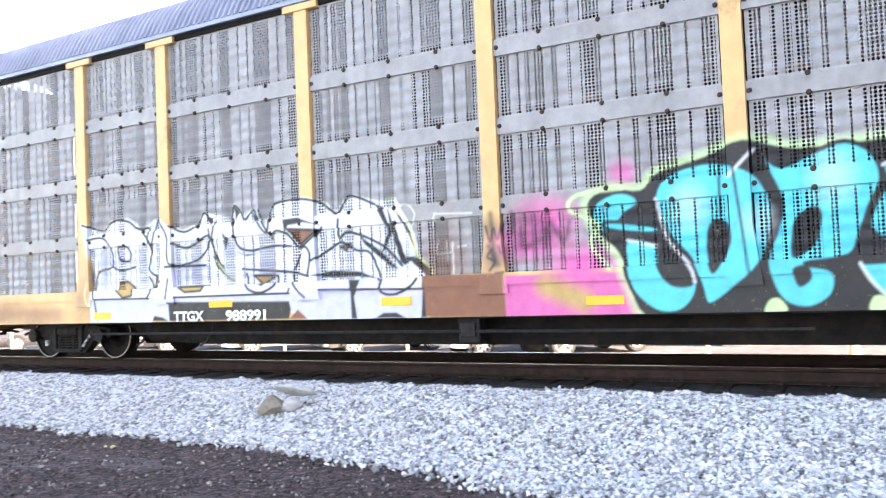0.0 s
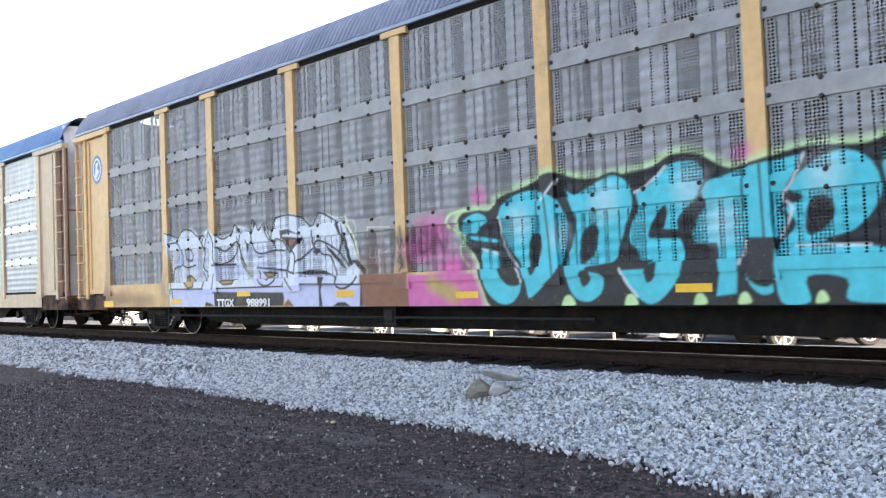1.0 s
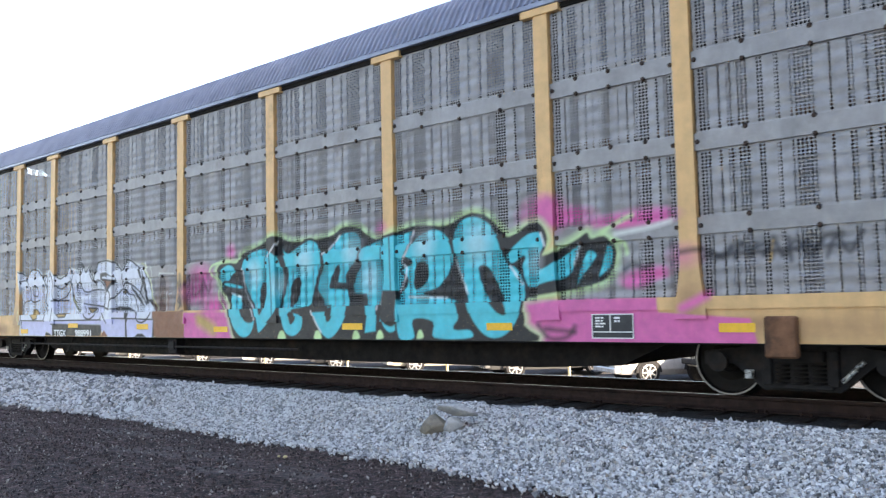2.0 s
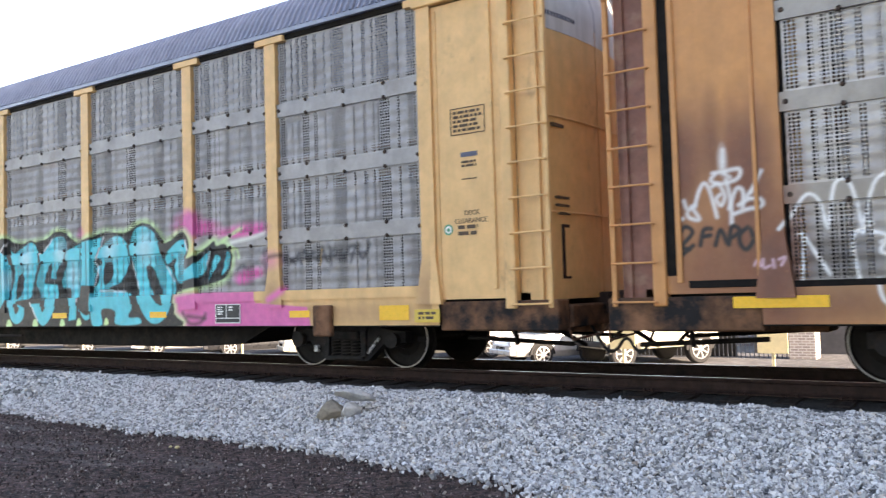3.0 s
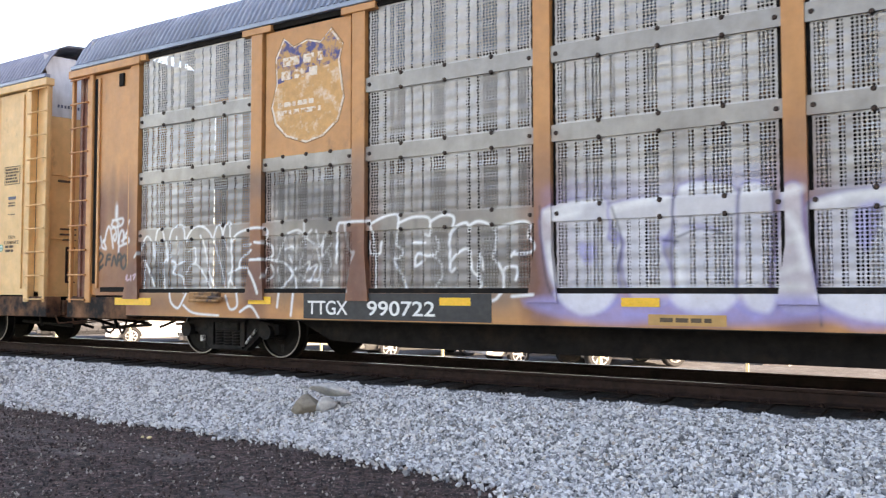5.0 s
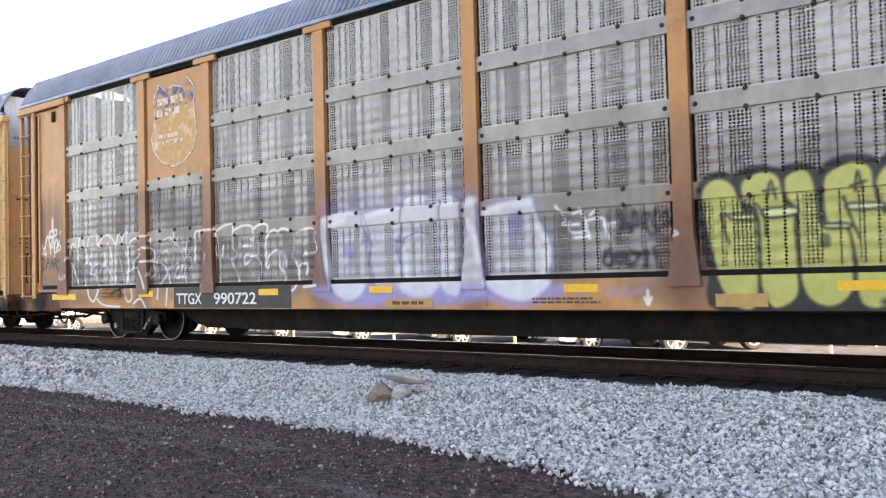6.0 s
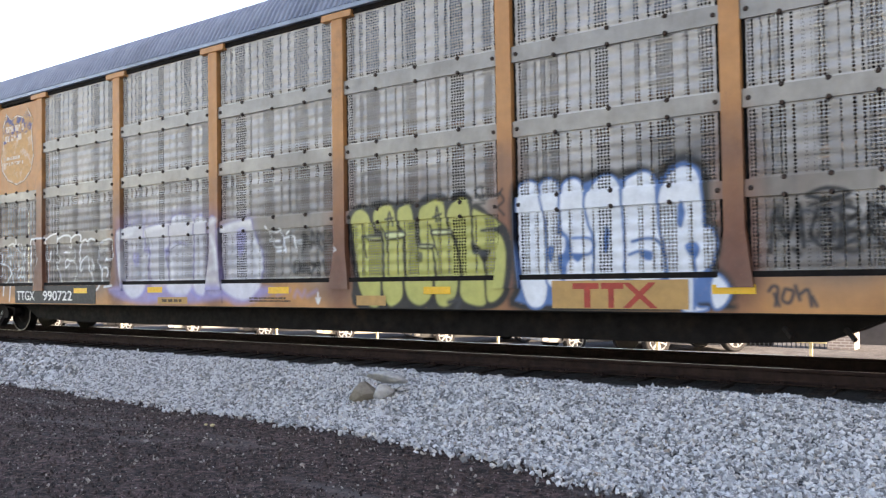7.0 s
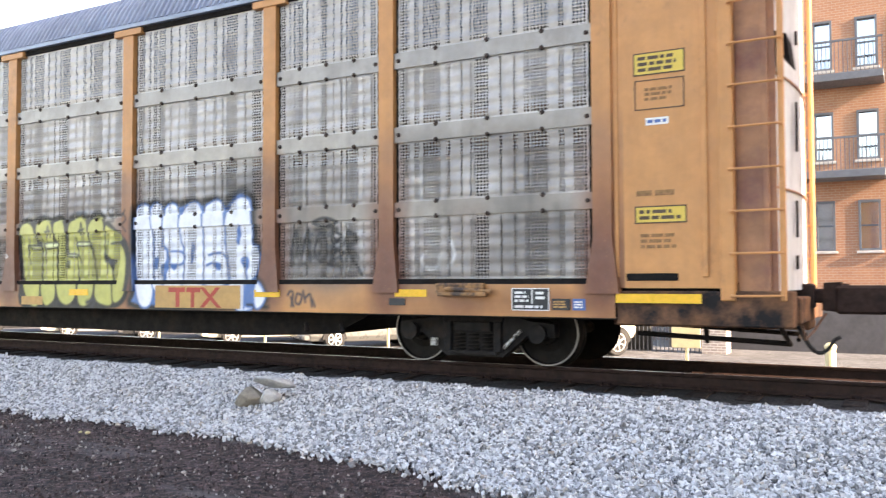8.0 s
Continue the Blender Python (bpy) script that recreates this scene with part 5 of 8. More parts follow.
def paint_yellow_piece(c):
    c.fill([(1.56, 2.34), (1.6, 2.55), (1.77, 2.63), (1.92, 2.57), (2.02, 2.63), (2.2, 2.66), (2.4, 2.6), (2.48, 2.63), (2.63, 2.64), (2.74, 2.56), (2.79, 2.5), (2.89, 2.63), (3.04, 2.68), (3.25, 2.65), (3.34, 2.56), (3.42, 2.65), (3.55, 2.68), (3.66, 2.6), (3.71, 2.49), (3.82, 2.48), (4.04, 2.29), (4.22, 2.19), (4.29, 1.97), (4.29, 1.66), (4.23, 1.39), (4.07, 1.24), (3.75, 1.2), (3.31, 1.17), (1.8, 1.18), (1.68, 1.58), (1.58, 2.01)], BLACK, soft=0.02, grow=0.05)
    c.fill([(1.57, 2.34), (1.62, 2.53), (1.77, 2.6), (1.92, 2.52), (1.99, 2.35), (2.03, 2.21), (2.15, 2.18), (2.16, 1.78), (2.17, 1.43), (2.12, 1.19), (1.92, 1.21), (1.76, 1.43), (1.65, 1.86)], YELLOW, rim=BLACK, rim_width=0.035, cover=0.82)
    c.fill([(2.01, 2.52), (2.12, 2.61), (2.28, 2.63), (2.41, 2.54), (2.45, 2.29), (2.54, 2.21), (2.54, 1.97), (2.56, 1.63), (2.56, 1.33), (2.4, 1.2), (2.28, 1.22), (2.19, 1.43), (2.18, 1.99), (2.15, 2.23), (2.03, 2.31)], YELLOW, rim=BLACK, rim_width=0.035, cover=0.82)
    c.fill([(2.46, 2.54), (2.63, 2.62), (2.73, 2.52), (2.77, 2.23), (2.8, 2.03), (3.04, 2.02), (3.08, 1.69), (3.07, 1.36), (2.89, 1.21), (2.7, 1.26), (2.6, 1.43), (2.57, 1.77), (2.56, 2.18), (2.47, 2.32)], YELLOW, rim=BLACK, rim_width=0.035, cover=0.82)
    c.fill([(2.83, 2.47), (2.93, 2.59), (3.11, 2.65), (3.27, 2.57), (3.3, 2.34), (3.34, 2.2), (3.47, 1.94), (3.51, 1.55), (3.42, 1.26), (3.24, 1.19), (3.12, 1.3), (3.1, 1.69), (3.02, 2.02), (2.84, 2.06)], YELLOW, rim=BLACK, rim_width=0.035, cover=0.82)
    c.fill([(3.31, 2.45), (3.42, 2.6), (3.56, 2.65), (3.68, 2.54), (3.7, 2.25), (3.7, 1.93), (3.83, 1.86), (3.92, 1.55), (3.94, 1.24), (3.72, 1.22), (3.53, 1.33), (3.52, 1.62), (3.44, 2.07), (3.33, 2.24)], YELLOW, rim=BLACK, rim_width=0.035, cover=0.82)
    c.fill([(3.72, 2.45), (3.83, 2.45), (4.19, 2.25), (3.84, 2.19), (4.13, 2.16), (4.25, 1.97), (4.26, 1.66), (4.2, 1.39), (4.05, 1.26), (3.94, 1.3), (3.92, 1.61), (3.84, 1.92), (3.71, 2.06)], YELLOW, rim=BLACK, rim_width=0.035, cover=0.82)
    c.fill([(1.78, 2.2), (2.11, 2.19), (2.13, 2.13), (1.91, 2.14), (1.86, 2.18)], PALEYELLOW, rim=BLACK, rim_width=0.03)
    c.fill([(2.23, 2.23), (2.54, 2.23), (2.56, 2.16), (2.27, 2.14)], PALEYELLOW, rim=BLACK, rim_width=0.03)
    c.fill([(3.05, 2.23), (3.34, 2.22), (3.35, 2.17), (3.07, 2.17)], PALEYELLOW, rim=BLACK, rim_width=0.03)
    c.fill([(2.82, 2.04), (3.05, 2.03), (3.04, 1.99), (2.84, 2.0)], PALEYELLOW, rim=BLACK, rim_width=0.03)
    c.line([(1.78, 2.2), (1.82, 2.0), (1.86, 1.89)], 0.03, BLACK)
    c.line([(2.15, 2.3), (2.23, 2.16), (2.25, 1.95)], 0.03, BLACK)
    c.line([(3.01, 2.3), (3.06, 2.12), (3.14, 1.89)], 0.03, BLACK)
    c.line([(3.8, 1.91), (3.96, 1.92), (3.88, 1.8)], 0.03, BLACK)
    c.line([(2.27, 2.33), (2.32, 2.52), (2.36, 2.33)], 0.03, BLACK)
    c.line([(2.24, 2.42), (2.38, 2.43)], 0.03, BLACK)
    c.line([(3.12, 2.35), (3.15, 2.54), (3.19, 2.36)], 0.03, BLACK)
    c.line([(3.08, 2.4), (3.22, 2.44)], 0.03, BLACK)
    c.fill([(3.8, 1.93), (3.96, 1.93), (3.89, 1.77)], BLACK)
    c.fill([(2.78, 1.93), (2.87, 1.93), (2.87, 1.81), (2.78, 1.82)], BLACK, cover=0.8)
    c.line([(3.35, 1.26), (3.52, 1.3), (3.46, 1.17)], 0.07, INK, soft=0.03)
    # scrawls above it
    c.line([(3.75, 2.72), (3.83, 2.76), (3.96, 2.72), (3.89, 2.64), (3.77, 2.67)], 0.03, BLACK, soft=0.015, cover=0.85)
    c.line([(3.79, 2.62), (3.92, 2.58), (3.99, 2.7)], 0.03, BLACK, soft=0.015, cover=0.85)
    c.line([(3.86, 2.74), (3.88, 2.61), (3.79, 2.65)], 0.03, BLACK, soft=0.015, cover=0.85)
    c.line([(3.76, 2.53), (3.92, 2.54)], 0.03, BLACK, soft=0.015, cover=0.85)
    c.line([(3.99, 2.64), (4.08, 2.63), (4.17, 2.65)], 0.03, BLACK, soft=0.015, cover=0.85)
    c.line([(4.17, 2.65), (4.23, 2.55), (4.11, 2.47)], 0.03, BLACK, soft=0.015, cover=0.85)
    c.line([(4.13, 2.47), (4.23, 2.37)], 0.03, BLACK, soft=0.015, cover=0.85)
    c.line([(4.21, 2.7), (4.13, 2.59)], 0.03, BLACK, soft=0.015, cover=0.85)
    c.line([(1.22, 2.08), (1.29, 2.04)], 0.02, WHITE)
    c.line([(1.23, 1.99), (1.31, 2.02)], 0.02, WHITE)


def paint_ice_piece(c):
    c.fill([(4.36, 2.66), (4.47, 2.79), (4.65, 2.79), (4.82, 2.82), (4.97, 2.76), (5.17, 2.8), (5.32, 2.76), (5.47, 2.8), (5.65, 2.8), (5.76, 2.76), (5.9, 2.8), (6.08, 2.8), (6.24, 2.73), (6.35, 2.84), (6.55, 2.9), (6.74, 2.82), (6.81, 2.66), (6.82, 2.41), (6.82, 2.13), (6.9, 2.07), (6.93, 1.85), (6.87, 1.67), (6.98, 1.58), (7.07, 1.43), (7.03, 1.27), (6.85, 1.21), (4.49, 1.18), (4.4, 1.51), (4.35, 2.01)], BLACK, soft=0.04, grow=0.03)
    c.fill([(4.36, 2.66), (4.47, 2.79), (4.65, 2.79), (4.82, 2.82), (4.97, 2.76), (5.17, 2.8), (5.32, 2.76), (5.47, 2.8), (5.65, 2.8), (5.76, 2.76), (5.9, 2.8), (6.08, 2.8), (6.24, 2.73), (6.35, 2.84), (6.55, 2.9), (6.74, 2.82), (6.81, 2.66), (6.82, 2.41), (6.82, 2.13), (6.9, 2.07), (6.93, 1.85), (6.87, 1.67), (6.98, 1.58), (7.07, 1.43), (7.03, 1.27), (6.85, 1.21), (4.49, 1.18), (4.4, 1.51), (4.35, 2.01)], BLUE, soft=0.02, grow=-0.07)
    c.fill([(4.41, 2.62), (4.53, 2.76), (4.69, 2.7), (4.77, 2.42), (4.8, 1.99), (4.83, 1.51), (4.78, 1.26), (4.62, 1.21), (4.5, 1.37), (4.41, 1.87)], ICE, rim=BLUE, rim_width=0.03, grow=0.015)
    c.fill([(4.73, 2.66), (4.84, 2.77), (4.97, 2.68), (4.99, 2.4), (4.96, 2.13), (5.07, 2.07), (5.07, 1.88), (4.95, 1.82), (5.0, 1.57), (5.06, 1.5), (4.84, 1.51), (4.81, 2.2)], ICE, rim=BLUE, rim_width=0.03, grow=0.015)
    c.fill([(5.03, 2.64), (5.17, 2.75), (5.3, 2.65), (5.35, 2.31), (5.41, 2.01), (5.41, 1.84), (5.44, 1.5), (5.1, 1.5), (5.08, 1.71), (5.15, 1.84), (5.11, 2.05), (5.01, 2.19)], ICE, rim=BLUE, rim_width=0.03, grow=0.015)
    c.fill([(5.35, 2.51), (5.5, 2.71), (5.65, 2.75), (5.77, 2.62), (5.8, 2.29), (5.82, 1.89), (5.86, 1.53), (5.47, 1.53), (5.45, 1.84), (5.45, 2.04), (5.37, 2.24)], ICE, rim=BLUE, rim_width=0.03, grow=0.015)
    c.fill([(5.83, 2.58), (5.97, 2.73), (6.11, 2.75), (6.21, 2.62), (6.23, 2.26), (6.26, 2.0), (6.32, 1.81), (6.33, 1.56), (5.88, 1.55), (5.84, 1.89)], ICE, rim=BLUE, rim_width=0.03, grow=0.015)
    c.fill([(6.27, 2.48), (6.38, 2.7), (6.54, 2.78), (6.69, 2.7), (6.74, 2.42), (6.75, 2.11), (6.84, 2.07), (6.88, 1.92), (6.83, 1.7), (6.73, 1.61), (6.66, 1.49), (6.66, 1.24), (6.79, 1.21), (6.53, 1.19), (6.57, 1.49), (6.38, 1.52), (6.32, 1.87), (6.26, 2.13)], ICE, rim=BLUE, rim_width=0.03, grow=0.015)
    c.fill([(6.87, 1.55), (6.95, 1.55), (7.04, 1.41), (6.98, 1.27), (6.88, 1.22), (6.84, 1.37)], ICE, rim=BLUE, rim_width=0.03, grow=0.015)
    c.fill([(4.8, 1.92), (4.88, 1.96), (4.91, 1.89), (4.85, 1.75)], BLUE)
    c.fill([(5.14, 1.83), (5.3, 1.84), (5.22, 1.75)], BLUE)
    c.fill([(5.59, 2.16), (5.64, 2.1), (5.61, 1.86), (5.56, 1.9)], BLUE)
    c.fill([(6.02, 1.85), (6.15, 1.85), (6.15, 1.75), (6.05, 1.77)], BLUE)
    c.fill([(6.47, 2.34), (6.52, 2.4), (6.55, 2.27), (6.51, 2.11), (6.46, 2.15)], BLUE)
    c.fill([(6.54, 1.9), (6.65, 1.94), (6.71, 1.86), (6.64, 1.74)], BLUE)
    c.line([(5.11, 1.85), (5.37, 1.84), (5.43, 1.94), (5.38, 2.03), (5.15, 2.04)], 0.035, BLUE)
    c.line([(4.96, 2.11), (5.07, 2.05), (5.07, 1.92), (5.0, 1.71)], 0.035, BLUE)
    c.line([(5.88, 1.82), (6.02, 1.86), (6.15, 1.83)], 0.035, BLUE)
    c.line([(5.92, 1.97), (6.09, 2.0), (6.22, 1.97), (6.3, 1.81), (6.31, 1.56)], 0.035, BLUE)
    c.line([(6.64, 1.77), (6.66, 1.49), (6.65, 1.21)], 0.035, BLUE)
    # the two tags past the post
    c.line([(7.54, 2.27), (7.56, 2.01), (7.52, 1.92)], 0.045, BLACK, soft=0.025, cover=0.95)
    c.line([(7.55, 2.21), (7.62, 2.09)], 0.045, BLACK, soft=0.025, cover=0.95)
    c.line([(7.74, 1.94), (7.76, 2.2), (7.94, 2.16), (7.92, 1.93), (7.75, 1.91)], 0.045, BLACK, soft=0.025, cover=0.95)
    c.line([(7.86, 2.27), (8.08, 2.31), (8.23, 2.27), (8.13, 2.23), (7.91, 2.24)], 0.045, BLACK, soft=0.025, cover=0.95)
    c.line([(8.02, 2.21), (8.12, 2.18), (8.23, 2.12)], 0.045, BLACK, soft=0.025, cover=0.95)
    c.line([(8.04, 2.07), (8.17, 2.04), (8.14, 1.9)], 0.045, BLACK, soft=0.025, cover=0.95)
    c.line([(8.01, 1.9), (8.22, 1.98), (8.3, 2.09)], 0.045, BLACK, soft=0.025, cover=0.95)
    c.line([(8.06, 1.82), (8.29, 1.78), (8.28, 1.92)], 0.045, BLACK, soft=0.025, cover=0.95)
    c.line([(8.33, 2.06), (8.41, 2.16), (8.51, 2.18), (8.54, 2.1), (8.45, 2.05), (8.57, 1.88)], 0.045, BLACK, soft=0.025, cover=0.95)
    c.line([(7.68, 1.83), (7.74, 1.77)], 0.045, BLACK, soft=0.025, cover=0.95)
    c.cloud(7.83, 2.08, 0.3, 0.25, BLACK, 0.35)
    c.cloud(8.12, 1.95, 0.3, 0.25, BLACK, 0.35)
    c.cloud(7.55, 2.07, 0.3, 0.25, BLACK, 0.35)
    c.line([(7.44, 1.4), (7.48, 1.45), (7.53, 1.42), (7.5, 1.25)], 0.035, INK, soft=0.015)
    c.line([(7.49, 1.37), (7.54, 1.25)], 0.035, INK, soft=0.015)
    c.line([(7.6, 1.42), (7.57, 1.31), (7.64, 1.28), (7.68, 1.39), (7.61, 1.42)], 0.035, INK, soft=0.015)
    c.line([(7.7, 1.45), (7.74, 1.31)], 0.035, INK, soft=0.015)
    c.line([(7.75, 1.37), (7.82, 1.41), (7.85, 1.25)], 0.035, INK, soft=0.015)
    c.line([(7.86, 1.34), (7.9, 1.25)], 0.035, INK, soft=0.015)
    c.line([(9.59, 1.95), (9.53, 1.84), (9.63, 1.73), (9.75, 1.77), (9.78, 1.91)], 0.03, WHITE, soft=0.02, cover=0.7)
    c.line([(9.92, 2.12), (9.99, 1.9), (9.91, 1.77)], 0.03, WHITE, soft=0.02, cover=0.7)
# -- graffiti ends --


def rust_stains(c, at_posts, on_sill, seed):
    """Rust that has bled over the post feet and along the sill."""
    rng = random.Random(seed)
    for x in POSTS:
        c.cloud(x, 1.72, 0.36, 0.62, MAROON, at_posts)
        c.cloud(x, 1.55, 0.30, 0.30, MAROON, at_posts)
    for k in range(46):
        c.cloud(rng.uniform(-12, 12), rng.uniform(1.15, 1.5), rng.uniform(0.25, 0.9), rng.uniform(0.08, 0.25), BROWN, rng.uniform(0.2, 1.0) * on_sill)
    for k in range(26):
        c.cloud(rng.uniform(-12, 12), rng.uniform(1.6, 2.9), rng.uniform(0.1, 0.35), rng.uniform(0.2, 0.6), BROWN, rng.uniform(0.1, 0.4) * on_sill)
    c.cloud(10.6, 1.3, 2.0, 0.25, MAROON, on_sill)
    c.cloud(-11.5, 1.3, 1.6, 0.25, MAROON, on_sill)


def road_grime(c, seed):
    """Brown road film thrown up over the lower sheets, in overlapping clouds, and rust down the posts and the end panel."""
    rng = random.Random(seed)
    for k in range(220):
        x, z = rng.uniform(-11.6, 11.8), 1.55 + 1.75 * rng.random() ** 1.6
        c.cloud(x, z, rng.uniform(0.35, 1.1), rng.uniform(0.18, 0.55), FILM if k % 3 else SOOT, rng.uniform(0.16, 0.46))
    for k in range(90):
        x = rng.uniform(-11.6, 11.8)
        c.line([(x, rng.uniform(2.3, 3.3)), (x + rng.uniform(-0.02, 0.02), 1.6)], rng.uniform(0.02, 0.06), SOOT, soft=0.04, cover=rng.uniform(0.1, 0.35))
    for x in POSTS:
        c.cloud(x, 2.2, 0.42, 1.6, BROWN, 0.75)
        c.cloud(x, 1.75, 0.40, 0.9, MAROON, 0.7)
    for k in range(26):
        z = rng.uniform(1.5, 3.3)
        c.cloud(rng.uniform(-13.0, -12.0), z, rng.uniform(0.1, 0.35), min(rng.uniform(0.3, 0.9), 3.85 - z), BROWN if k % 3 else MAROON, rng.uniform(0.42, 0.8))


VIOLET = (0.20, 0.17, 0.42)
FILM, SOOT = (0.20, 0.165, 0.145), (0.085, 0.075, 0.072)

# ---- the rack cars ----
POSTS = [-11.88, -9.03, -7.09, -4.31, -1.49, 1.37, 4.25, 7.10, 9.03, 11.88]
HALF_W = 1.53
ROWS = [(1.60, 2.40), (2.57, 3.35), (3.53, 4.30), (4.48, 5.46)]
STRAPS = [(2.39, 2.58), (3.34, 3.54), (4.29, 4.49)]
FINE = 0.015
HALF_TURN = pose(0, 0, 0, 0, 0, 180)


def steps(a, b, d):
    return np.linspace(a, b, max(2, int(round((b - a) / d)) + 1))


def sheet_mesh(x0, x1, z0, z1, mat, canvas):
    """A ribbed, punched side sheet."""
    dense = canvas is not None and canvas.used(x0, x1, z0, z1)
    xs = steps(x0, x1, FINE) if dense else np.array([x0, x1])
    zs = steps(z0, z1, FINE)
    X, Z = np.meshgrid(xs, zs)
    pitch = 0.157
    rib = 0.5 - 0.5 * np.cos(2 * math.pi * (Z - z0 - 0.02) / pitch)
    edge = np.minimum(Z - z0, z1 - Z) < 0.03
    Y = -1.466 - 0.012 * np.where(edge, 0.5, rib)
    Y = Y + 0.006 * np.sin(X * 2.1 + z0 * 7) * np.sin(Z * 3.0 + x0)
    return grid_mesh("side_sheet", X, Y, Z, mat, canvas.at(X, Z) if canvas is not None else np.zeros((*X.shape, 4)),
                     (x0, x1, z0, z1), True)


def strip_mesh(name, x0, x1, z0, z1, y_out, depth, mat, canvas, flare=None):
    """A bar along or up the side, with its face at y_out and its flanks running back by depth."""
    dense = canvas is not None and canvas.used(x0 - 0.15, x1 + 0.15, z0, z1)
    tall = (z1 - z0) > (x1 - x0)
    if tall:
        us = steps(-1, 1, 2 * FINE / (x1 - x0)) if dense else np.array([-1.0, 1.0])
        us = np.concatenate([[-1], us, [1]])
        zs = steps(z0, z1, FINE) if dense else steps(z0, z1, 0.15)
        U, Z = np.meshgrid(us, zs)
        half = np.full(Z.shape, (x1 - x0) / 2)
        out = np.full(Z.shape, y_out)
        if flare:
            k = np.clip((flare[0] - Z) / (flare[0] - z0), 0, 1)
            half, out = half + k * flare[1], out - k * flare[2]
        X = (x0 + x1) / 2 + U * half
        Y = out.copy()
        Y[:, 0], Y[:, -1] = y_out + depth, y_out + depth
    else:
        xs = steps(x0, x1, FINE) if dense else np.array([x0, x1])
        zs = steps(z0, z1, FINE) if dense else np.array([z0, z1])
        zs = np.concatenate([[z0], zs, [z1]])
        X, Z = np.meshgrid(xs, zs)
        Y = np.full(X.shape, y_out)
        Y[0], Y[-1] = y_out + depth, y_out + depth
    return grid_mesh(name, X, Y, Z, mat, canvas.at(X, Z) if canvas is not None else np.zeros((*X.shape, 4)))


def bolt_mesh():
    bm = bmesh.new()
    bmesh.ops.create_cone(bm, cap_ends=True, segments=7, radius1=0.033, radius2=0.022, depth=0.03, matrix=pose(0, 0, 0, 90))
    return mesh_of("bolt", bm, M_BOLT)


BOLT = bolt_mesh()


def rack_side(car, st, canvas, turn, emblem=None, ledge=False, gap=0.02):
    """One long side of a rack car: posts with caps, sheets, straps and bolts."""
    for k, x in enumerate(POSTS):
        me = strip_mesh("post", x - 0.11, x + 0.11, 1.44, 5.44, -HALF_W, 0.09, st["paint"], canvas, (2.06, 0.085, 0.035))
        shared("post", me, car, turn)
        bm = bmesh.new()
        box(bm, x - 0.30, x + 0.30, -HALF_W - 0.02, -HALF_W + 0.08, 5.425, 5.525, 0.006)
        cap = part("post_cap", bm, st["plain"], car)
        cap.matrix_basis = turn or Matrix()
        # Near-black strip behind the post puts shade into the gaps beside it.
        bm = bmesh.new()
        box(bm, x - 0.22, x + 0.22, -1.445, -1.435, 1.56, 5.43)
        slot = part("post_slot", bm, M_BLACK, car)
        slot.matrix_basis = turn or Matrix()
    for k, (a, b) in enumerate(zip(POSTS, POSTS[1:])):
        x0, x1 = a + 0.11 + gap, b - 0.11 - gap
        for r, (z0, z1) in enumerate(ROWS):
            if emblem == k and r >= 2:
                continue
            shared("side_sheet", sheet_mesh(x0, x1, z0, z1, st["sheet" if turn is None else "far_sheet"], canvas), car, turn)
        for r, (z0, z1) in enumerate(STRAPS):
            if emblem == k and r == 2:
                continue
            me = strip_mesh("strap", x0 - gap - 0.004, x1 + gap + 0.004, z0, z1, -1.502, 0.035, st["band"], canvas)
            shared("strap", me, car, turn)
            if turn is not None and canvas is None:
                continue
            for fx in (0.22, 0.5, 0.78):
                for zz in (z0 + 0.004, z1 - 0.004):
                    shared("bolt", BOLT, car, pose(x0 + (x1 - x0) * fx, -1.508, zz))
            for xx in (x0 + 0.015, x1 - 0.015):
                shared("bolt", BOLT, car, pose(xx, -1.508, (z0 + z1) / 2))
        if emblem == k:
            me = strip_mesh("emblem_plate", x0, x1, 3.53, 5.42, -1.492, 0.03, st["paint"], None)
            shared("emblem_plate", me, car, turn, "painted steel plate for the railroad emblem")
        bm = bmesh.new()
        box(bm, x0 - 0.01, x1 + 0.01, -1.50, -1.44, 5.455, 5.475, 0.004)
        top = part("sheet_rail", bm, M_BLACK, car)
        top.matrix_basis = turn or Matrix()
        # Without a ledge, a black bar stands for the shade line here.
        me = strip_mesh("bottom_ledge", x0 - 0.01, x1 + 0.01, 1.50 if not ledge else 1.545, 1.61 if not ledge else 1.69,
                        -1.515 if not ledge else -1.55, 0.06, st["paint"] if ledge else M_BLACK, canvas)
        shared("bottom_ledge", me, car, turn)
    me = strip_mesh("side_sill", -12.02, 12.02, 1.17, 1.545, -HALF_W + 0.003, 0.16, st["paint"], canvas)
    shared("side_sill", me, car, turn)
    bm = bmesh.new()
    box(bm, -12.02, 12.02, -HALF_W + 0.01, -HALF_W + 0.24, 1.150, 1.166, 0.003)
    sole = part("sill_flange", bm, M_BLACK, car)
    sole.matrix_basis = turn or Matrix()


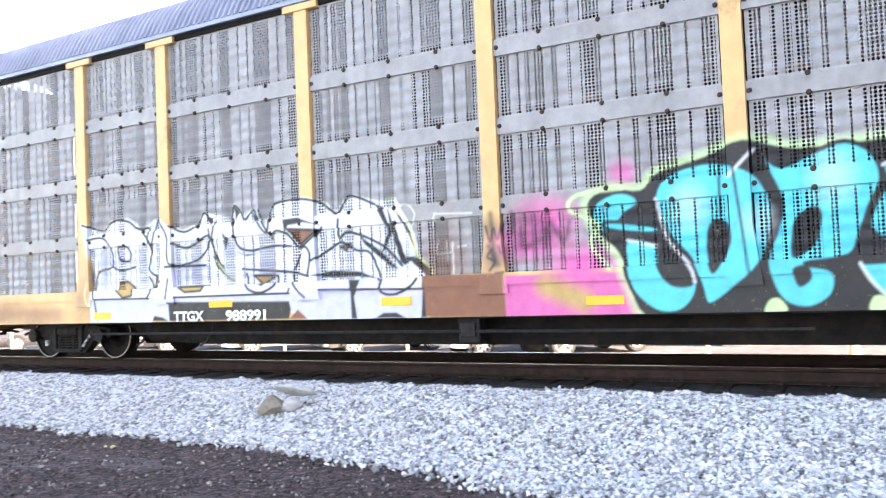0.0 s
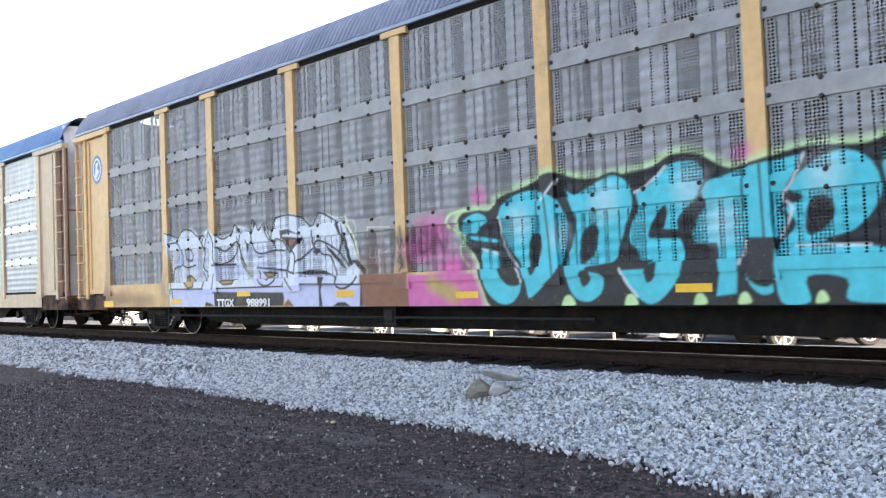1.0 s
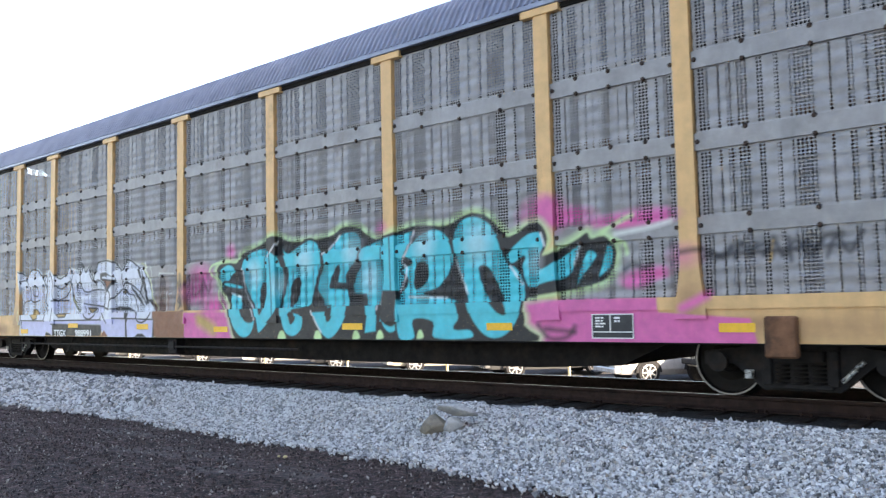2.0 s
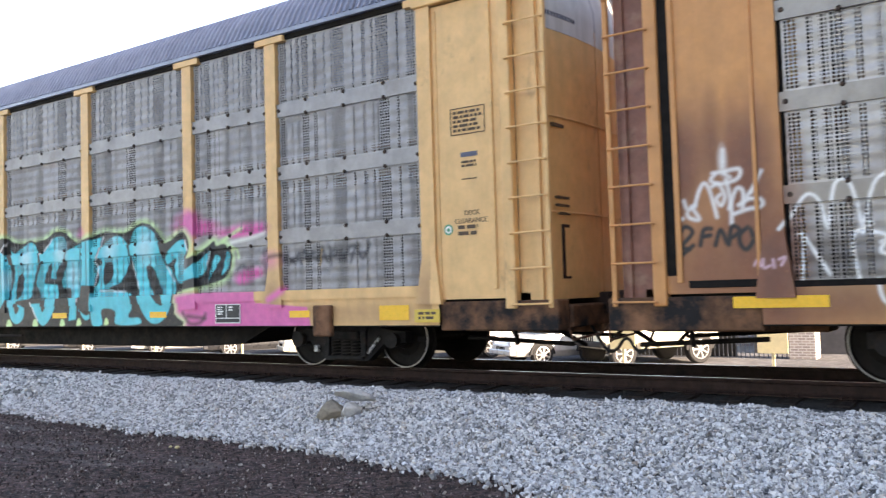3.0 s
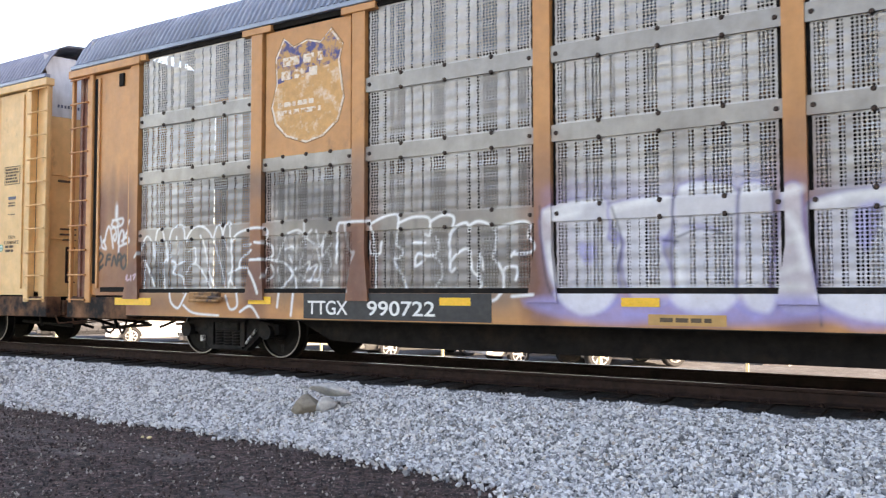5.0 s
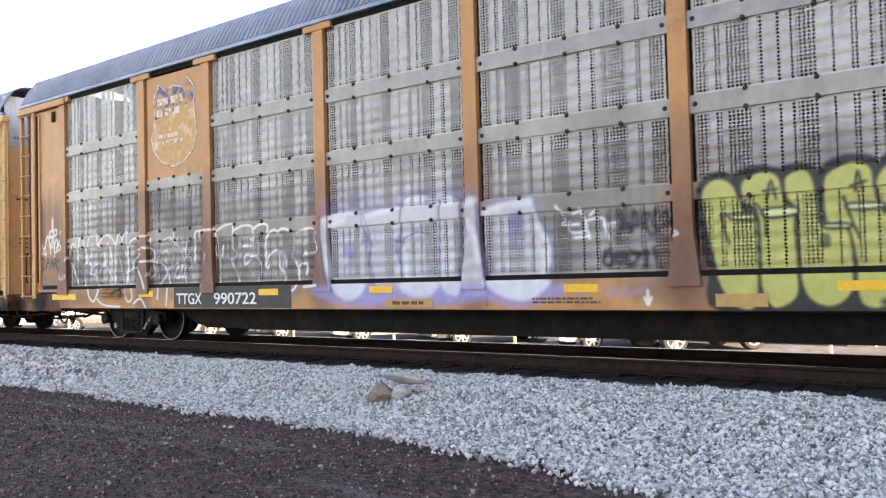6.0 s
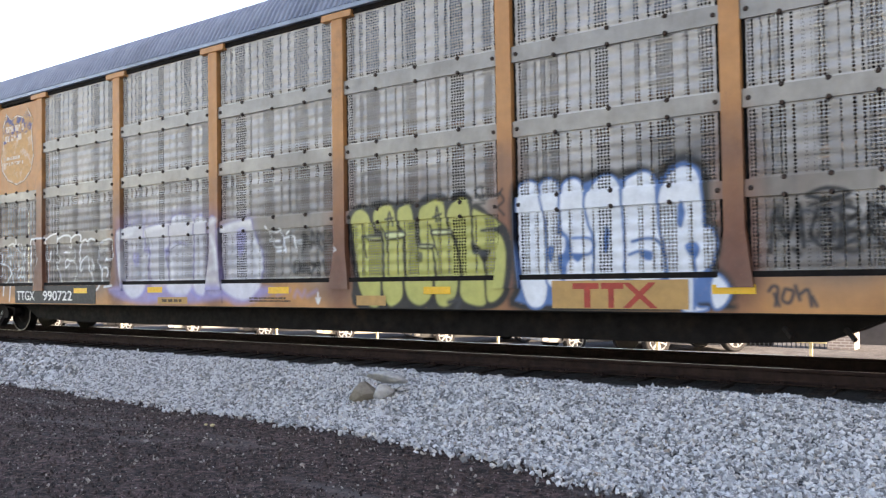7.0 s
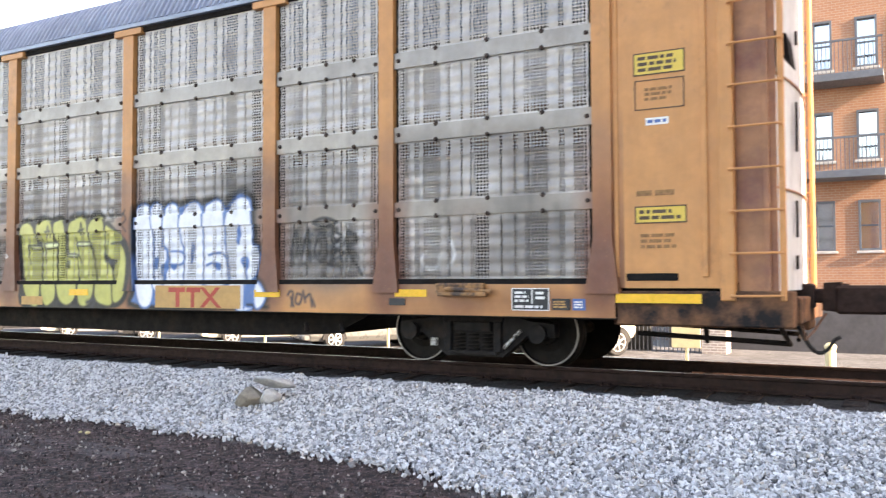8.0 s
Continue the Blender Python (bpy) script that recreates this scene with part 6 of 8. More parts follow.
def rack_roof(car, st):
    """The cross-ribbed roof over its eave rails."""
    pitch = 0.118
    n = int(27.2 / pitch)
    xs, lift = [], []
    for k in range(n):
        x = -13.6 + k * pitch
        xs += [x, x + 0.062, x + 0.076, x + 0.104]
        lift += [0.0, 0.0, 0.036, 0.036]
    xs, lift = np.array(xs), np.array(lift)
    prof = [(-1.545, 5.59), (-1.36, 5.93), (-1.20, 6.14), (-1.02, 6.23), (-0.5, 6.30), (0.0, 6.32),
            (0.5, 6.30), (1.02, 6.23), (1.20, 6.14), (1.36, 5.93), (1.545, 5.59)]
    py, pz = np.array([p[0] for p in prof]), np.array([p[1] for p in prof])
    ny = np.gradient(pz)
    nz = np.gradient(py)
    ln = np.hypot(ny, nz)
    X = np.tile(xs, (len(prof), 1))
    Y = py[:, None] - lift[None, :] * (ny / ln)[:, None]
    Z = pz[:, None] + lift[None, :] * (nz / ln)[:, None]
    shared("roof_sheet", grid_mesh("roof_sheet", X, Y, Z, st["roof"]), car)
    for sgn in (-1, 1):
        bm = bmesh.new()
        y0, y1 = sorted((sgn * 1.46, sgn * 1.565))
        box(bm, -13.65, 13.65, y0, y1, 5.53, 5.60, 0.008)
        part("eave_rail", bm, st["roof"], car)
        bm = bmesh.new()
        y0, y1 = sorted((sgn * 1.42, sgn * 1.50))
        box(bm, -13.4, 13.4, y0, y1, 5.476, 5.53)
        part("eave_gap_channel", bm, M_BLACK, car)


def rack_end(car, st, e, canvas, door_mat, top_mat, recess_mat, o=0.0, slot=False):
    """One end: side door posts, ladders, end doors, sill and coupler. e: 1 or -1, the end along x."""
    def span(a, b):
        a, b = a + (o if a > 12.8 else 0), b + (o if b > 12.8 else 0)
        return (a, b) if e > 0 else (-b, -a)

    def ends(bm, a, b, *rest, **kw):
        x0, x1 = span(a, b)
        return box(bm, x0, x1, *rest, **kw)

    for side in (-1, 1):
        near = side < 0
        turn = None if near else HALF_TURN
        x0, x1 = span(11.99, 13.02) if near else span(11.99, 13.02)
        if not near:
            x0, x1 = -x1, -x0
        me = strip_mesh("door_pocket", x0, x1, 1.50, 5.36, -1.485, 0.05, st["paint"], canvas if near else None)
        shared("door_pocket", me, car, turn)

        def yy(a, b):
            return tuple(sorted((side * a, side * b)))
        bm = bmesh.new()
        ends(bm, 12.84, 12.90, *yy(1.47, 1.515), 1.62, 5.30, bevel=0.006)
        part("door_edge", bm, st["plain"], car)
        bm = bmesh.new()
        ends(bm, 12.015, 12.06, *yy(1.47, 1.50), 1.62, 5.30, bevel=0.006)
        part("door_edge", bm, st["plain"], car)
        if slot:
            bm = bmesh.new()
            ends(bm, 12.905, 13.015, *yy(1.47, 1.492), 1.70, 5.30)
            part("door_slot", bm, M_BLACK, car)
        bm = bmesh.new()
        ends(bm, 13.02, 13.17, *yy(1.40, 1.535), 1.37, 5.40, bevel=0.012)
        part("ladder_stile", bm, st["plain"], car)
        bm = bmesh.new()
        ends(bm, 13.60, 13.66, *yy(1.45, 1.52), 1.37, 5.40, bevel=0.01)
        part("ladder_stile", bm, st["plain"], car)
        bm = bmesh.new()
        ends(bm, 13.17, 13.57, *yy(1.36, 1.40), 1.37, 5.40, bevel=0.005)
        part("ladder_backing", bm, recess_mat, car)
        bm = bmesh.new()
        ends(bm, 13.44, 13.50, *yy(1.38, 1.44), 1.37, 5.40, bevel=0.005)
        part("backing_rib", bm, recess_mat, car)
        for k in range(10):
            z = 1.42 + 0.435 * k
            bm = bmesh.new()
            a, b = (e * (o + 13.13), side * 1.575, z), (e * (o + 13.64), side * 1.555, z + 0.005)
            rod(bm, a, b, 0.013, 7)
            rod(bm, (e * (o + 13.14), side * 1.53, z), a, 0.018, 7)
            rod(bm, (e * (o + 13.63), side * 1.51, z), b, 0.014, 7)
            part("rung", bm, st["plain"], car)
        bm = bmesh.new()
        ends(bm, 11.72, 13.70, *yy(1.40, 1.57), 5.38, 5.52, bevel=0.012)
        part("top_beam", bm, st["plain"], car)
        bm = bmesh.new()
        ends(bm, 12.02, 13.72, *yy(1.20, 1.50), 1.10, 1.47, bevel=0.015)
        part("end_sill", bm, M_DARKEND, car)
        # folding end door leaf, bowed outwards
        ys = np.linspace(0.01, 1.385, 9)
        for mat, z0, z1 in ((door_mat, 1.47, 4.85), (top_mat, 4.854, 6.05)):
            zs = np.linspace(z0, z1, 9)
            Yg, Zg = np.meshgrid(ys * side, zs)
            Xg = e * (o + 13.50 + 0.16 * (1 - (np.abs(Yg) / 1.40) ** 2) - np.clip(Zg - 5.3, 0, 2) * 0.28)
            shared("end_door_leaf", grid_mesh("end_door_leaf", Xg, Yg, Zg, mat, smooth=True), car)
        for z in (2.55, 3.75):
            bm = bmesh.new()
            tube(bm, [(e * (o + 13.515 + 0.16 * (1 - (y / 1.40) ** 2)), side * y, z) for y in ys[::2]], 0.014)
            part("locking_rod", bm, recess_mat, car)
        bm = bmesh.new()
        ends(bm, 13.525, 13.56, *yy(0.62, 1.02), 1.75, 2.35, bevel=0.01)
        part("door_hatch", bm, door_mat, car)
    bm = bmesh.new()
    ends(bm, 13.30, 13.75, -1.18, 1.18, 1.12, 1.40, bevel=0.02)
    part("end_platform", bm, M_DARKEND, car)
    bm = bmesh.new()
    ends(bm, 11.6, 13.75, -0.28, 0.28, 1.02, 1.14, bevel=0.02)
    part("draft_gear_box", bm, M_DARKEND, car)
    for side in (-1, 1):
        bm = bmesh.new()
        rod(bm, (e * 12.1, side * 0.95, 0.98), (e * (o + 13.6), side * 0.85, 0.90), 0.03, 7)
        rod(bm, (e * (o + 13.55), side * 1.25, 1.12), (e * (o + 13.55), side * 0.4, 0.86), 0.028, 7)
        rod(bm, (e * 12.9, side * 1.1, 1.12), (e * 12.9, side * 1.05, 0.90), 0.03, 7)
        part("brake_rigging", bm, M_BLACK, car)
    # coupler, with its shank, head and hose
    bm = bmesh.new()
    ends(bm, 13.0, 13.78, -0.16, 0.16, 1.26, 1.54, bevel=0.02)
    ends(bm, 13.5, 13.95, -0.09, 0.09, 1.32, 1.48, bevel=0.02)
    prism(bm, [(e * (o + 13.86), 1.24), (e * (o + 14.04), 1.22), (e * (o + 14.06), 1.56), (e * (o + 13.88), 1.55)], -0.17, 0.15)
    if o:
        ends(bm, 14.0, 14.55, -0.20, 0.20, 1.20, 1.52, bevel=0.03)
    ends(bm, 14.00, 14.15, -0.05 if e > 0 else -0.19, 0.19 if e > 0 else 0.05, 1.24, 1.54, bevel=0.03)
    part("coupler", bm, M_DARKRUST, car)
    bm = bmesh.new()
    tube(bm, [(e * (o + 13.55 + 0.5 * s), -0.32 + 0.12 * s, 1.18 - 0.42 * math.sin(math.pi * min(1, s * 1.1) * 0.78) ** 1.3) for s in np.linspace(0, 1, 9)], 0.022)
    part("air_hose", bm, M_RUBBER, car)
    bm = bmesh.new()
    tube(bm, [(e * (o + 13.78), -1.35, 1.12), (e * (o + 13.80), -1.30, 0.98), (e * (o + 13.80), -0.45, 1.02), (e * (o + 13.90), -0.2, 1.2)], 0.014)
    part("uncoupling_lever", bm, M_RUST, car)


def sideframe_outline(cx):
    pts = [(-1.08, 0.90), (-1.08, 1.06), (-0.72, 1.10), (-0.42, 1.17), (0.42, 1.17), (0.72, 1.10), (1.08, 1.06), (1.08, 0.90),
           (0.74, 0.92), (0.52, 0.74), (0.40, 0.64), (-0.40, 0.64), (-0.52, 0.74), (-0.74, 0.92)]
    return [(cx + x, z) for x, z in pts]


def rack_truck(car, cx, wheelsets):
    """A two-axle truck: side frames, springs, bearings, bolster, brake beam and wheelsets that turn."""
    for side in (-1, 1):
        y0, y1 = sorted((side * 0.93, side * 1.08))
        bm = bmesh.new()
        prism(bm, sideframe_outline(cx), y0, y1)
        frame_part = part("truck_side_frame", bm, M_TRUCK, car)
        bm = bmesh.new()
        box(bm, cx - 0.34, cx + 0.34, *sorted((side * 1.075, side * 1.12)), 0.66, 0.72, 0.01)
        box(bm, cx - 0.40, cx - 0.30, *sorted((side * 1.075, side * 1.13)), 0.70, 1.08, 0.01)
        box(bm, cx + 0.30, cx + 0.40, *sorted((side * 1.075, side * 1.13)), 0.70, 1.08, 0.01)
        box(bm, cx - 0.42, cx + 0.42, *sorted((side * 1.075, side * 1.115)), 1.07, 1.14, 0.01)
        part("frame_rim", bm, M_TRUCK, frame_part)
        for k in (-0.19, 0.0, 0.19):
            bm = bmesh.new()
            for q in range(5):
                z = 0.73 + q * 0.046
                bmesh.ops.create_cone(bm, cap_ends=True, segments=12, radius1=0.078, radius2=0.078, depth=0.024,
                                      matrix=pose(cx + k, side * 1.075, z))
            part("spring", bm, M_BLACK, frame_part)
        bm = bmesh.new()
        box(bm, cx - 0.26, cx + 0.26, *sorted((side * 0.4, side * 1.14)), 0.95, 1.08, 0.015)
        part("bolster_end", bm, M_TRUCK, frame_part)
        for k, ax in enumerate((-0.89, 0.89)):
            bm = bmesh.new()
            y = side * 1.08
            bmesh.ops.create_cone(bm, cap_ends=True, segments=16, radius1=0.115, radius2=0.095, depth=0.12,
                                  matrix=pose(cx + ax, side * 1.12, RAIL_TOP + WHEEL_R, 90 * side))
            part("bearing_cap", bm, M_TRUCK, frame_part)
        for sgn in (-1, 1):
            bm = bmesh.new()
            rod(bm, (cx + 0.44, side * 1.13, 0.76), (cx + 0.66, side * 1.13, 0.98), 0.024, 6) if sgn > 0 else box(
                bm, cx - 0.60, cx - 0.50, *sorted((side * 1.10, side * 1.135)), 0.76, 0.86, 0.008)
            part("brake_hanger" if sgn > 0 else "frame_tag", bm, M_CHALKED, frame_part)
    bm = bmesh.new()
    box(bm, cx - 0.22, cx + 0.22, -0.95, 0.95, 0.86, 1.06, 0.02)
    part("bolster", bm, M_TRUCK, car)
    for ax in (-0.89, 0.89):
        holder = new("wheelset")
        holder.parent = car
        holder.matrix_basis = pose(cx + ax, 0, RAIL_TOP + WHEEL_R)
        bm = bmesh.new()
        rod(bm, (0, -1.0, 0), (0, 1.0, 0), 0.085, 14)
        part("axle", bm, M_BLACK, holder)
        for side in (-1, 1):
            bm = bmesh.new()
            prof = [(0.685, 0.455), (0.71, 0.452), (0.722, WHEEL_R + 0.008), (0.835, WHEEL_R - 0.004), (0.842, 0.385), (0.805, 0.37),
                    (0.79, 0.24), (0.83, 0.15), (0.86, 0.135), (0.87, 0.10)]
            turned(bm, [(side * a, r) for a, r in prof], "Y", 40)
            part("wheel", bm, M_WHEEL, holder, smooth=False)
            bm = bmesh.new()
            turned(bm, [(side * 0.8425, 0.412), (side * 0.8455, 0.408), (side * 0.8455, 0.394), (side * 0.8425, 0.390)], "Y", 40, caps=False)
            part("wheel_rim", bm, M_TREAD, holder)
            bm = bmesh.new()
            box(bm, -0.035, 0.035, *sorted((side * 0.79, side * 0.806)), 0.20, 0.33, 0.004)
            part("chalk_mark", bm, M_TRUCK, holder)
        wheelsets.append((holder, cx + ax))


def rack_car(label, centre, style, canvas, emblem=None, ledge=False, end_mats=None):
    """A covered rack car, with its origin under its middle."""
    st = STYLES[style]
    car = thing("rack_car", label, "railcar", pose(centre, TRACK_Y, 0), "cars of the train")
    rack_side(car, st, canvas, None, emblem, ledge, 0.022 if ledge else 0.05)
    rack_side(car, st, None, HALF_TURN)
    rack_roof(car, st)
    for e in (-1, 1):
        rack_end(car, st, e, canvas, *end_mats[0 if e < 0 else 1])
    bm = bmesh.new()
    box(bm, -13.3, 13.3, -1.40, 1.40, 1.47, 1.56)
    part("lower_deck", bm, M_BLACK, car)
    bm = bmesh.new()
    box(bm, -13.0, 13.0, -1.38, 1.38, 3.62, 3.68)
    part("upper_deck", bm, M_DARKEND, car)
    bm = bmesh.new()
    prism(bm, [(-8.6, 1.17), (-7.9, 0.86), (-6.6, 0.80), (6.6, 0.80), (7.9, 0.86), (8.6, 1.17)], -1.12, 1.12)
    part("underframe", bm, M_BLACK, car)
    bm = bmesh.new()
    box(bm, -13.3, 13.3, -0.35, 0.35, 1.14, 1.47)
    part("centre_sill", bm, M_BLACK, car)
    wheelsets = []
    for cx in (-10.05, 10.05):
        rack_truck(car, cx, wheelsets)
    return car, wheelsets


def decal(car, x0, x1, z0, z1, mat, name="reflector", label="", y=-1.533, h=0.004):
    bm = bmesh.new()
    box(bm, x0, x1, y - h, y, z0, z1)
    return part(name, bm, mat, car, label)


def lettering(car, words, x, z, size, mat, name="lettering", label="", y=-1.537, stretch=1.0, bold=0.0):
    """Words on the side in the built-in font, with their lower left corner at x and z."""
    cu = bpy.data.curves.new("words", "FONT")
    cu.body, cu.size, cu.extrude, cu.offset = words, size, 0.001, bold
    tmp = bpy.data.objects.new("words", cu)
    me = bpy.data.meshes.new_from_object(tmp)
    bpy.data.objects.remove(tmp)
    me.transform(pose(x, y, z, 90) @ Matrix.Diagonal((stretch, 1, 1, 1)))
    me.materials.append(mat) if not me.materials else None
    me.materials[0] = mat
    return shared(name, me, car, None, label)


def bars(car, x0, x1, z0, z1, rows, mat, y=-1.537, name="lettering", seed=1):
    """Lines of writing too small to read."""
    rng = random.Random(seed)
    bm = bmesh.new()
    h = (z1 - z0) / (rows * 1.7)
    for r in range(rows):
        z = z1 - (r + 0.5) * (z1 - z0) / rows
        x = x0
        end = x1 - (x1 - x0) * rng.uniform(0, 0.25)
        while x < end:
            w = rng.uniform(1.0, 4.0) * h
            box(bm, x, min(x + w, end), y - 0.001, y, z - h / 2, z + h / 2)
            x += w + h * 0.6
    return part(name, bm, mat, car)


CAR_A, CAR_B, CAR_Z = -3.04, 25.03, -31.12
paint_a = Canvas(-12.2, 11.9, 1.1, 3.9)
paint_b = Canvas(-13.1, 12.1, 1.1, 3.9)
st_a, st_b, st_z = STYLES["worn"], STYLES["bright"], STYLES["white"]
TAG = [[(7.45, 1.8), (7.5, 2.25), (7.62, 1.95), (7.74, 2.28), (7.78, 1.85)], [(7.92, 2.2), (7.85, 1.97), (7.98, 1.85), (8.07, 2.03), (7.98, 2.22), (7.9, 2.18)],
       [(8.15, 2.26), (8.12, 1.85)], [(8.15, 2.25), (8.3, 2.18), (8.16, 2.05), (8.33, 1.95), (8.12, 1.85)], [(8.4, 2.25), (8.38, 1.85)],
       [(8.4, 2.25), (8.56, 2.15), (8.4, 2.03), (8.62, 1.68)], [(7.82, 2.37), (8.02, 2.43), (8.22, 2.37), (8.02, 2.32), (7.82, 2.37)]]
LOW_TAG = [[(9.28, 2.20), (9.42, 2.10), (9.5, 2.24)], [(9.55, 2.1), (9.62, 2.26), (9.7, 2.1), (9.78, 2.24)], [(9.86, 2.12), (9.98, 2.24), (10.05, 2.1)],
           [(10.12, 2.28), (10.14, 2.04)], [(10.2, 2.16), (10.34, 2.24), (10.3, 2.08), (10.46, 2.22)], [(10.5, 2.06), (10.6, 2.26), (10.72, 2.1), (10.85, 2.30)], [(9.2, 2.14), (10.8, 2.18)]]
rust_stains(paint_a, 0.30, 0.35, 11)
rust_stains(paint_b, 0.75, 0.45, 12)
road_grime(paint_b, 21)
for x, z, rx, rz, k in ((-11.9, 1.4, 0.5, 0.3, 0.8), (-11.2, 1.35, 0.9, 0.2, 0.6), (-11.88, 2.4, 0.2, 1.2, 0.5), (-10.2, 1.35, 0.8, 0.2, 0.6)):
    paint_a.cloud(x, z, rx, rz, BROWN, k)
paint_silver_piece(paint_a)
paint_blue_piece(paint_a)
paint_purple_piece(paint_b)
paint_white_outlines(paint_b)
paint_yellow_piece(paint_b)
paint_ice_piece(paint_b)
for stroke in TAG:
    paint_b.line(stroke, 0.045, BLACK)
for stroke in LOW_TAG:
    paint_a.line(stroke, 0.05, INK, soft=0.02, cover=0.75)
car_a, wheels_a = rack_car("weathered yellow rack car, dull grey sheets, blue graffiti, on rails", CAR_A, "worn", paint_a, ledge=True,
                           end_mats=((st_a["plain"], st_a["plain"], st_a["plain"]), (st_a["plain"], M_WHITEDOOR, st_a["plain"])))
M_MAROON = surface("faded_maroon_paint", (0.22, 0.09, 0.065), 0.6, 0.0, 4, 0.3, (0.34, 0.2, 0.14), 2.2, bump=0.1)
M_RECESS = surface("stained_orange_paint", (0.40, 0.19, 0.10), 0.6, 0.0, 4, 0.2, (0.22, 0.09, 0.07), 1.6, (0.45, 0.7), bump=0.1)
car_b, wheels_b = rack_car("orange-brown rack car, bright galvanised sheets, several graffiti, on rails", CAR_B, "bright", paint_b, emblem=1,
                           end_mats=((st_b["plain"], M_WHITEDOOR, M_MAROON, 0.0, True), (M_WHITEDOOR, M_WHITEDOOR, M_RECESS, 0.12)))
car_z, wheels_z = rack_car("beige rack car with white sheets and blue roof, on rails", CAR_Z, "white", None,
                           end_mats=((st_z["plain"], M_WHITEDOOR, M_MAROON), (M_WHITEDOOR, M_WHITEDOOR, M_MAROON)))
# ---- marks, labels and fittings on the cars ----
def ring(car, x, z, r, width, mat, y, name="emblem_ring", label=""):
    """A flat ring on the side."""
    bm = bmesh.new()
    pts = [(math.cos(2 * math.pi * k / 28), math.sin(2 * math.pi * k / 28)) for k in range(28)]
    a = [bm.verts.new((x + r * c, y, z + r * s)) for c, s in pts]
    b = [bm.verts.new((x + (r - width) * c, y, z + (r - width) * s)) for c, s in pts]
    for k in range(28):
        j = (k + 1) % 28
        bm.faces.new((a[k], a[j], b[j], b[k]))
    return part(name, bm, mat, car, label)


def disc(car, x, z, r, mat, y, name="emblem", label="", squash=1.0):
    bm = bmesh.new()
    bm.faces.new([bm.verts.new((x + r * math.cos(a) * squash, y, z + r * math.sin(a))) for a in (2 * math.pi * k / 28 for k in range(28))])
    return part(name, bm, mat, car, label)


def outline_box(car, x0, x1, z0, z1, w, mat, y=-1.493):
    bm = bmesh.new()
    for a, b, c, d in ((x0, x1, z1 - w, z1), (x0, x1, z0, z0 + w), (x0, x0 + w, z0 + w, z1 - w), (x1 - w, x1, z0 + w, z1 - w)):
        box(bm, a, b, y - 0.002, y, c, d)
    return part("stencil_frame", bm, mat, car)


def panel_shape(car, pts, mat, y, name, label=""):
    bm = bmesh.new()
    bm.faces.new([bm.verts.new((x, y, z)) for x, z in pts])
    return part(name, bm, mat, car, label)


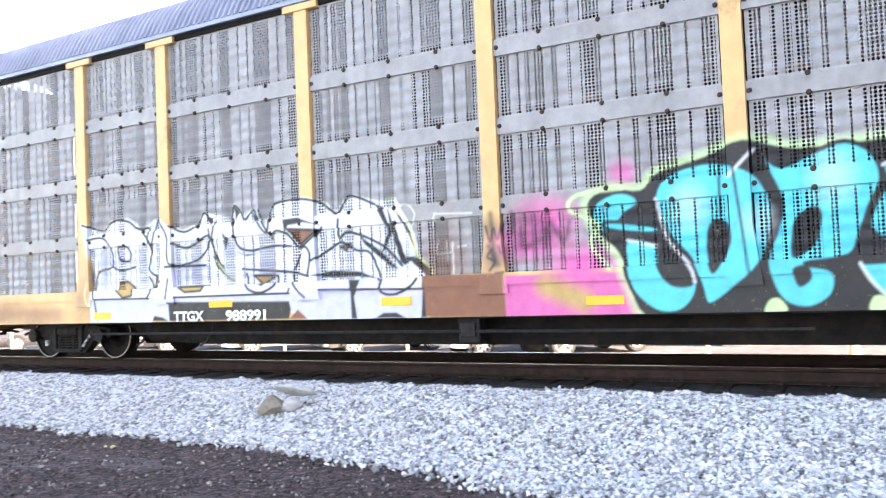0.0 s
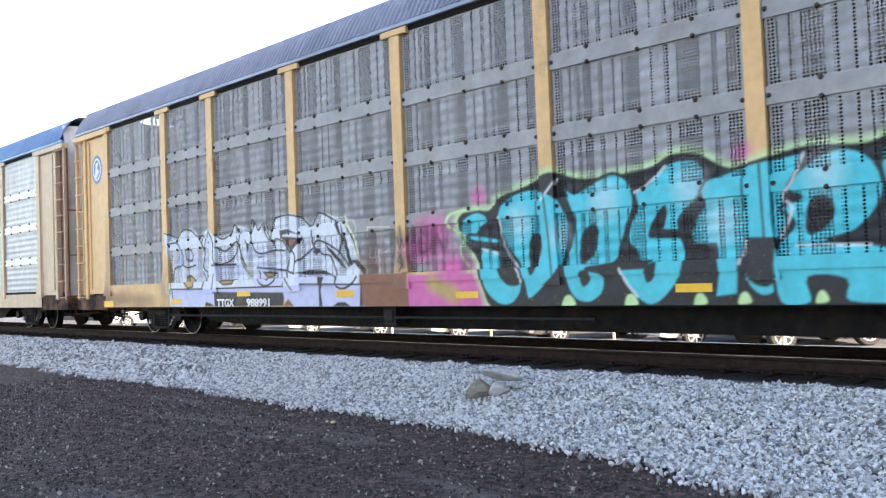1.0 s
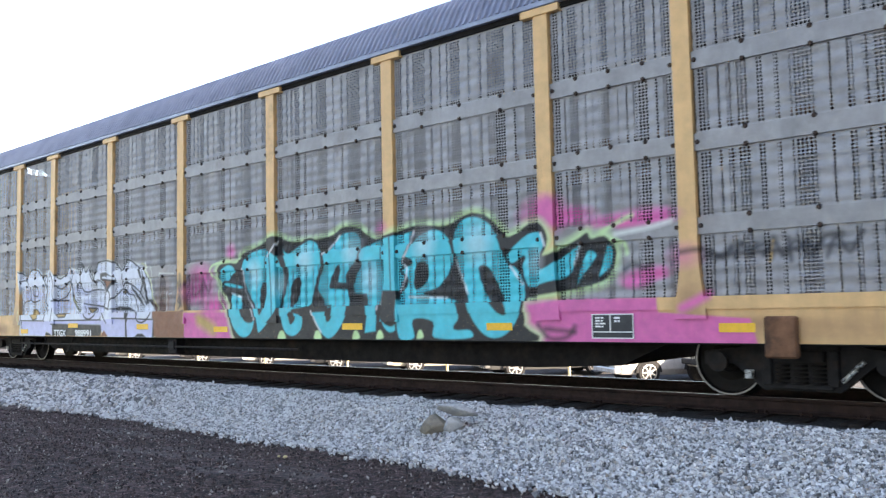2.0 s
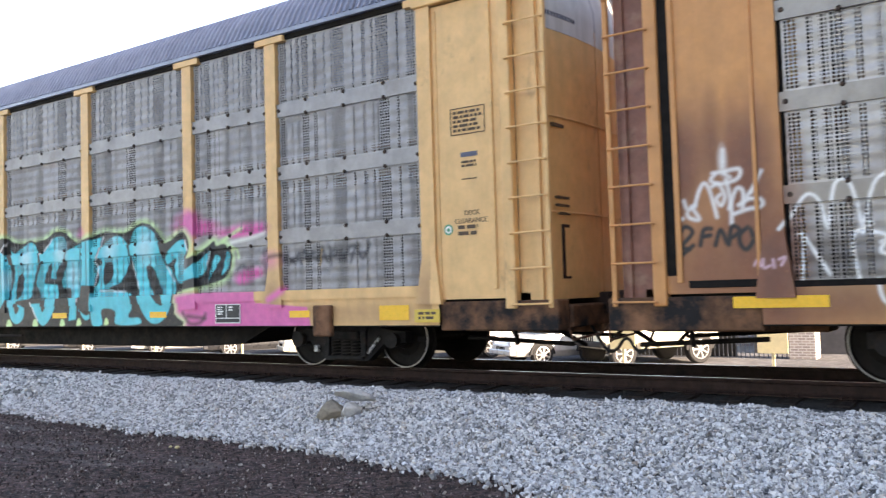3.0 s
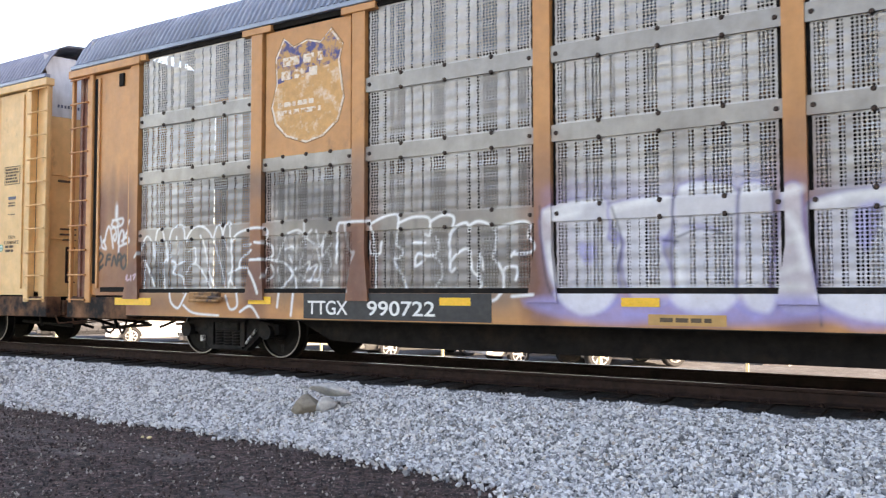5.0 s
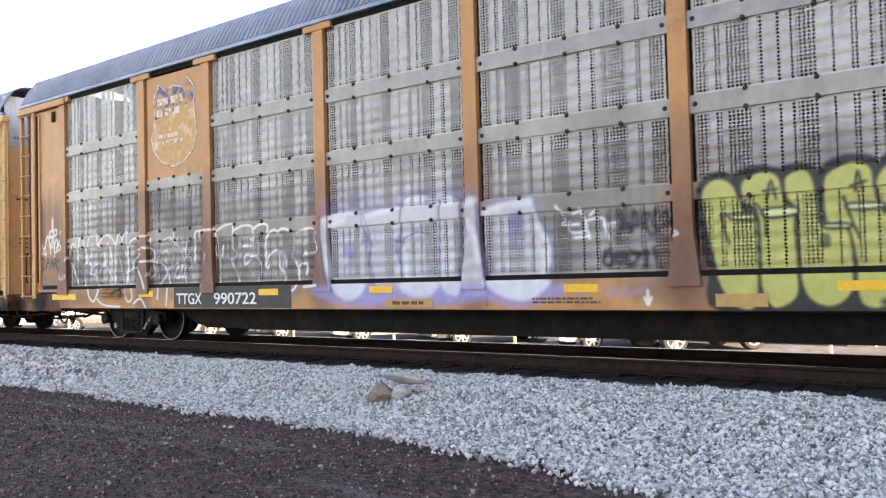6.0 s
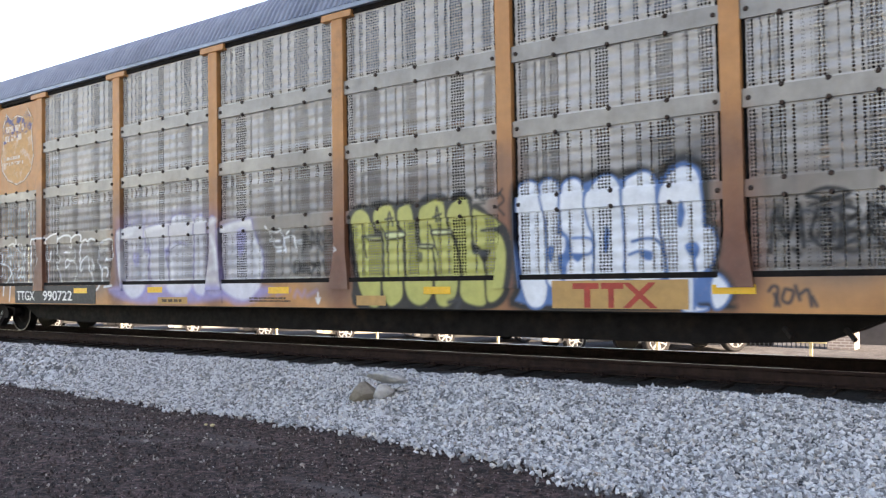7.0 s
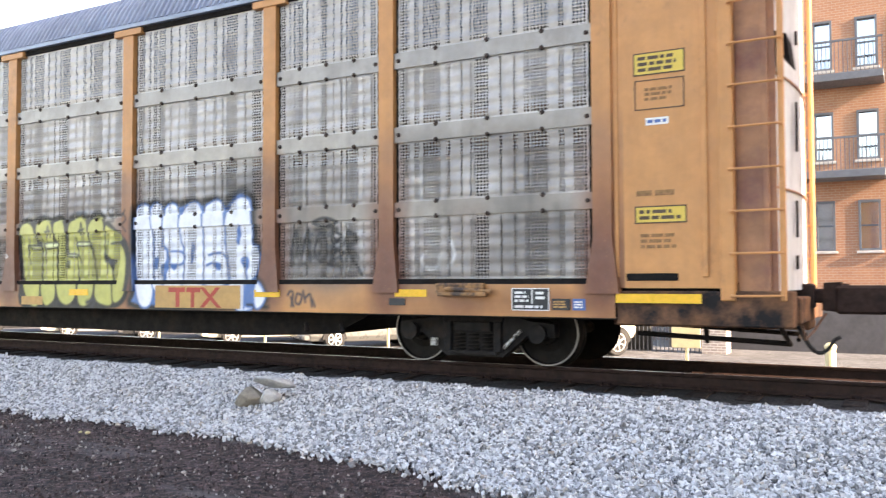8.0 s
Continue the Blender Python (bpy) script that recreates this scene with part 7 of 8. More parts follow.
def marks_a(car):
    for x, z, w, h in ((-8.78, 1.23, 0.41, 0.11), (-6.19, 1.37, 0.46, 0.10), (-3.12, 1.33, 0.45, 0.11), (-0.34, 1.28, 0.44, 0.10),
                       (3.20, 1.32, 0.46, 0.10), (6.10, 1.31, 0.43, 0.10), (9.35, 1.29, 0.40, 0.10), (11.04, 1.24, 0.50, 0.20), (-12.1, 1.17, 0.5, 0.15)):
        decal(car, x, x + w, z, z + h, M_REFLECT, "reflector", "yellow reflective strip")
    lettering(car, "TTGX", -6.93, 1.18, 0.20, M_WHITE, "reporting_mark", "white stencilled reporting mark", stretch=1.15, bold=0.008)
    lettering(car, "988991", -5.86, 1.18, 0.20, M_WHITE, "reporting_mark", "white stencilled car number", stretch=1.35, bold=0.008)
    decal(car, 11.66, 12.06, 1.21, 1.38, M_YELLOWLABEL, "warning_plate", "yellow warning plate", y=-1.572)
    bars(car, 11.72, 12.02, 1.24, 1.36, 2, M_INK, y=-1.578, seed=3)
    decal(car, 7.74, 8.31, 1.21, 1.51, M_BLACKLABEL, "data_panel", "black data panel with white rules")
    outline_box(car, 7.74, 8.31, 1.21, 1.51, 0.014, M_WHITE, -1.538)
    decal(car, 7.99, 8.005, 1.29, 1.50, M_WHITE, "rule", y=-1.538, h=0.002)
    decal(car, 7.75, 8.30, 1.285, 1.297, M_WHITE, "rule", y=-1.538, h=0.002)
    bars(car, 7.79, 7.93, 1.34, 1.48, 4, M_WHITE, y=-1.539, seed=5)
    bars(car, 8.05, 8.15, 1.40, 1.48, 2, M_WHITE, y=-1.539, seed=6)
    outline_box(car, 12.26, 12.78, 3.61, 3.96, 0.012, M_INK)
    bars(car, 12.30, 12.74, 3.64, 3.93, 5, M_INK, y=-1.4945, seed=7)
    decal(car, 12.40, 12.65, 3.32, 3.38, M_DULLBLUE, "label", "small dull blue label", y=-1.4875)
    bars(car, 12.41, 12.64, 3.18, 3.28, 2, M_INK, y=-1.4945, seed=8)
    bars(car, 12.41, 12.66, 3.02, 3.05, 1, M_INK, y=-1.4945, seed=9)
    lettering(car, "DECK", 12.43, 2.57, 0.088, M_INK, y=-1.49)
    lettering(car, "CLEARANCE", 12.28, 2.47, 0.088, M_INK, y=-1.49)
    bars(car, 12.33, 12.68, 2.30, 2.46, 2, M_INK, y=-1.4945, seed=10)
    disc(car, 12.18, 2.40, 0.070, M_GREEN, -1.4885, "emblem", "round green and white emblem")
    disc(car, 12.18, 2.40, 0.048, M_WHITE, -1.4895, "emblem")
    disc(car, 12.18, 2.395, 0.026, M_GREEN, -1.4905, "emblem")
    disc(car, -12.45, 4.58, 0.36, M_BLUE, -1.4885, "emblem", "round blue railroad emblem", 0.80)
    disc(car, -12.45, 4.58, 0.28, M_WHITE, -1.4900, "emblem", "", 0.80)
    disc(car, -12.45, 4.58, 0.23, M_BLUE, -1.4915, "emblem", "", 0.80)
    panel_shape(car, [(-12.58, 4.40), (-12.50, 4.72), (-12.36, 4.76), (-12.42, 4.60), (-12.30, 4.52), (-12.45, 4.38)], M_WHITE, -1.4930, "emblem")
    bm = bmesh.new()
    box(bm, 9.86, 10.20, -1.60, -1.50, 1.02, 1.46, 0.02)
    part("brake_bracket", bm, M_DARKEND, car)
    bm = bmesh.new()
    box(bm, -2.05, -1.75, -1.45, -1.25, 0.84, 1.16, 0.015)
    box(bm, -2.0, -1.8, -1.48, -1.44, 0.92, 1.10, 0.01)
    part("junction_box", bm, M_TRUCK, car)
    for x in (-7.6, -6.2):
        bm = bmesh.new()
        tube(bm, [(x, -1.4, 1.16), (x - 0.18, -1.42, 0.86), (x - 0.32, -1.42, 0.80)], 0.016)
        part("brake_rod", bm, M_TRUCK, car)
    bm = bmesh.new()
    rod(bm, (-9.0, -1.44, 0.985), (2.0, -1.44, 0.985), 0.022, 7)
    part("train_line_pipe", bm, M_TRUCK, car)


SHIELD = [(-8.70, 5.01), (-8.55, 5.29), (-8.37, 5.14), (-8.13, 5.21), (-7.90, 5.14), (-7.72, 5.30), (-7.52, 5.04), (-7.58, 4.83), (-7.50, 4.30),
          (-7.60, 4.02), (-7.85, 3.85), (-8.15, 3.79), (-8.50, 3.90), (-8.70, 4.08), (-8.77, 4.31), (-8.68, 4.62)]
SHIELD = [(-8.75 + (x + 8.77) * 1.09, z if z > 4.5 else 4.5 - (4.5 - z) * 1.12) for x, z in SHIELD]


def marks_b(car):
    for x, z, w, h in ((-12.31, 1.34, 0.93, 0.12), (-9.16, 1.38, 0.46, 0.11), (-5.76, 1.39, 0.46, 0.10), (-3.34, 1.40, 0.44, 0.10),
                       (-0.15, 1.38, 0.46, 0.10), (2.93, 1.37, 0.45, 0.10), (6.85, 1.37, 0.46, 0.10), (9.17, 1.39, 0.46, 0.09), (12.03, 1.34, 0.92, 0.10)):
        decal(car, x, x + w, z, z + h, M_REFLECT, "reflector", "yellow reflective strip")
    decal(car, -8.06, -5.00, 1.185, 1.543, M_BLACKLABEL, "stencil_panel", "black panel under the car number", y=-1.529)
    lettering(car, "TTGX", -7.98, 1.25, 0.27, M_WHITE, "reporting_mark", "white reporting mark", y=-1.535, stretch=1.0, bold=0.003)
    lettering(car, "990722", -6.93, 1.25, 0.27, M_WHITE, "reporting_mark", "white car number", y=-1.535, stretch=1.37, bold=0.003)
    decal(car, -3.03, -2.19, 1.20, 1.32, M_OCHRE, "stencil_plate", "ochre stencil plate")
    bars(car, -2.9, -2.3, 1.22, 1.30, 1, M_INK, y=-1.539, seed=21)
    decal(car, 1.71, 2.26, 1.21, 1.35, M_OCHRE, "paint_patch", "ochre paint patch")
    bars(car, -0.6, 0.5, 1.24, 1.33, 2, M_INK, y=-1.531, seed=22)
    decal(car, 4.90, 6.59, 1.20, 1.53, M_OCHRE, "logo_plate", "ochre plate with a faded red logo")
    for x0, x1, z0, z1 in ((5.18, 5.52, 1.43, 1.50), (5.33, 5.41, 1.21, 1.43), (5.55, 5.83, 1.43, 1.50), (5.64, 5.71, 1.21, 1.43)):
        decal(car, x0, x1, z0, z1, M_RED, "logo_bar", y=-1.5385, h=0.002)
    for a, b in (((5.86, 1.50), (6.20, 1.21)), ((5.86, 1.21), (6.18, 1.50))):
        panel_shape(car, [(a[0] - 0.04, a[1]), (a[0] + 0.05, a[1]), (b[0] + 0.04, b[1]), (b[0] - 0.05, b[1])], M_RED, -1.5405 if a[1] > 1.4 else -1.5420, "logo_bar")
    decal(car, 9.08, 9.32, 1.28, 1.37, M_BLACKLABEL, "label", "small black label")
    decal(car, 10.78, 11.25, 1.24, 1.50, M_BLACKLABEL, "data_panel", "black data panel with white rules")
    outline_box(car, 10.78, 11.25, 1.24, 1.50, 0.011, M_WHITE, -1.538)
    decal(car, 11.03, 11.045, 1.32, 1.49, M_WHITE, "rule", y=-1.538, h=0.002)
    bars(car, 10.82, 11.0, 1.33, 1.47, 3, M_WHITE, y=-1.539, seed=23)
    bars(car, 11.08, 11.2, 1.36, 1.47, 2, M_WHITE, y=-1.539, seed=24)
    bars(car, 10.82, 11.2, 1.26, 1.31, 1, M_WHITE, y=-1.539, seed=25)
    decal(car, 11.28, 11.50, 1.25, 1.38, M_BLACKLABEL, "data_panel", "black data panel")
    bars(car, 11.30, 11.48, 1.27, 1.36, 3, M_OCHRE, y=-1.539, seed=26)
    decal(car, 11.53, 11.68, 1.25, 1.38, M_BLUE, "label", "small blue label")
    bars(car, 11.55, 11.66, 1.27, 1.36, 3, M_WHITE, y=-1.539, seed=27)
    for z0, z1, rows, mat in ((3.82, 4.07, 3, M_YELLOWLABEL), (2.20, 2.39, 2, M_YELLOWLABEL)):
        decal(car, 12.24, 12.80, z0, z1, mat, "warning_plate", "yellow warning plate", y=-1.4875)
        outline_box(car, 12.24, 12.80, z0, z1, 0.014, M_INK, -1.492)
        bars(car, 12.29, 12.75, z0 + 0.03, z1 - 0.03, rows, M_INK, y=-1.4925, seed=int(z0 * 10))
    outline_box(car, 12.25, 12.79, 3.44, 3.77, 0.012, M_INK, -1.490)
    bars(car, 12.36, 12.66, 3.53, 3.69, 3, M_STAINED, y=-1.491, seed=31)
    decal(car, 12.37, 12.62, 3.27, 3.35, M_WHITE, "label", "small white label", y=-1.4875)
    bars(car, 12.39, 12.60, 3.28, 3.34, 1, M_BLUE, y=-1.493, seed=32)
    bars(car, 12.26, 12.76, 2.48, 2.58, 1, M_STAINED, y=-1.491, seed=33)
    bars(car, 12.30, 12.72, 1.92, 2.10, 3, M_STAINED, y=-1.491, seed=34)
    # emblem: worn shield in navy over ochre
    panel_shape(car, [(-8.05 + (x + 8.05) * 1.025, 4.5 + (z - 4.5) * 1.02) for x, z in SHIELD], M_STAINED, -1.4945, "emblem_rim", "brown line round the shield")
    panel_shape(car, SHIELD, M_PALEFLAKE, -1.4955, "emblem_rim", "worn white shield outline")
    cx, cz = -8.06, 4.52
    inner = [(cx + (x - cx) * 0.955, cz + (z - cz) * 0.962) for x, z in SHIELD]
    panel_shape(car, inner, st_b["worn_plate"], -1.4970, "emblem_field", "faded ochre shield field")
    top = [(x, max(z, 4.62)) for x, z in inner if z > 4.5]
    panel_shape(car, [top[-1], *top[:-1]], M_SHIELDBLUE, -1.4985, "emblem_field", "flaking navy upper shield")
    for x0, x1, z0, z1 in ((-8.52, -7.72, 4.86, 5.00), (-8.55, -7.66, 4.66, 4.80)):
        bars(car, x0, x1, z0 - 0.04, z1 + 0.04, 1, M_PALEFLAKE, y=-1.5005, seed=int(abs(z0) * 100))
    bars(car, -8.62, -7.7, 4.12, 4.36, 2, M_PALEFLAKE, y=-1.499, seed=52)
    for cx0 in (-10.05, 10.14):
        bm = bmesh.new()
        box(bm, cx0 - 0.36, cx0 + 0.30, -1.60, -1.50, 1.42, 1.56, 0.02)
        box(bm, cx0 - 0.30, cx0 + 0.36, -1.66, -1.58, 1.40, 1.45, 0.012)
        rod(bm, (cx0 - 0.2, -1.62, 1.49), (cx0 + 0.42, -1.62, 1.46), 0.025, 8)
        part("hand_brake_bracket", bm, M_GRIMED, car)
    for x in (7.5, 8.1):
        bm = bmesh.new()
        rod(bm, (x, -1.2, 1.0), (x + 0.1, -1.3, 0.9), 0.03, 7)
        part("brake_rod", bm, M_TRUCK, car)
    bm = bmesh.new()
    box(bm, -12.32, -12.20, -1.52, -1.485, 5.08, 5.30, 0.006)
    part("door_latch", bm, M_BLACK, car)
    bm = bmesh.new()
    box(bm, -12.78, -12.05, -1.50, -1.483, 1.56, 1.64, 0.006)
    part("step_slot", bm, M_BLACK, car)
    bm = bmesh.new()
    box(bm, 12.14, 12.70, -1.50, -1.483, 1.58, 1.66, 0.006)
    part("step_slot", bm, M_BLACK, car)


M_OCHRE = surface("ochre_stencil_paint", (0.52, 0.29, 0.10), 0.55, 0.0, 8, 0.12, (0.4, 0.2, 0.07), 3, (0.6, 0.85), bump=0.05)
M_GRIMED = surface("grimed_ochre_steel", (0.34, 0.17, 0.07), 0.75, 0.0, 8, 0.3, (0.06, 0.04, 0.035), 5, (0.45, 0.6), bump=0.3)
M_STAINED = surface("faded_stencil_ink", (0.30, 0.15, 0.06), 0.7, 0.0, 25, 0.3, bump=0.0)
M_SHIELDBLUE = surface("flaking_navy_paint", (0.07, 0.07, 0.20), 0.6, 0.0, 14, 0.3, (0.58, 0.30, 0.11), 6, (0.43, 0.53), bump=0.1)
M_PALEFLAKE = surface("flaking_white_paint", (0.78, 0.66, 0.54), 0.6, 0.0, 14, 0.2, (0.55, 0.27, 0.09), 9, (0.5, 0.6), bump=0.1)
st_b["worn_plate"] = surface("worn_ochre_field", (0.64, 0.33, 0.12), 0.6, 0.0, 10, 0.15, (0.80, 0.64, 0.48), 4, (0.52, 0.66), bump=0.1)


def end_marks():
    """Writing too small to read on one end door, latches and slots on the other."""
    bm = bmesh.new()
    for k in range(11):
        y = -1.22 + k * 0.062
        x = 13.50 + 0.16 * (1 - (y / 1.40) ** 2)
        box(bm, x, x + 0.012, y - 0.016, y + 0.016, 5.03, 5.085)
    part("lettering", bm, M_DULLBLUE, car_a)
    bm = bmesh.new()
    prism(bm, [(13.68, 4.15), (13.80, 4.10), (13.84, 3.80), (13.74, 3.92)], -1.40, -0.95)
    part("door_latch", bm, M_BLACK, car_b)
    for y, z0, z1 in ((-0.55, 3.0, 3.55), (-0.6, 2.05, 2.45), (-0.5, 4.2, 4.35), (-0.62, 1.7, 1.85)):
        bm = bmesh.new()
        x = 13.65 + 0.16 * (1 - (y / 1.40) ** 2)
        box(bm, x - 0.005, x + 0.02, y - 0.03, y + 0.03, z0, z1, 0.004)
        part("door_slot", bm, M_BLACK, car_b)
    # the other car's end door: a cross seam, small stencils and a recessed step
    for y0, y1, z0, z1 in ((-1.2, -0.75, 3.62, 3.66), (-1.15, -0.8, 2.72, 2.75), (-1.15, -0.8, 2.62, 2.65), (-1.1, -0.85, 2.52, 2.55)):
        bm = bmesh.new()
        x = 13.50 + 0.16 * (1 - (y0 / 1.40) ** 2)
        prism_y = [(x - 0.02, z0), (x + 0.05, z0), (x + 0.05, z1), (x - 0.02, z1)]
        prism(bm, prism_y, y0, y1)
        part("lettering", bm, M_INK, car_a)
    bm = bmesh.new()
    box(bm, 13.56, 13.60, -1.04, -0.60, 1.72, 1.75)
    box(bm, 13.56, 13.60, -1.04, -1.00, 1.75, 2.36)
    box(bm, 13.56, 13.60, -1.04, -0.60, 2.36, 2.40)
    part("hatch_frame", bm, M_DARKRUST, car_a)


end_marks()
marks_a(car_a)
marks_b(car_b)


# ---- ground, ballast and track ----
def smooth(a, b, x):
    k = np.clip((x - a) / (b - a), 0, 1)
    return k * k * (3 - 2 * k)


def edge_y(X):
    """Where the dirt ends and the ballast begins."""
    return 6.78 - 0.95 * smooth(-9.0, -0.5, X) + 0.10 * np.sin(X * 0.9) + 0.05 * np.sin(X * 3.1 + 1)


def lump(X, Y, f, seed):
    rng = np.random.RandomState(seed)
    out = 0
    for k in range(6):
        a = rng.uniform(0, math.pi * 2)
        out = out + np.sin((X * math.cos(a) + Y * math.sin(a)) * f * rng.uniform(0.7, 1.6) + rng.uniform(0, 6)) / 6
    return out


def bed_height(X, Y):
    e = edge_y(X)
    up = 0.335 * smooth(0.0, 1.0, (Y - e) / (8.55 - e) * 0.97 + 0.02)
    return up + 0.018 * lump(X, Y, 4.0, 3) * np.clip((Y - e) * 3, 0, 1)


def build_ground():
    xs = np.concatenate([[-900, -300, -120, -60], np.arange(-40, 12, 0.5), [20, 60, 120, 300, 900]])
    ys = np.concatenate([[-900, -200, -60, -20], np.arange(-6, 6.8, 0.4), [8.0, 12.6, 13.5, 14.6, 16, 40, 120, 300, 900]])
    X, Y = np.meshgrid(xs, ys)
    Z = -0.02 + 0.02 * lump(X, Y, 1.3, 9) * (Y < 6)
    Z = np.where(Y > 14, -0.66, Z)
    ob = new("ground", grid_mesh("ground", X, Y, Z, M_DIRT, smooth=True))
    tagged(ob, "dark cinder dirt with pale specks beside the tracks", "ground", kind="structure")
    xs, ys = np.arange(-30, 6.01, 0.06), np.arange(5.2, 9.01, 0.06)
    X, Y = np.meshgrid(xs, ys)
    Z = bed_height(X, Y) + 0.012 * lump(X, Y, 22, 5)
    Z = np.where(Y < edge_y(X) + 0.02, -0.12, Z)
    bed = new("ballast_bed", grid_mesh("ballast_bed", X, Y, Z, M_BALLAST, smooth=True))
    tagged(bed, "grey crushed limestone ballast shoulder along the track", "ballast", kind="structure")
    # the far stretch of the bed, and its top under the rails
    bm = bmesh.new()
    for a, b in ((-400, -30), (6, 300)):
        prof = [(6.7, -0.1), (6.9, 0.03), (8.5, 0.33), (9.0, 0.335)]
        for (y0, z0), (y1, z1) in zip(prof, prof[1:]):
            bm.faces.new([bm.verts.new(p) for p in ((a, y0, z0), (b, y0, z0), (b, y1, z1), (a, y1, z1))])
    far = new("ballast_bed", mesh_of("ballast_far", bm, M_BALLAST))
    tagged(far, "grey crushed limestone ballast shoulder farther along", "ballast", kind="structure")
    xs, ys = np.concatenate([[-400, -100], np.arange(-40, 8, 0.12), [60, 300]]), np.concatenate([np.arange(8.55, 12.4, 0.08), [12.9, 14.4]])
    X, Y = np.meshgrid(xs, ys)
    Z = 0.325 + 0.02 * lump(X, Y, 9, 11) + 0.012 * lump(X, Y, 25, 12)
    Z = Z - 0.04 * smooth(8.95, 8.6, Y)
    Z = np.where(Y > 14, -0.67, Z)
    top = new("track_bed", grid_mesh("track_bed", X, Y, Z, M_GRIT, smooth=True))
    tagged(top, "near-black grit between and beside the ties", "track bed", kind="structure")
    bm = bmesh.new()
    box(bm, -300, 300, 15.2, 31.0, -0.90, -0.64)
    street = new("road", mesh_of("road", bm, M_ASPHALT))
    tagged(street, "sunlit pale asphalt street behind the train", "road", kind="structure")


build_ground()


def build_behind():
    """An unseen gravel lot that bounces light, and an unseen building that blocks the sun."""
    # Lot out of view, made pale to bounce fill light onto the train.
    bm = bmesh.new()
    box(bm, -120, 13.9, -60, -1.2, -0.10, 0.012)
    lot = new("gravel_lot", mesh_of("gravel_lot", bm, M_BOUNCELOT))
    tagged(lot, "unseen pale gravel lot, added to bounce light at the train", "gravel lot", kind="structure")
    # Added block out of view; it keeps sun off train and ballast.
    bm = bmesh.new()
    box(bm, 14, 26, -50, 8.5, 0.0, 32.0, 0.05)
    wall = new("wall_behind", mesh_of("wall_behind", bm, M_SUNBLOCK))
    tagged(wall, "unseen tall stucco block, added to keep the sun off the train", "building", kind="structure")


build_behind()


def scatter(name, label, count, place, size, mat, seed, category="stones"):
    """Loose stones as one object: dented eight-cornered lumps."""
    rng = np.random.RandomState(seed)
    corners = np.array([[x, y, z] for x in (-1, 1) for y in (-1, 1) for z in (-1, 1)], float)
    P = place(rng, count)
    n = len(P)
    s = size[0] + (size[1] - size[0]) * rng.rand(n, 1) ** 2
    V = corners[None] * (0.55 + 0.45 * rng.rand(n, 8, 1)) + 0.25 * rng.randn(n, 8, 3)
    V = V * (np.array([1.0, 0.8, 0.62]) * (0.75 + 0.5 * rng.rand(n, 1, 3)))
    q = rng.randn(n, 4)
    q /= np.linalg.norm(q, axis=1, keepdims=True)
    w, x, y, z = q.T
    R = np.stack([1 - 2 * (y * y + z * z), 2 * (x * y - z * w), 2 * (x * z + y * w), 2 * (x * y + z * w), 1 - 2 * (x * x + z * z),
                  2 * (y * z - x * w), 2 * (x * z - y * w), 2 * (y * z + x * w), 1 - 2 * (x * x + y * y)], -1).reshape(n, 3, 3)
    V = np.einsum("nij,nkj->nki", R, V) * s[:, :, None] * 0.5 + P[:, None, :]
    F = np.array([[0, 1, 3, 2], [4, 6, 7, 5], [0, 4, 5, 1], [2, 3, 7, 6], [0, 2, 6, 4], [1, 5, 7, 3]])
    faces = (np.arange(n)[:, None, None] * 8 + F[None]).reshape(-1, 4)
    me = bpy.data.meshes.new(name)
    me.vertices.add(n * 8)
    me.vertices.foreach_set("co", V.astype(np.float32).ravel())
    me.loops.add(faces.size)
    me.loops.foreach_set("vertex_index", faces.astype(np.int32).ravel())
    me.polygons.add(len(faces))
    me.polygons.foreach_set("loop_start", np.arange(0, faces.size, 4, dtype=np.int32))
    me.polygons.foreach_set("use_smooth", np.zeros(len(faces), dtype=bool))
    me.update()
    me.materials.append(mat)
    return tagged(new(name, me), label, category, kind="stuff")


def on_shoulder(xa, xb, over=0.0):
    def place(rng, n):
        X = xa + (xb - xa) * rng.rand(n)
        Y = 5.6 + (8.95 - 5.6) * rng.rand(n)
        e = edge_y(X) - over * rng.rand(n) ** 3
        keep = (Y > e) & (Y < 8.78 + 0.10 * np.sin(X * 5.0) + 0.08 * np.sin(X * 13.0))
        X, Y = X[keep], Y[keep]
        return np.stack([X, Y, np.maximum(bed_height(X, Y), 0.0) + 0.012], -1)
    return place


scatter("ballast_stones", "loose angular grey limestone ballast", 88000, on_shoulder(-13, 2.5, 0.35), (0.026, 0.058), M_STONE, 4)
scatter("ballast_stones", "loose angular grey limestone ballast farther along", 20000, on_shoulder(-32, -13, 0.3), (0.05, 0.09), M_STONE, 5)


def on_dirt(rng, n):
    X = -16 + 18 * rng.rand(n)
    Y = 2.0 + 4.9 * rng.rand(n)
    keep = Y < edge_y(X)
    return np.stack([X[keep], Y[keep], np.full(keep.sum(), 0.0)], -1)


CINDER = Nodes("dark_cinder_pebbles")
CINDER.put(CINDER.b.inputs["Base Color"], CINDER.ramp(CINDER.n("NewGeometry").outputs["Random Per Island"],
           [(0.0, (0.020, 0.013, 0.013)), (0.5, (0.055, 0.035, 0.034)), (0.82, (0.10, 0.066, 0.063)), (0.95, (0.20, 0.155, 0.14)), (1.0, (0.38, 0.33, 0.29))]))
CINDER.b.inputs["Roughness"].default_value = 0.92
M_PEBBLE = CINDER.m
M_CHIP = surface("pale_stone_chips", (0.36, 0.32, 0.29), 0.85, 0.0, 9, 0.4, bump=0.0)
scatter("cinder_pebbles", "small dark cinders and clods on the dirt", 34000, on_dirt, (0.006, 0.026), M_PEBBLE, 6, "pebbles")
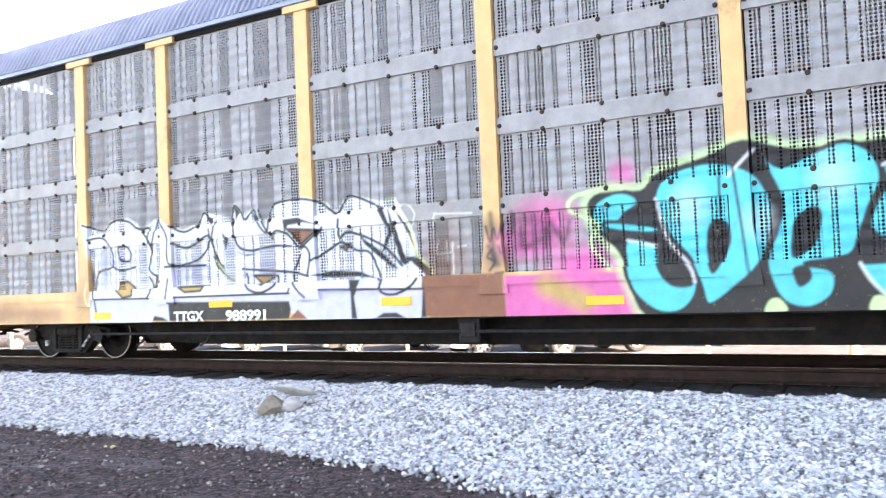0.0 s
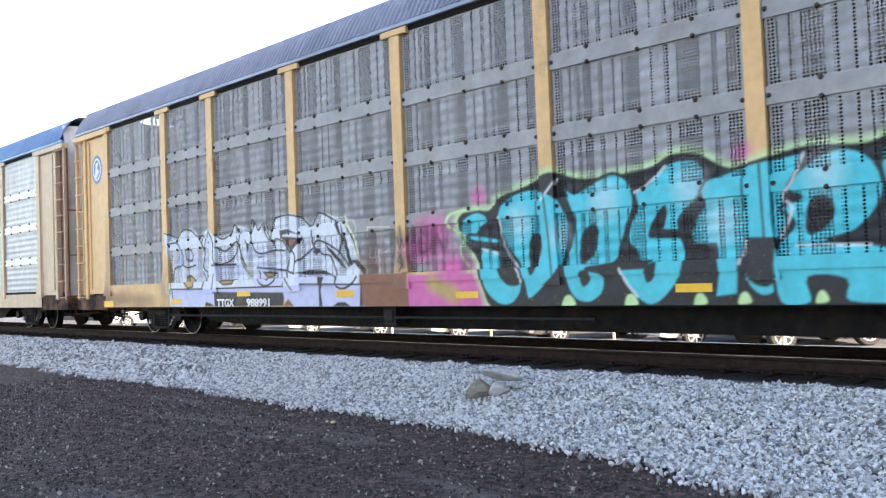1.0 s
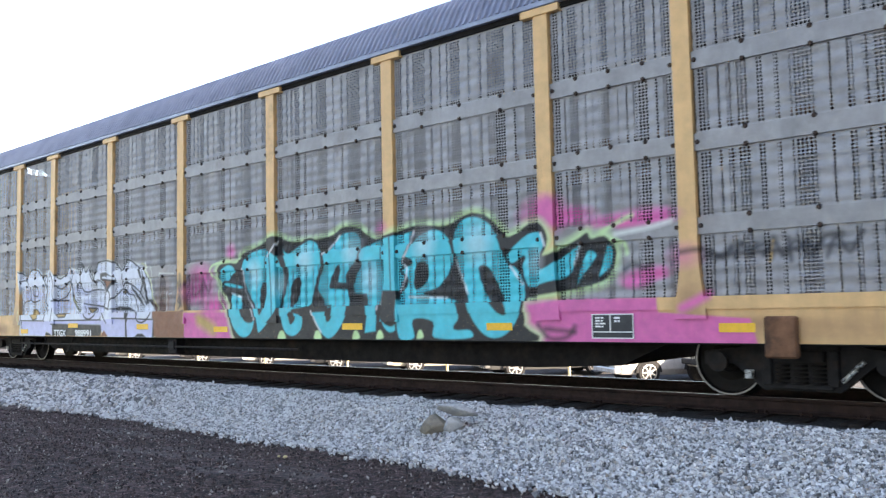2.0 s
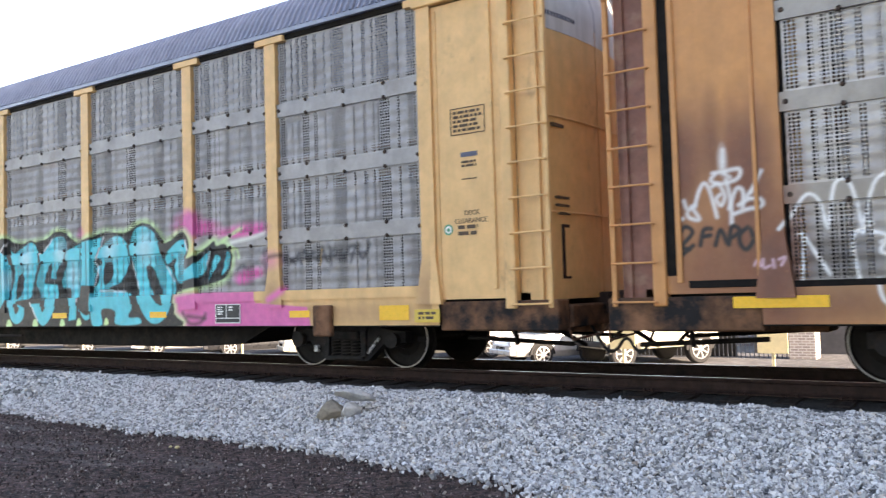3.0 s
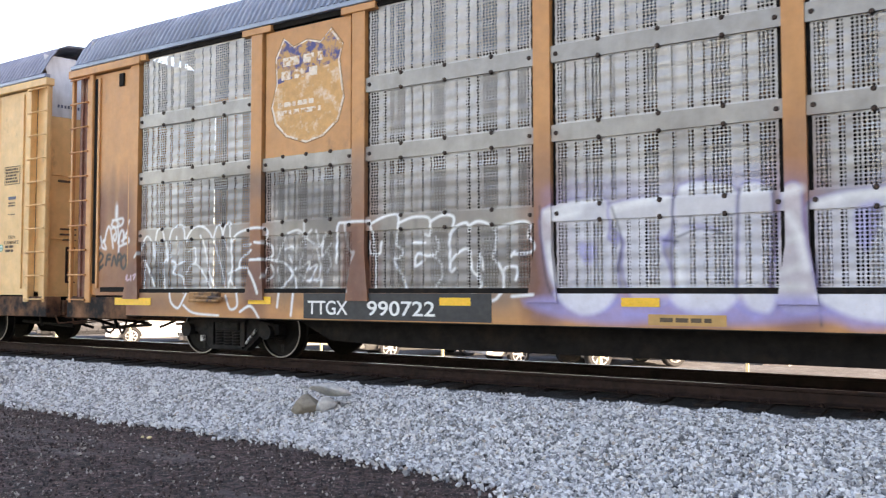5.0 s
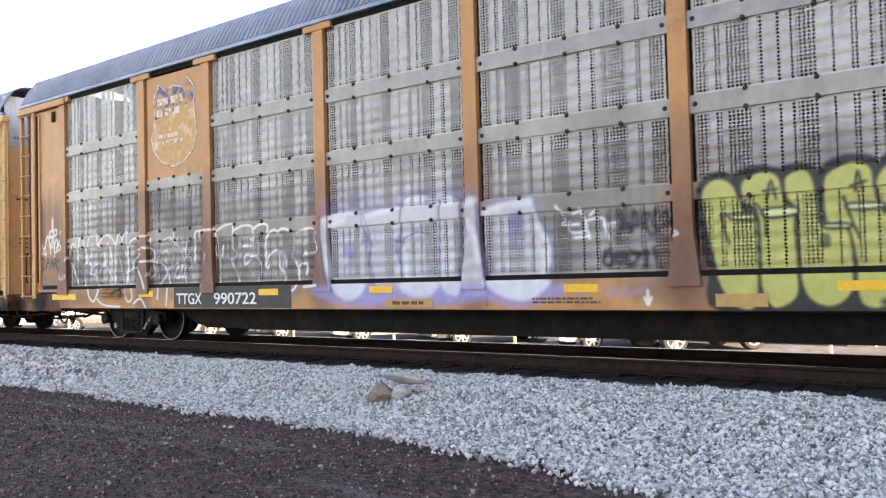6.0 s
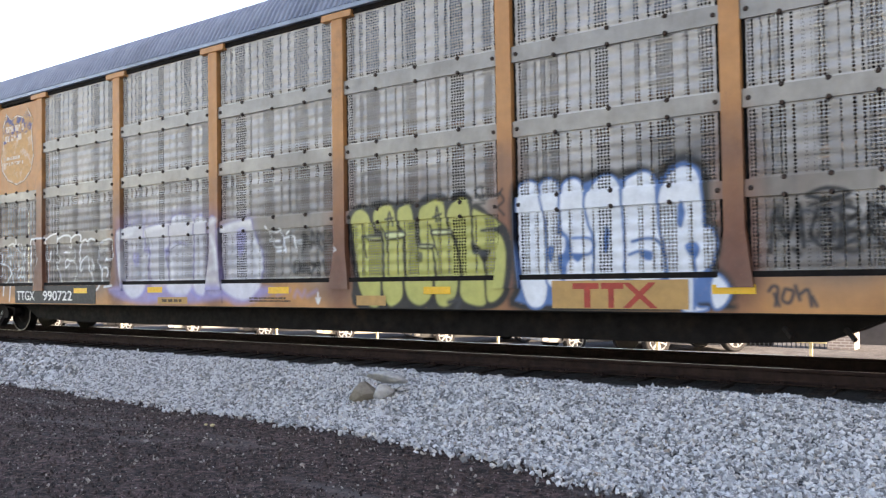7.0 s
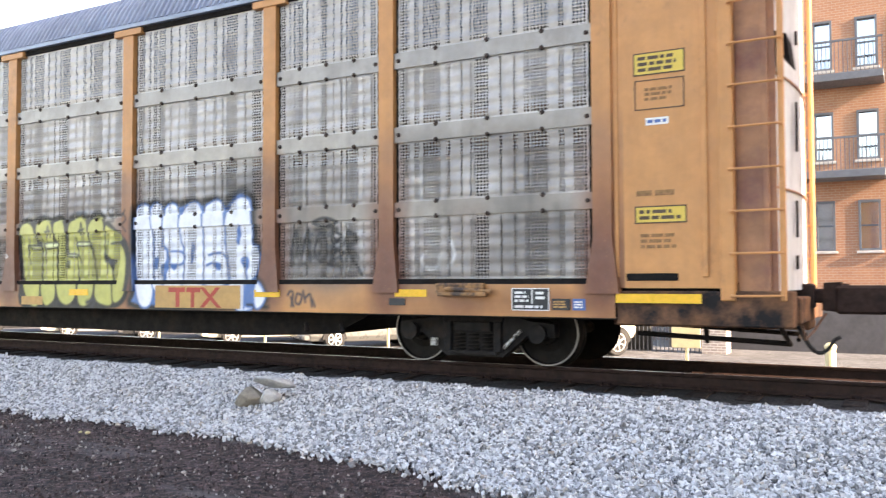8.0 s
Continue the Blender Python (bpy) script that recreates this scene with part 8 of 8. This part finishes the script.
scatter("stone_chips", "pale stone chips lying on the dirt", 2600, on_dirt, (0.006, 0.03), M_CHIP, 7, "pebbles")


def rail_outline():
    half = [(0.0, 0.0), (0.076, 0.0), (0.076, 0.012), (0.02, 0.032), (0.009, 0.05), (0.009, 0.128), (0.034, 0.142), (0.037, 0.168), (0.030, 0.1755)]
    return half + [(-x, z) for x, z in reversed(half[1:])]


def build_track():
    for name, y in (("rail_near", TRACK_Y - 0.755), ("rail_far", TRACK_Y + 0.755)):
        bm = bmesh.new()
        prof = rail_outline()
        a = [bm.verts.new((-400, y + p, RAIL_TOP - 0.1755 + q)) for p, q in prof]
        b = [bm.verts.new((300, y + p, RAIL_TOP - 0.1755 + q)) for p, q in prof]
        for k in range(len(prof)):
            j = (k + 1) % len(prof)
            bm.faces.new((a[k], a[j], b[j], b[k]))
        rail = new(name, mesh_of("rail", bm, M_RAIL))
        tagged(rail, "rusty brown steel rail with a worn bright head", "rail", kind="structure")
        bm = bmesh.new()
        box(bm, -400, 300, y - 0.024, y + 0.024, RAIL_TOP - 0.002, RAIL_TOP + 0.001)
        part("rail_head", bm, M_RAILTOP, rail)
    bm = bmesh.new()
    box(bm, -0.115, 0.115, -1.30, 1.30, 0.15, 0.345, 0.012)
    tie_me = mesh_of("tie", bm, M_TIE)
    bm = bmesh.new()
    box(bm, -0.09, 0.09, -0.18, 0.18, 0.345, 0.3515, 0.003)
    for sx in (-0.05, 0.05):
        box(bm, sx - 0.016, sx + 0.016, -0.115, -0.08, 0.35, 0.385, 0.004)
        box(bm, sx - 0.016, sx + 0.016, 0.08, 0.115, 0.35, 0.385, 0.004)
    plate_me = mesh_of("tie_plate", bm, M_RAIL)
    for k in range(76):
        x = -36 + k * 0.53
        tie = new("tie", tie_me)
        tie.matrix_basis = pose(x + random.uniform(-0.03, 0.03), TRACK_Y + random.uniform(-0.04, 0.04), random.uniform(-0.008, 0.002), 0, 0, random.uniform(-1, 1))
        tagged(tie, "dark creosoted wooden tie under the rails", "railroad tie", "ties of the track", "structure")
        for sgn in (-1, 1):
            shared("tie_plate", plate_me, tie, pose(0, sgn * 0.755, 0))


build_track()
# ---- loose rocks by the track ----
def rock(name, label, at, size, mat, seed):
    """A broken lump: the hull of scattered corners, with worn edges."""
    rng = random.Random(seed)
    bm = bmesh.new()
    for k in range(22):
        d = Vector((rng.gauss(0, 1), rng.gauss(0, 1), rng.gauss(0, 1))).normalized() * rng.uniform(0.8, 1.1)
        bm.verts.new((d.x * size[0], d.y * size[1], d.z * size[2]))
    made = bmesh.ops.convex_hull(bm, input=bm.verts)
    bmesh.ops.delete(bm, geom=list({v for v in made["geom_interior"] if isinstance(v, bmesh.types.BMVert)}), context="VERTS")
    bmesh.ops.bevel(bm, geom=list(bm.edges), offset=0.008, segments=1, affect="EDGES")
    ob = new(name, mesh_of(name, bm, mat))
    ob.matrix_basis = at
    return tagged(ob, label, "rock")


M_ROCK = surface("brown_sandstone", (0.27, 0.23, 0.18), 0.9, 0.0, 12, 0.3, (0.16, 0.13, 0.10), 6, bump=0.6, bump_scale=25, depth=0.02)
M_CONC = surface("broken_concrete", (0.50, 0.49, 0.47), 0.9, 0.0, 18, 0.2, (0.28, 0.28, 0.29), 5, bump=0.5, bump_scale=30, depth=0.01)
rock("rock", "brown broken rock lying on the ballast", pose(-6.72, 7.50, 0.23, 4, 6, 30), (0.21, 0.17, 0.14), M_ROCK, 3)
rock("rock", "small grey broken rock under a concrete chunk", pose(-6.50, 7.57, 0.25, 0, 4, 70), (0.15, 0.12, 0.12), M_CONC, 8)
rock("concrete_chunk", "flat pale concrete chunk lying on two rocks", pose(-6.52, 7.66, 0.41, -8, 4, 20), (0.29, 0.19, 0.085), M_CONC, 5)


def crumb(name, label, category, at, r, mat, seed):
    bm = bmesh.new()
    bmesh.ops.create_icosphere(bm, subdivisions=2, radius=r)
    for v in bm.verts:
        v.co *= 1 + 0.4 * noise.noise(v.co * 30 + Vector((seed, 0, 0)))
        v.co.z *= 0.6
    ob = new(name, mesh_of(name, bm, mat))
    ob.matrix_basis = at
    return tagged(ob, label, category)


M_YELLOWBIT = surface("yellow_fragment", (0.62, 0.52, 0.28), 0.7, 0.0, 9, 0.2, bump=0.1)
crumb("yellow_fragment", "small yellow fragment lying on the dirt", "litter", pose(-7.54, 5.93, 0.02), 0.03, M_YELLOWBIT, 1)
crumb("yellow_fragment", "small yellow fragment lying on the dirt", "litter", pose(-7.66, 5.93, 0.015), 0.02, M_YELLOWBIT, 2)
for k, (x, y) in enumerate(((-5.3, 5.1), (-10.9, 5.9), (-3.1, 5.75), (-6.2, 5.6), (-7.4, 5.0))):
    crumb("stone_chip", "pale stone chip lying on the dirt", "stone", pose(x, y, 0.015, 0, 0, 40 * k), 0.022, M_CHIP, 5 + k)

# ---- the street behind ----
GLASS = Nodes("dark_car_glass")
GLASS.b.inputs["Base Color"].default_value = (0.03, 0.035, 0.04, 1)
GLASS.b.inputs["Roughness"].default_value = 0.06
M_GLASS = GLASS.m
M_HUB = surface("bright_alloy", (0.72, 0.72, 0.72), 0.3, 0.8, 10, 0.1, bump=0.0)
M_LAMP = surface("headlamp_plastic", (0.7, 0.7, 0.72), 0.2, 0.0, 10, 0.1, bump=0.0)
BODY_PAINT = {}


def body_paint(key, c):
    if key not in BODY_PAINT:
        m = surface("car_paint_" + key, c, 0.3, 0.0, 2, 0.05, bump=0.0)
        m.node_tree.nodes["Principled BSDF"].inputs["Coat Weight"].default_value = 0.6
        BODY_PAINT[key] = m
    return BODY_PAINT[key]


def loft(bm, sections):
    """Skins rings of equal length."""
    rings = [[bm.verts.new(p) for p in s] for s in sections]
    n = len(rings[0])
    for a, b in zip(rings, rings[1:]):
        for k in range(n):
            bm.faces.new((a[k], a[(k + 1) % n], b[(k + 1) % n], b[k]))
    bm.faces.new(rings[0])
    bm.faces.new(list(reversed(rings[-1])))


def slice_at(x, half, z0, z1, tuck=0.12):
    return [(x, -half + tuck, z0), (x, -half, z0 + 0.18), (x, -half, (z0 + z1) / 2), (x, -half + tuck * 0.7, z1),
            (x, half - tuck * 0.7, z1), (x, half, (z0 + z1) / 2), (x, half, z0 + 0.18), (x, half - tuck, z0)]


def parked_car(label, paint, at, boxy=False):
    """A parked car with its nose along +x and its origin on the ground under its middle."""
    car = thing("parked_car", label, "car", at, "cars parked along the street")
    w = 0.92
    if boxy:
        low = [(-2.0, 0.80, 0.55, 1.05), (-1.9, w, 0.50, 1.12), (0.6, w, 0.48, 1.14), (0.75, w - 0.1, 0.50, 1.16), (1.75, w - 0.14, 0.52, 1.12), (1.85, w - 0.2, 0.6, 1.02)]
        cab = [(-1.95, 0.78, 1.12, 1.80), (-1.8, 0.78, 1.12, 1.84), (0.35, 0.76, 1.12, 1.84), (0.60, 0.76, 1.12, 1.75)]
        axles, r = (-1.25, 1.25), 0.40
    else:
        low = [(-2.3, 0.70, 0.42, 0.80), (-2.2, 0.84, 0.32, 0.98), (-1.4, w, 0.26, 1.02), (0.6, w, 0.24, 0.98), (1.6, w - 0.02, 0.26, 0.86), (2.15, 0.82, 0.28, 0.74), (2.32, 0.66, 0.34, 0.62)]
        cab = [(-2.0, 0.66, 0.98, 1.02), (-1.35, 0.66, 0.98, 1.36), (-0.5, 0.64, 0.98, 1.46), (0.3, 0.64, 0.98, 1.40), (1.15, 0.70, 0.90, 0.96)]
        axles, r = (-1.4, 1.38), 0.335
    bm = bmesh.new()
    loft(bm, [slice_at(*s) for s in low])
    bmesh.ops.bevel(bm, geom=list(bm.edges), offset=0.02, segments=1, affect="EDGES")
    body = part("body", bm, paint, car)
    bm = bmesh.new()
    loft(bm, [slice_at(*s, 0.08) for s in cab])
    part("cabin_glass", bm, M_GLASS, car)
    bm = bmesh.new()
    box(bm, cab[1][0] + 0.2, cab[-2][0] - 0.1, -0.6, 0.6, cab[2][3] - 0.012, cab[2][3] + 0.02, 0.01)
    part("roof", bm, paint, car)
    for sgn in (-1, 1):
        for ax in axles:
            bm = bmesh.new()
            turned(bm, [(sgn * 0.70, r * 0.75), (sgn * 0.72, r), (sgn * 0.91, r), (sgn * 0.94, r * 0.92), (sgn * 0.94, r * 0.70)], "Y", 24, (ax, 0, r))
            wheel = part("tyre", bm, M_RUBBER, car)
            bm = bmesh.new()
            turned(bm, [(sgn * 0.85, r * 0.70), (sgn * 0.945, r * 0.70), (sgn * 0.95, r * 0.62), (sgn * 0.93, r * 0.60)], "Y", 24, (ax, 0, r), caps=False)
            for k in range(7):
                a = 2 * math.pi * k / 7
                rod(bm, (ax, sgn * 0.938, r), (ax + r * 0.64 * math.cos(a), sgn * 0.938, r + r * 0.64 * math.sin(a)), 0.028, 6)
            part("rim", bm, M_HUB, wheel)
            bm = bmesh.new()
            pts = [(ax + (r + 0.07) * math.cos(a), r + (r + 0.07) * math.sin(a)) for a in (math.pi * k / 12 for k in range(13))]
            prism(bm, pts, *sorted((sgn * 0.80, sgn * 0.926)))
            part("wheel_arch", bm, M_RUBBER, car)
        bm = bmesh.new()
        nose = low[-1][0]
        box(bm, nose - 0.22, nose - 0.02, *sorted((sgn * 0.45, sgn * 0.70)), 0.60 if not boxy else 0.85, 0.72 if not boxy else 1.02, 0.02)
        part("headlight", bm, M_LAMP, car)
        bm = bmesh.new()
        box(bm, 0.65, 0.85, *sorted((sgn * 0.86, sgn * 1.05)), 0.98 if not boxy else 1.2, 1.12 if not boxy else 1.36, 0.03)
        part("mirror", bm, paint, car)
    bm = bmesh.new()
    for k in range(6):
        y = -0.27 + k * 0.108
        box(bm, low[-1][0] - 0.04, low[-1][0] + 0.012, y - 0.03, y + 0.03, low[-1][2] + 0.08, low[-1][3] - 0.05, 0.005)
    part("grille", bm, M_BLACK, car)
    bm = bmesh.new()
    box(bm, low[-1][0] - 0.15, low[-1][0] + 0.05, -0.78, 0.78, low[-1][2] - 0.02, low[-1][2] + 0.14, 0.03)
    part("bumper", bm, M_RUBBER if boxy else paint, car)
    return car


HEAD = 180 + 54
C_WHITE, C_SILVER, C_DARK, C_CREAM = body_paint("white", (0.60, 0.60, 0.58)), body_paint("silver", (0.13, 0.133, 0.13)), body_paint("charcoal", (0.05, 0.052, 0.056)), body_paint("cream", (0.72, 0.68, 0.56))
STREET = -0.64
for label, paint, wheel_x, boxy in (
        ("white boxy off-roader with pale wheels parked on the street", C_CREAM, -9.0, True), ("white saloon car parked at an angle on the street", C_WHITE, -11.5, False),
        ("silver-grey saloon car parked at an angle on the street", C_SILVER, -16.2, False), ("cream hatchback parked at an angle on the street", C_CREAM, -20.6, False),
        ("dark grey car parked at an angle on the street", C_DARK, -24.8, False), ("white car parked at an angle on the street", C_WHITE, -29.2, False),
        ("dark grey car parked farther along the street", C_DARK, -34.0, False), ("silver-grey car parked farther along the street", C_SILVER, -40.0, False),
        ("small white car parked by the wall of the street", C_WHITE, -46.6, False)):
    ax = 1.25 if boxy else 1.38
    a = radians(HEAD)
    wx, wy = ax * math.cos(a) + 0.9 * math.sin(a) * -1, ax * math.sin(a) + 0.9 * math.cos(a)
    parked_car(label, paint, pose(wheel_x - wx, 22.0 - wy, STREET, 0, 0, HEAD), boxy)


def sign_post(label, x, y, w, h, z):
    """A blank-backed notice board on its post."""
    ob = thing("sign_post", label, "sign", pose(x, y, STREET), "signs along the street")
    bm = bmesh.new()
    box(bm, -0.035, 0.035, -0.03, 0.03, 0.0, z - STREET + h - 0.05, 0.006)
    part("post", bm, M_POST, ob)
    if w:
        bm = bmesh.new()
        box(bm, -w / 2, w / 2, -0.05, -0.032, z - STREET, z - STREET + h, 0.008)
        part("board", bm, M_POST, ob)
    return ob


M_POST = surface("cream_sign_paint", (0.74, 0.66, 0.40), 0.6, 0.0, 8, 0.08, bump=0.05)
sign_post("cream board on a short post beside the street", -4.72, 20.5, 0.69, 0.72, -0.05)
sign_post("cream board on a short post beside the street", -8.39, 20.5, 0.69, 0.6, 0.0)
for x in (-13.2, -17.8, -22.5, -27.3, -32.0, -37.8):
    sign_post("plain cream marker post beside the street", x, 20.5, 0, 0.55, 0.0)
bm = bmesh.new()
turned(bm, [(0.0, 0.15), (0.04, 0.15), (0.05, 0.12), (0.62, 0.115), (0.68, 0.14), (0.72, 0.13), (0.78, 0.06)], "Y", 14)
for v in bm.verts:
    v.co = Vector((v.co.x, v.co.z, v.co.y))
bollard = new("bollard", mesh_of("bollard", bm, M_POST))
bollard.matrix_basis = pose(-1.62, 21.0, STREET)
tagged(bollard, "stout cream bollard standing on the street", "bollard")

M_BRICK = Nodes("orange_brick")
_bt = M_BRICK.n("TexBrick", Vector=M_BRICK.coords((1, 1, 1)), Scale=1.0, Color1=(0.42, 0.19, 0.10), Color2=(0.34, 0.14, 0.08), Mortar=(0.45, 0.38, 0.32))
_bt.inputs["Mortar Size"].default_value = 0.008
_bt.inputs["Brick Width"].default_value = 0.215
_bt.inputs["Row Height"].default_value = 0.078
_mp = _bt.inputs["Vector"].links[0].from_node
_mp.inputs["Rotation"].default_value = (radians(90), 0, 0)
M_BRICK.put(M_BRICK.b.inputs["Base Color"], M_BRICK.mix(0.55, _bt.outputs[0], M_BRICK.ramp(M_BRICK.noise(1.5, 5), [(0.3, (0.28, 0.15, 0.10)), (0.7, (0.40, 0.23, 0.15))])))
M_BRICK.b.inputs["Roughness"].default_value = 0.9
M_BRICK.bump(_bt.outputs[1], -0.4, 0.006)
M_FRAME = surface("slate_window_frame", (0.10, 0.115, 0.14), 0.5, 0.0, 6, 0.15, bump=0.0)
WGL = Nodes("window_glass")
WGL.b.inputs["Base Color"].default_value = (0.55, 0.62, 0.68, 1)
WGL.b.inputs["Roughness"].default_value = 0.05
WGL.b.inputs["Metallic"].default_value = 0.85
M_PALECONC = surface("pale_ledge_concrete", (0.42, 0.42, 0.41), 0.8, 0.0, 6, 0.12, bump=0.1)

M_PLINTH = surface("dark_grey_plinth", (0.07, 0.072, 0.08), 0.8, 0.0, 3, 0.15, bump=0.1)


def brick_building():
    """The block of flats behind the street: pierced brick wall, windows, balconies and a flat roof."""
    ob = thing("apartment_building", "orange brick apartment building with slate-framed windows and balconies", "building", pose(0, 28, 0))
    cols = [(-5.6, -5.0), (-4.5, -3.9)] + [(-2.5 + 2.25 * k, -1.95 + 2.25 * k) for k in range(14)] + [(-1.32 + 2.25 * k, -0.72 + 2.25 * k) for k in range(14)]
    cols = sorted(cols)
    rows = [(2.42, 3.94), (5.15, 6.65), (7.93, 9.47), (10.7, 12.2), (13.5, 15.0), (16.2, 17.6)]
    x_lo, x_hi, z_hi = -7.0, 40.0, 19.0
    bm = bmesh.new()
    zs = [-0.9] + [z for r in rows for z in r] + [z_hi]
    for k in range(0, len(zs), 2):
        box(bm, x_lo, x_hi, 0.0, 0.35, zs[k], zs[k + 1])
    for z0, z1 in rows:
        edges = [x_lo] + [x for c in cols for x in c] + [x_hi]
        for k in range(0, len(edges), 2):
            box(bm, edges[k], edges[k + 1], 0.0, 0.35, z0, z1)
    part("wall", bm, M_BRICK.m, ob)
    bm = bmesh.new()
    box(bm, x_lo, x_lo + 0.35, 0.352, 14.0, -0.9, z_hi)
    part("wall", bm, M_BRICK.m, ob)
    bm = bmesh.new()
    box(bm, x_lo, x_hi, -0.12, -0.002, -0.9, 1.25, 0.01)
    part("plinth", bm, M_PLINTH, ob)
    bm = bmesh.new()
    box(bm, x_lo - 0.1, x_hi + 0.1, -0.15, 14.1, z_hi, z_hi + 0.3, 0.03)
    part("roof", bm, M_PALECONC, ob)
    bm = bmesh.new()
    box(bm, x_lo + 0.36, x_hi, 0.9, 1.0, -0.9, z_hi)
    part("inner_wall", bm, M_BLACK, ob)
    for z0, z1 in rows:
        for x0, x1 in cols[:14]:
            bm = bmesh.new()
            for a, b, c, d in ((x0, x1, z0, z0 + 0.07), (x0, x1, z1 - 0.07, z1), (x0, x0 + 0.06, z0 + 0.07, z1 - 0.07), (x1 - 0.06, x1, z0 + 0.07, z1 - 0.07)):
                box(bm, a, b, -0.03, 0.16, c, d)
            box(bm, x0 + 0.06, x1 - 0.06, 0.06, 0.11, (z0 + z1) / 2 - 0.02, (z0 + z1) / 2 + 0.02)
            window = part("window", bm, M_FRAME, ob)
            bm = bmesh.new()
            box(bm, x0 + 0.055, x1 - 0.055, 0.10, 0.12, z0 + 0.065, z1 - 0.065)
            part("pane", bm, WGL.m, window)
            bm = bmesh.new()
            box(bm, x0 - 0.06, x1 + 0.06, -0.07, 0.05, z0 - 0.08, z0 - 0.003, 0.008)
            part("sill", bm, M_PALECONC, window)
    for z in (7.6, 4.75):
        bm = bmesh.new()
        box(bm, -2.75, -0.55, -1.1, -0.002, z - 0.22, z, 0.01)
        balcony = part("balcony", bm, M_FRAME, ob)
        bm = bmesh.new()
        box(bm, -2.75, -0.55, -1.08, -1.03, z + 0.92, z + 0.98)
        part("hand_rail", bm, M_FRAME, balcony)
        for k in range(20):
            bm = bmesh.new()
            x = -2.72 + k * 0.113
            box(bm, x - 0.01, x + 0.01, -1.07, -1.05, z, z + 0.92)
            part("baluster", bm, M_FRAME, balcony)
    return ob


brick_building()


def brick_pillar():
    bm = bmesh.new()
    box(bm, -0.36, 0.36, -0.36, 0.36, 0.0, 1.35, 0.01)
    box(bm, -0.42, 0.42, -0.42, 0.42, 1.35, 1.47, 0.015)
    ob = new("brick_pillar", mesh_of("brick_pillar", bm, M_PALEBRICK.m))
    ob.matrix_basis = pose(-5.15, 26.2, STREET)
    tagged(ob, "pale brick gate pillar beside the building", "pillar")


M_PALEBRICK = Nodes("pale_brick")
_pb = M_PALEBRICK.n("TexBrick", Vector=M_PALEBRICK.coords(), Scale=1.0, Color1=(0.42, 0.36, 0.33), Color2=(0.30, 0.26, 0.25), Mortar=(0.6, 0.58, 0.55))
_pb.inputs["Mortar Size"].default_value = 0.012
_pb.inputs["Brick Width"].default_value = 0.215
_pb.inputs["Row Height"].default_value = 0.078
_pb.inputs["Vector"].links[0].from_node.inputs["Rotation"].default_value = (radians(90), 0, 0)
M_PALEBRICK.put(M_PALEBRICK.b.inputs["Base Color"], _pb.outputs[0])
M_PALEBRICK.b.inputs["Roughness"].default_value = 0.9
brick_pillar()


def hedge_wall():
    """The dark boundary wall and fence behind the parked cars."""
    bm = bmesh.new()
    box(bm, -70, -7.2, 26.4, 26.7, STREET, 1.5, 0.02)
    wall = new("wall_street", mesh_of("wall_street", bm, M_DARKWALL))
    tagged(wall, "dark grey boundary wall behind the parked cars", "wall", kind="structure")
    for k in range(60):
        bm = bmesh.new()
        x = -12.5 + 0.13 * k
        box(bm, x - 0.012, x + 0.012, 25.97, 26.0, STREET, 1.2)
        if k == 0:
            fence = thing("fence", "dark metal picket fence behind the parked cars", "fence")
        part("picket", bm, M_FRAME, fence)
    bm = bmesh.new()
    box(bm, -12.6, -4.7, 25.96, 26.01, 1.0, 1.05)
    part("fence_rail", bm, M_FRAME, fence)


M_DARKWALL = surface("dark_grey_render", (0.030, 0.030, 0.030), 0.85, 0.0, 2, 0.25, (0.05, 0.048, 0.042), 1.2, bump=0.2)
hedge_wall()


def motions():
    """The train rolls to the left, and its wheels turn on the rails."""
    times = [t for t, _ in ROLLED]
    far = [d for _, d in ROLLED]
    fine = [k / 10 for k in range(81)]
    way = lambda t: float(np.interp(t, times, far))
    for car, centre, sets in ((car_a, CAR_A, wheels_a), (car_b, CAR_B, wheels_b), (car_z, CAR_Z, wheels_z)):
        walk(car, [(t, pose(centre + d, TRACK_Y, 0)) for t, d in ROLLED])
        for holder, x in sets:
            walk(holder, [(t, pose(x, 0, RAIL_TOP + WHEEL_R, 0, math.degrees(way(t) / WHEEL_R), 0)) for t in fine])


motions()
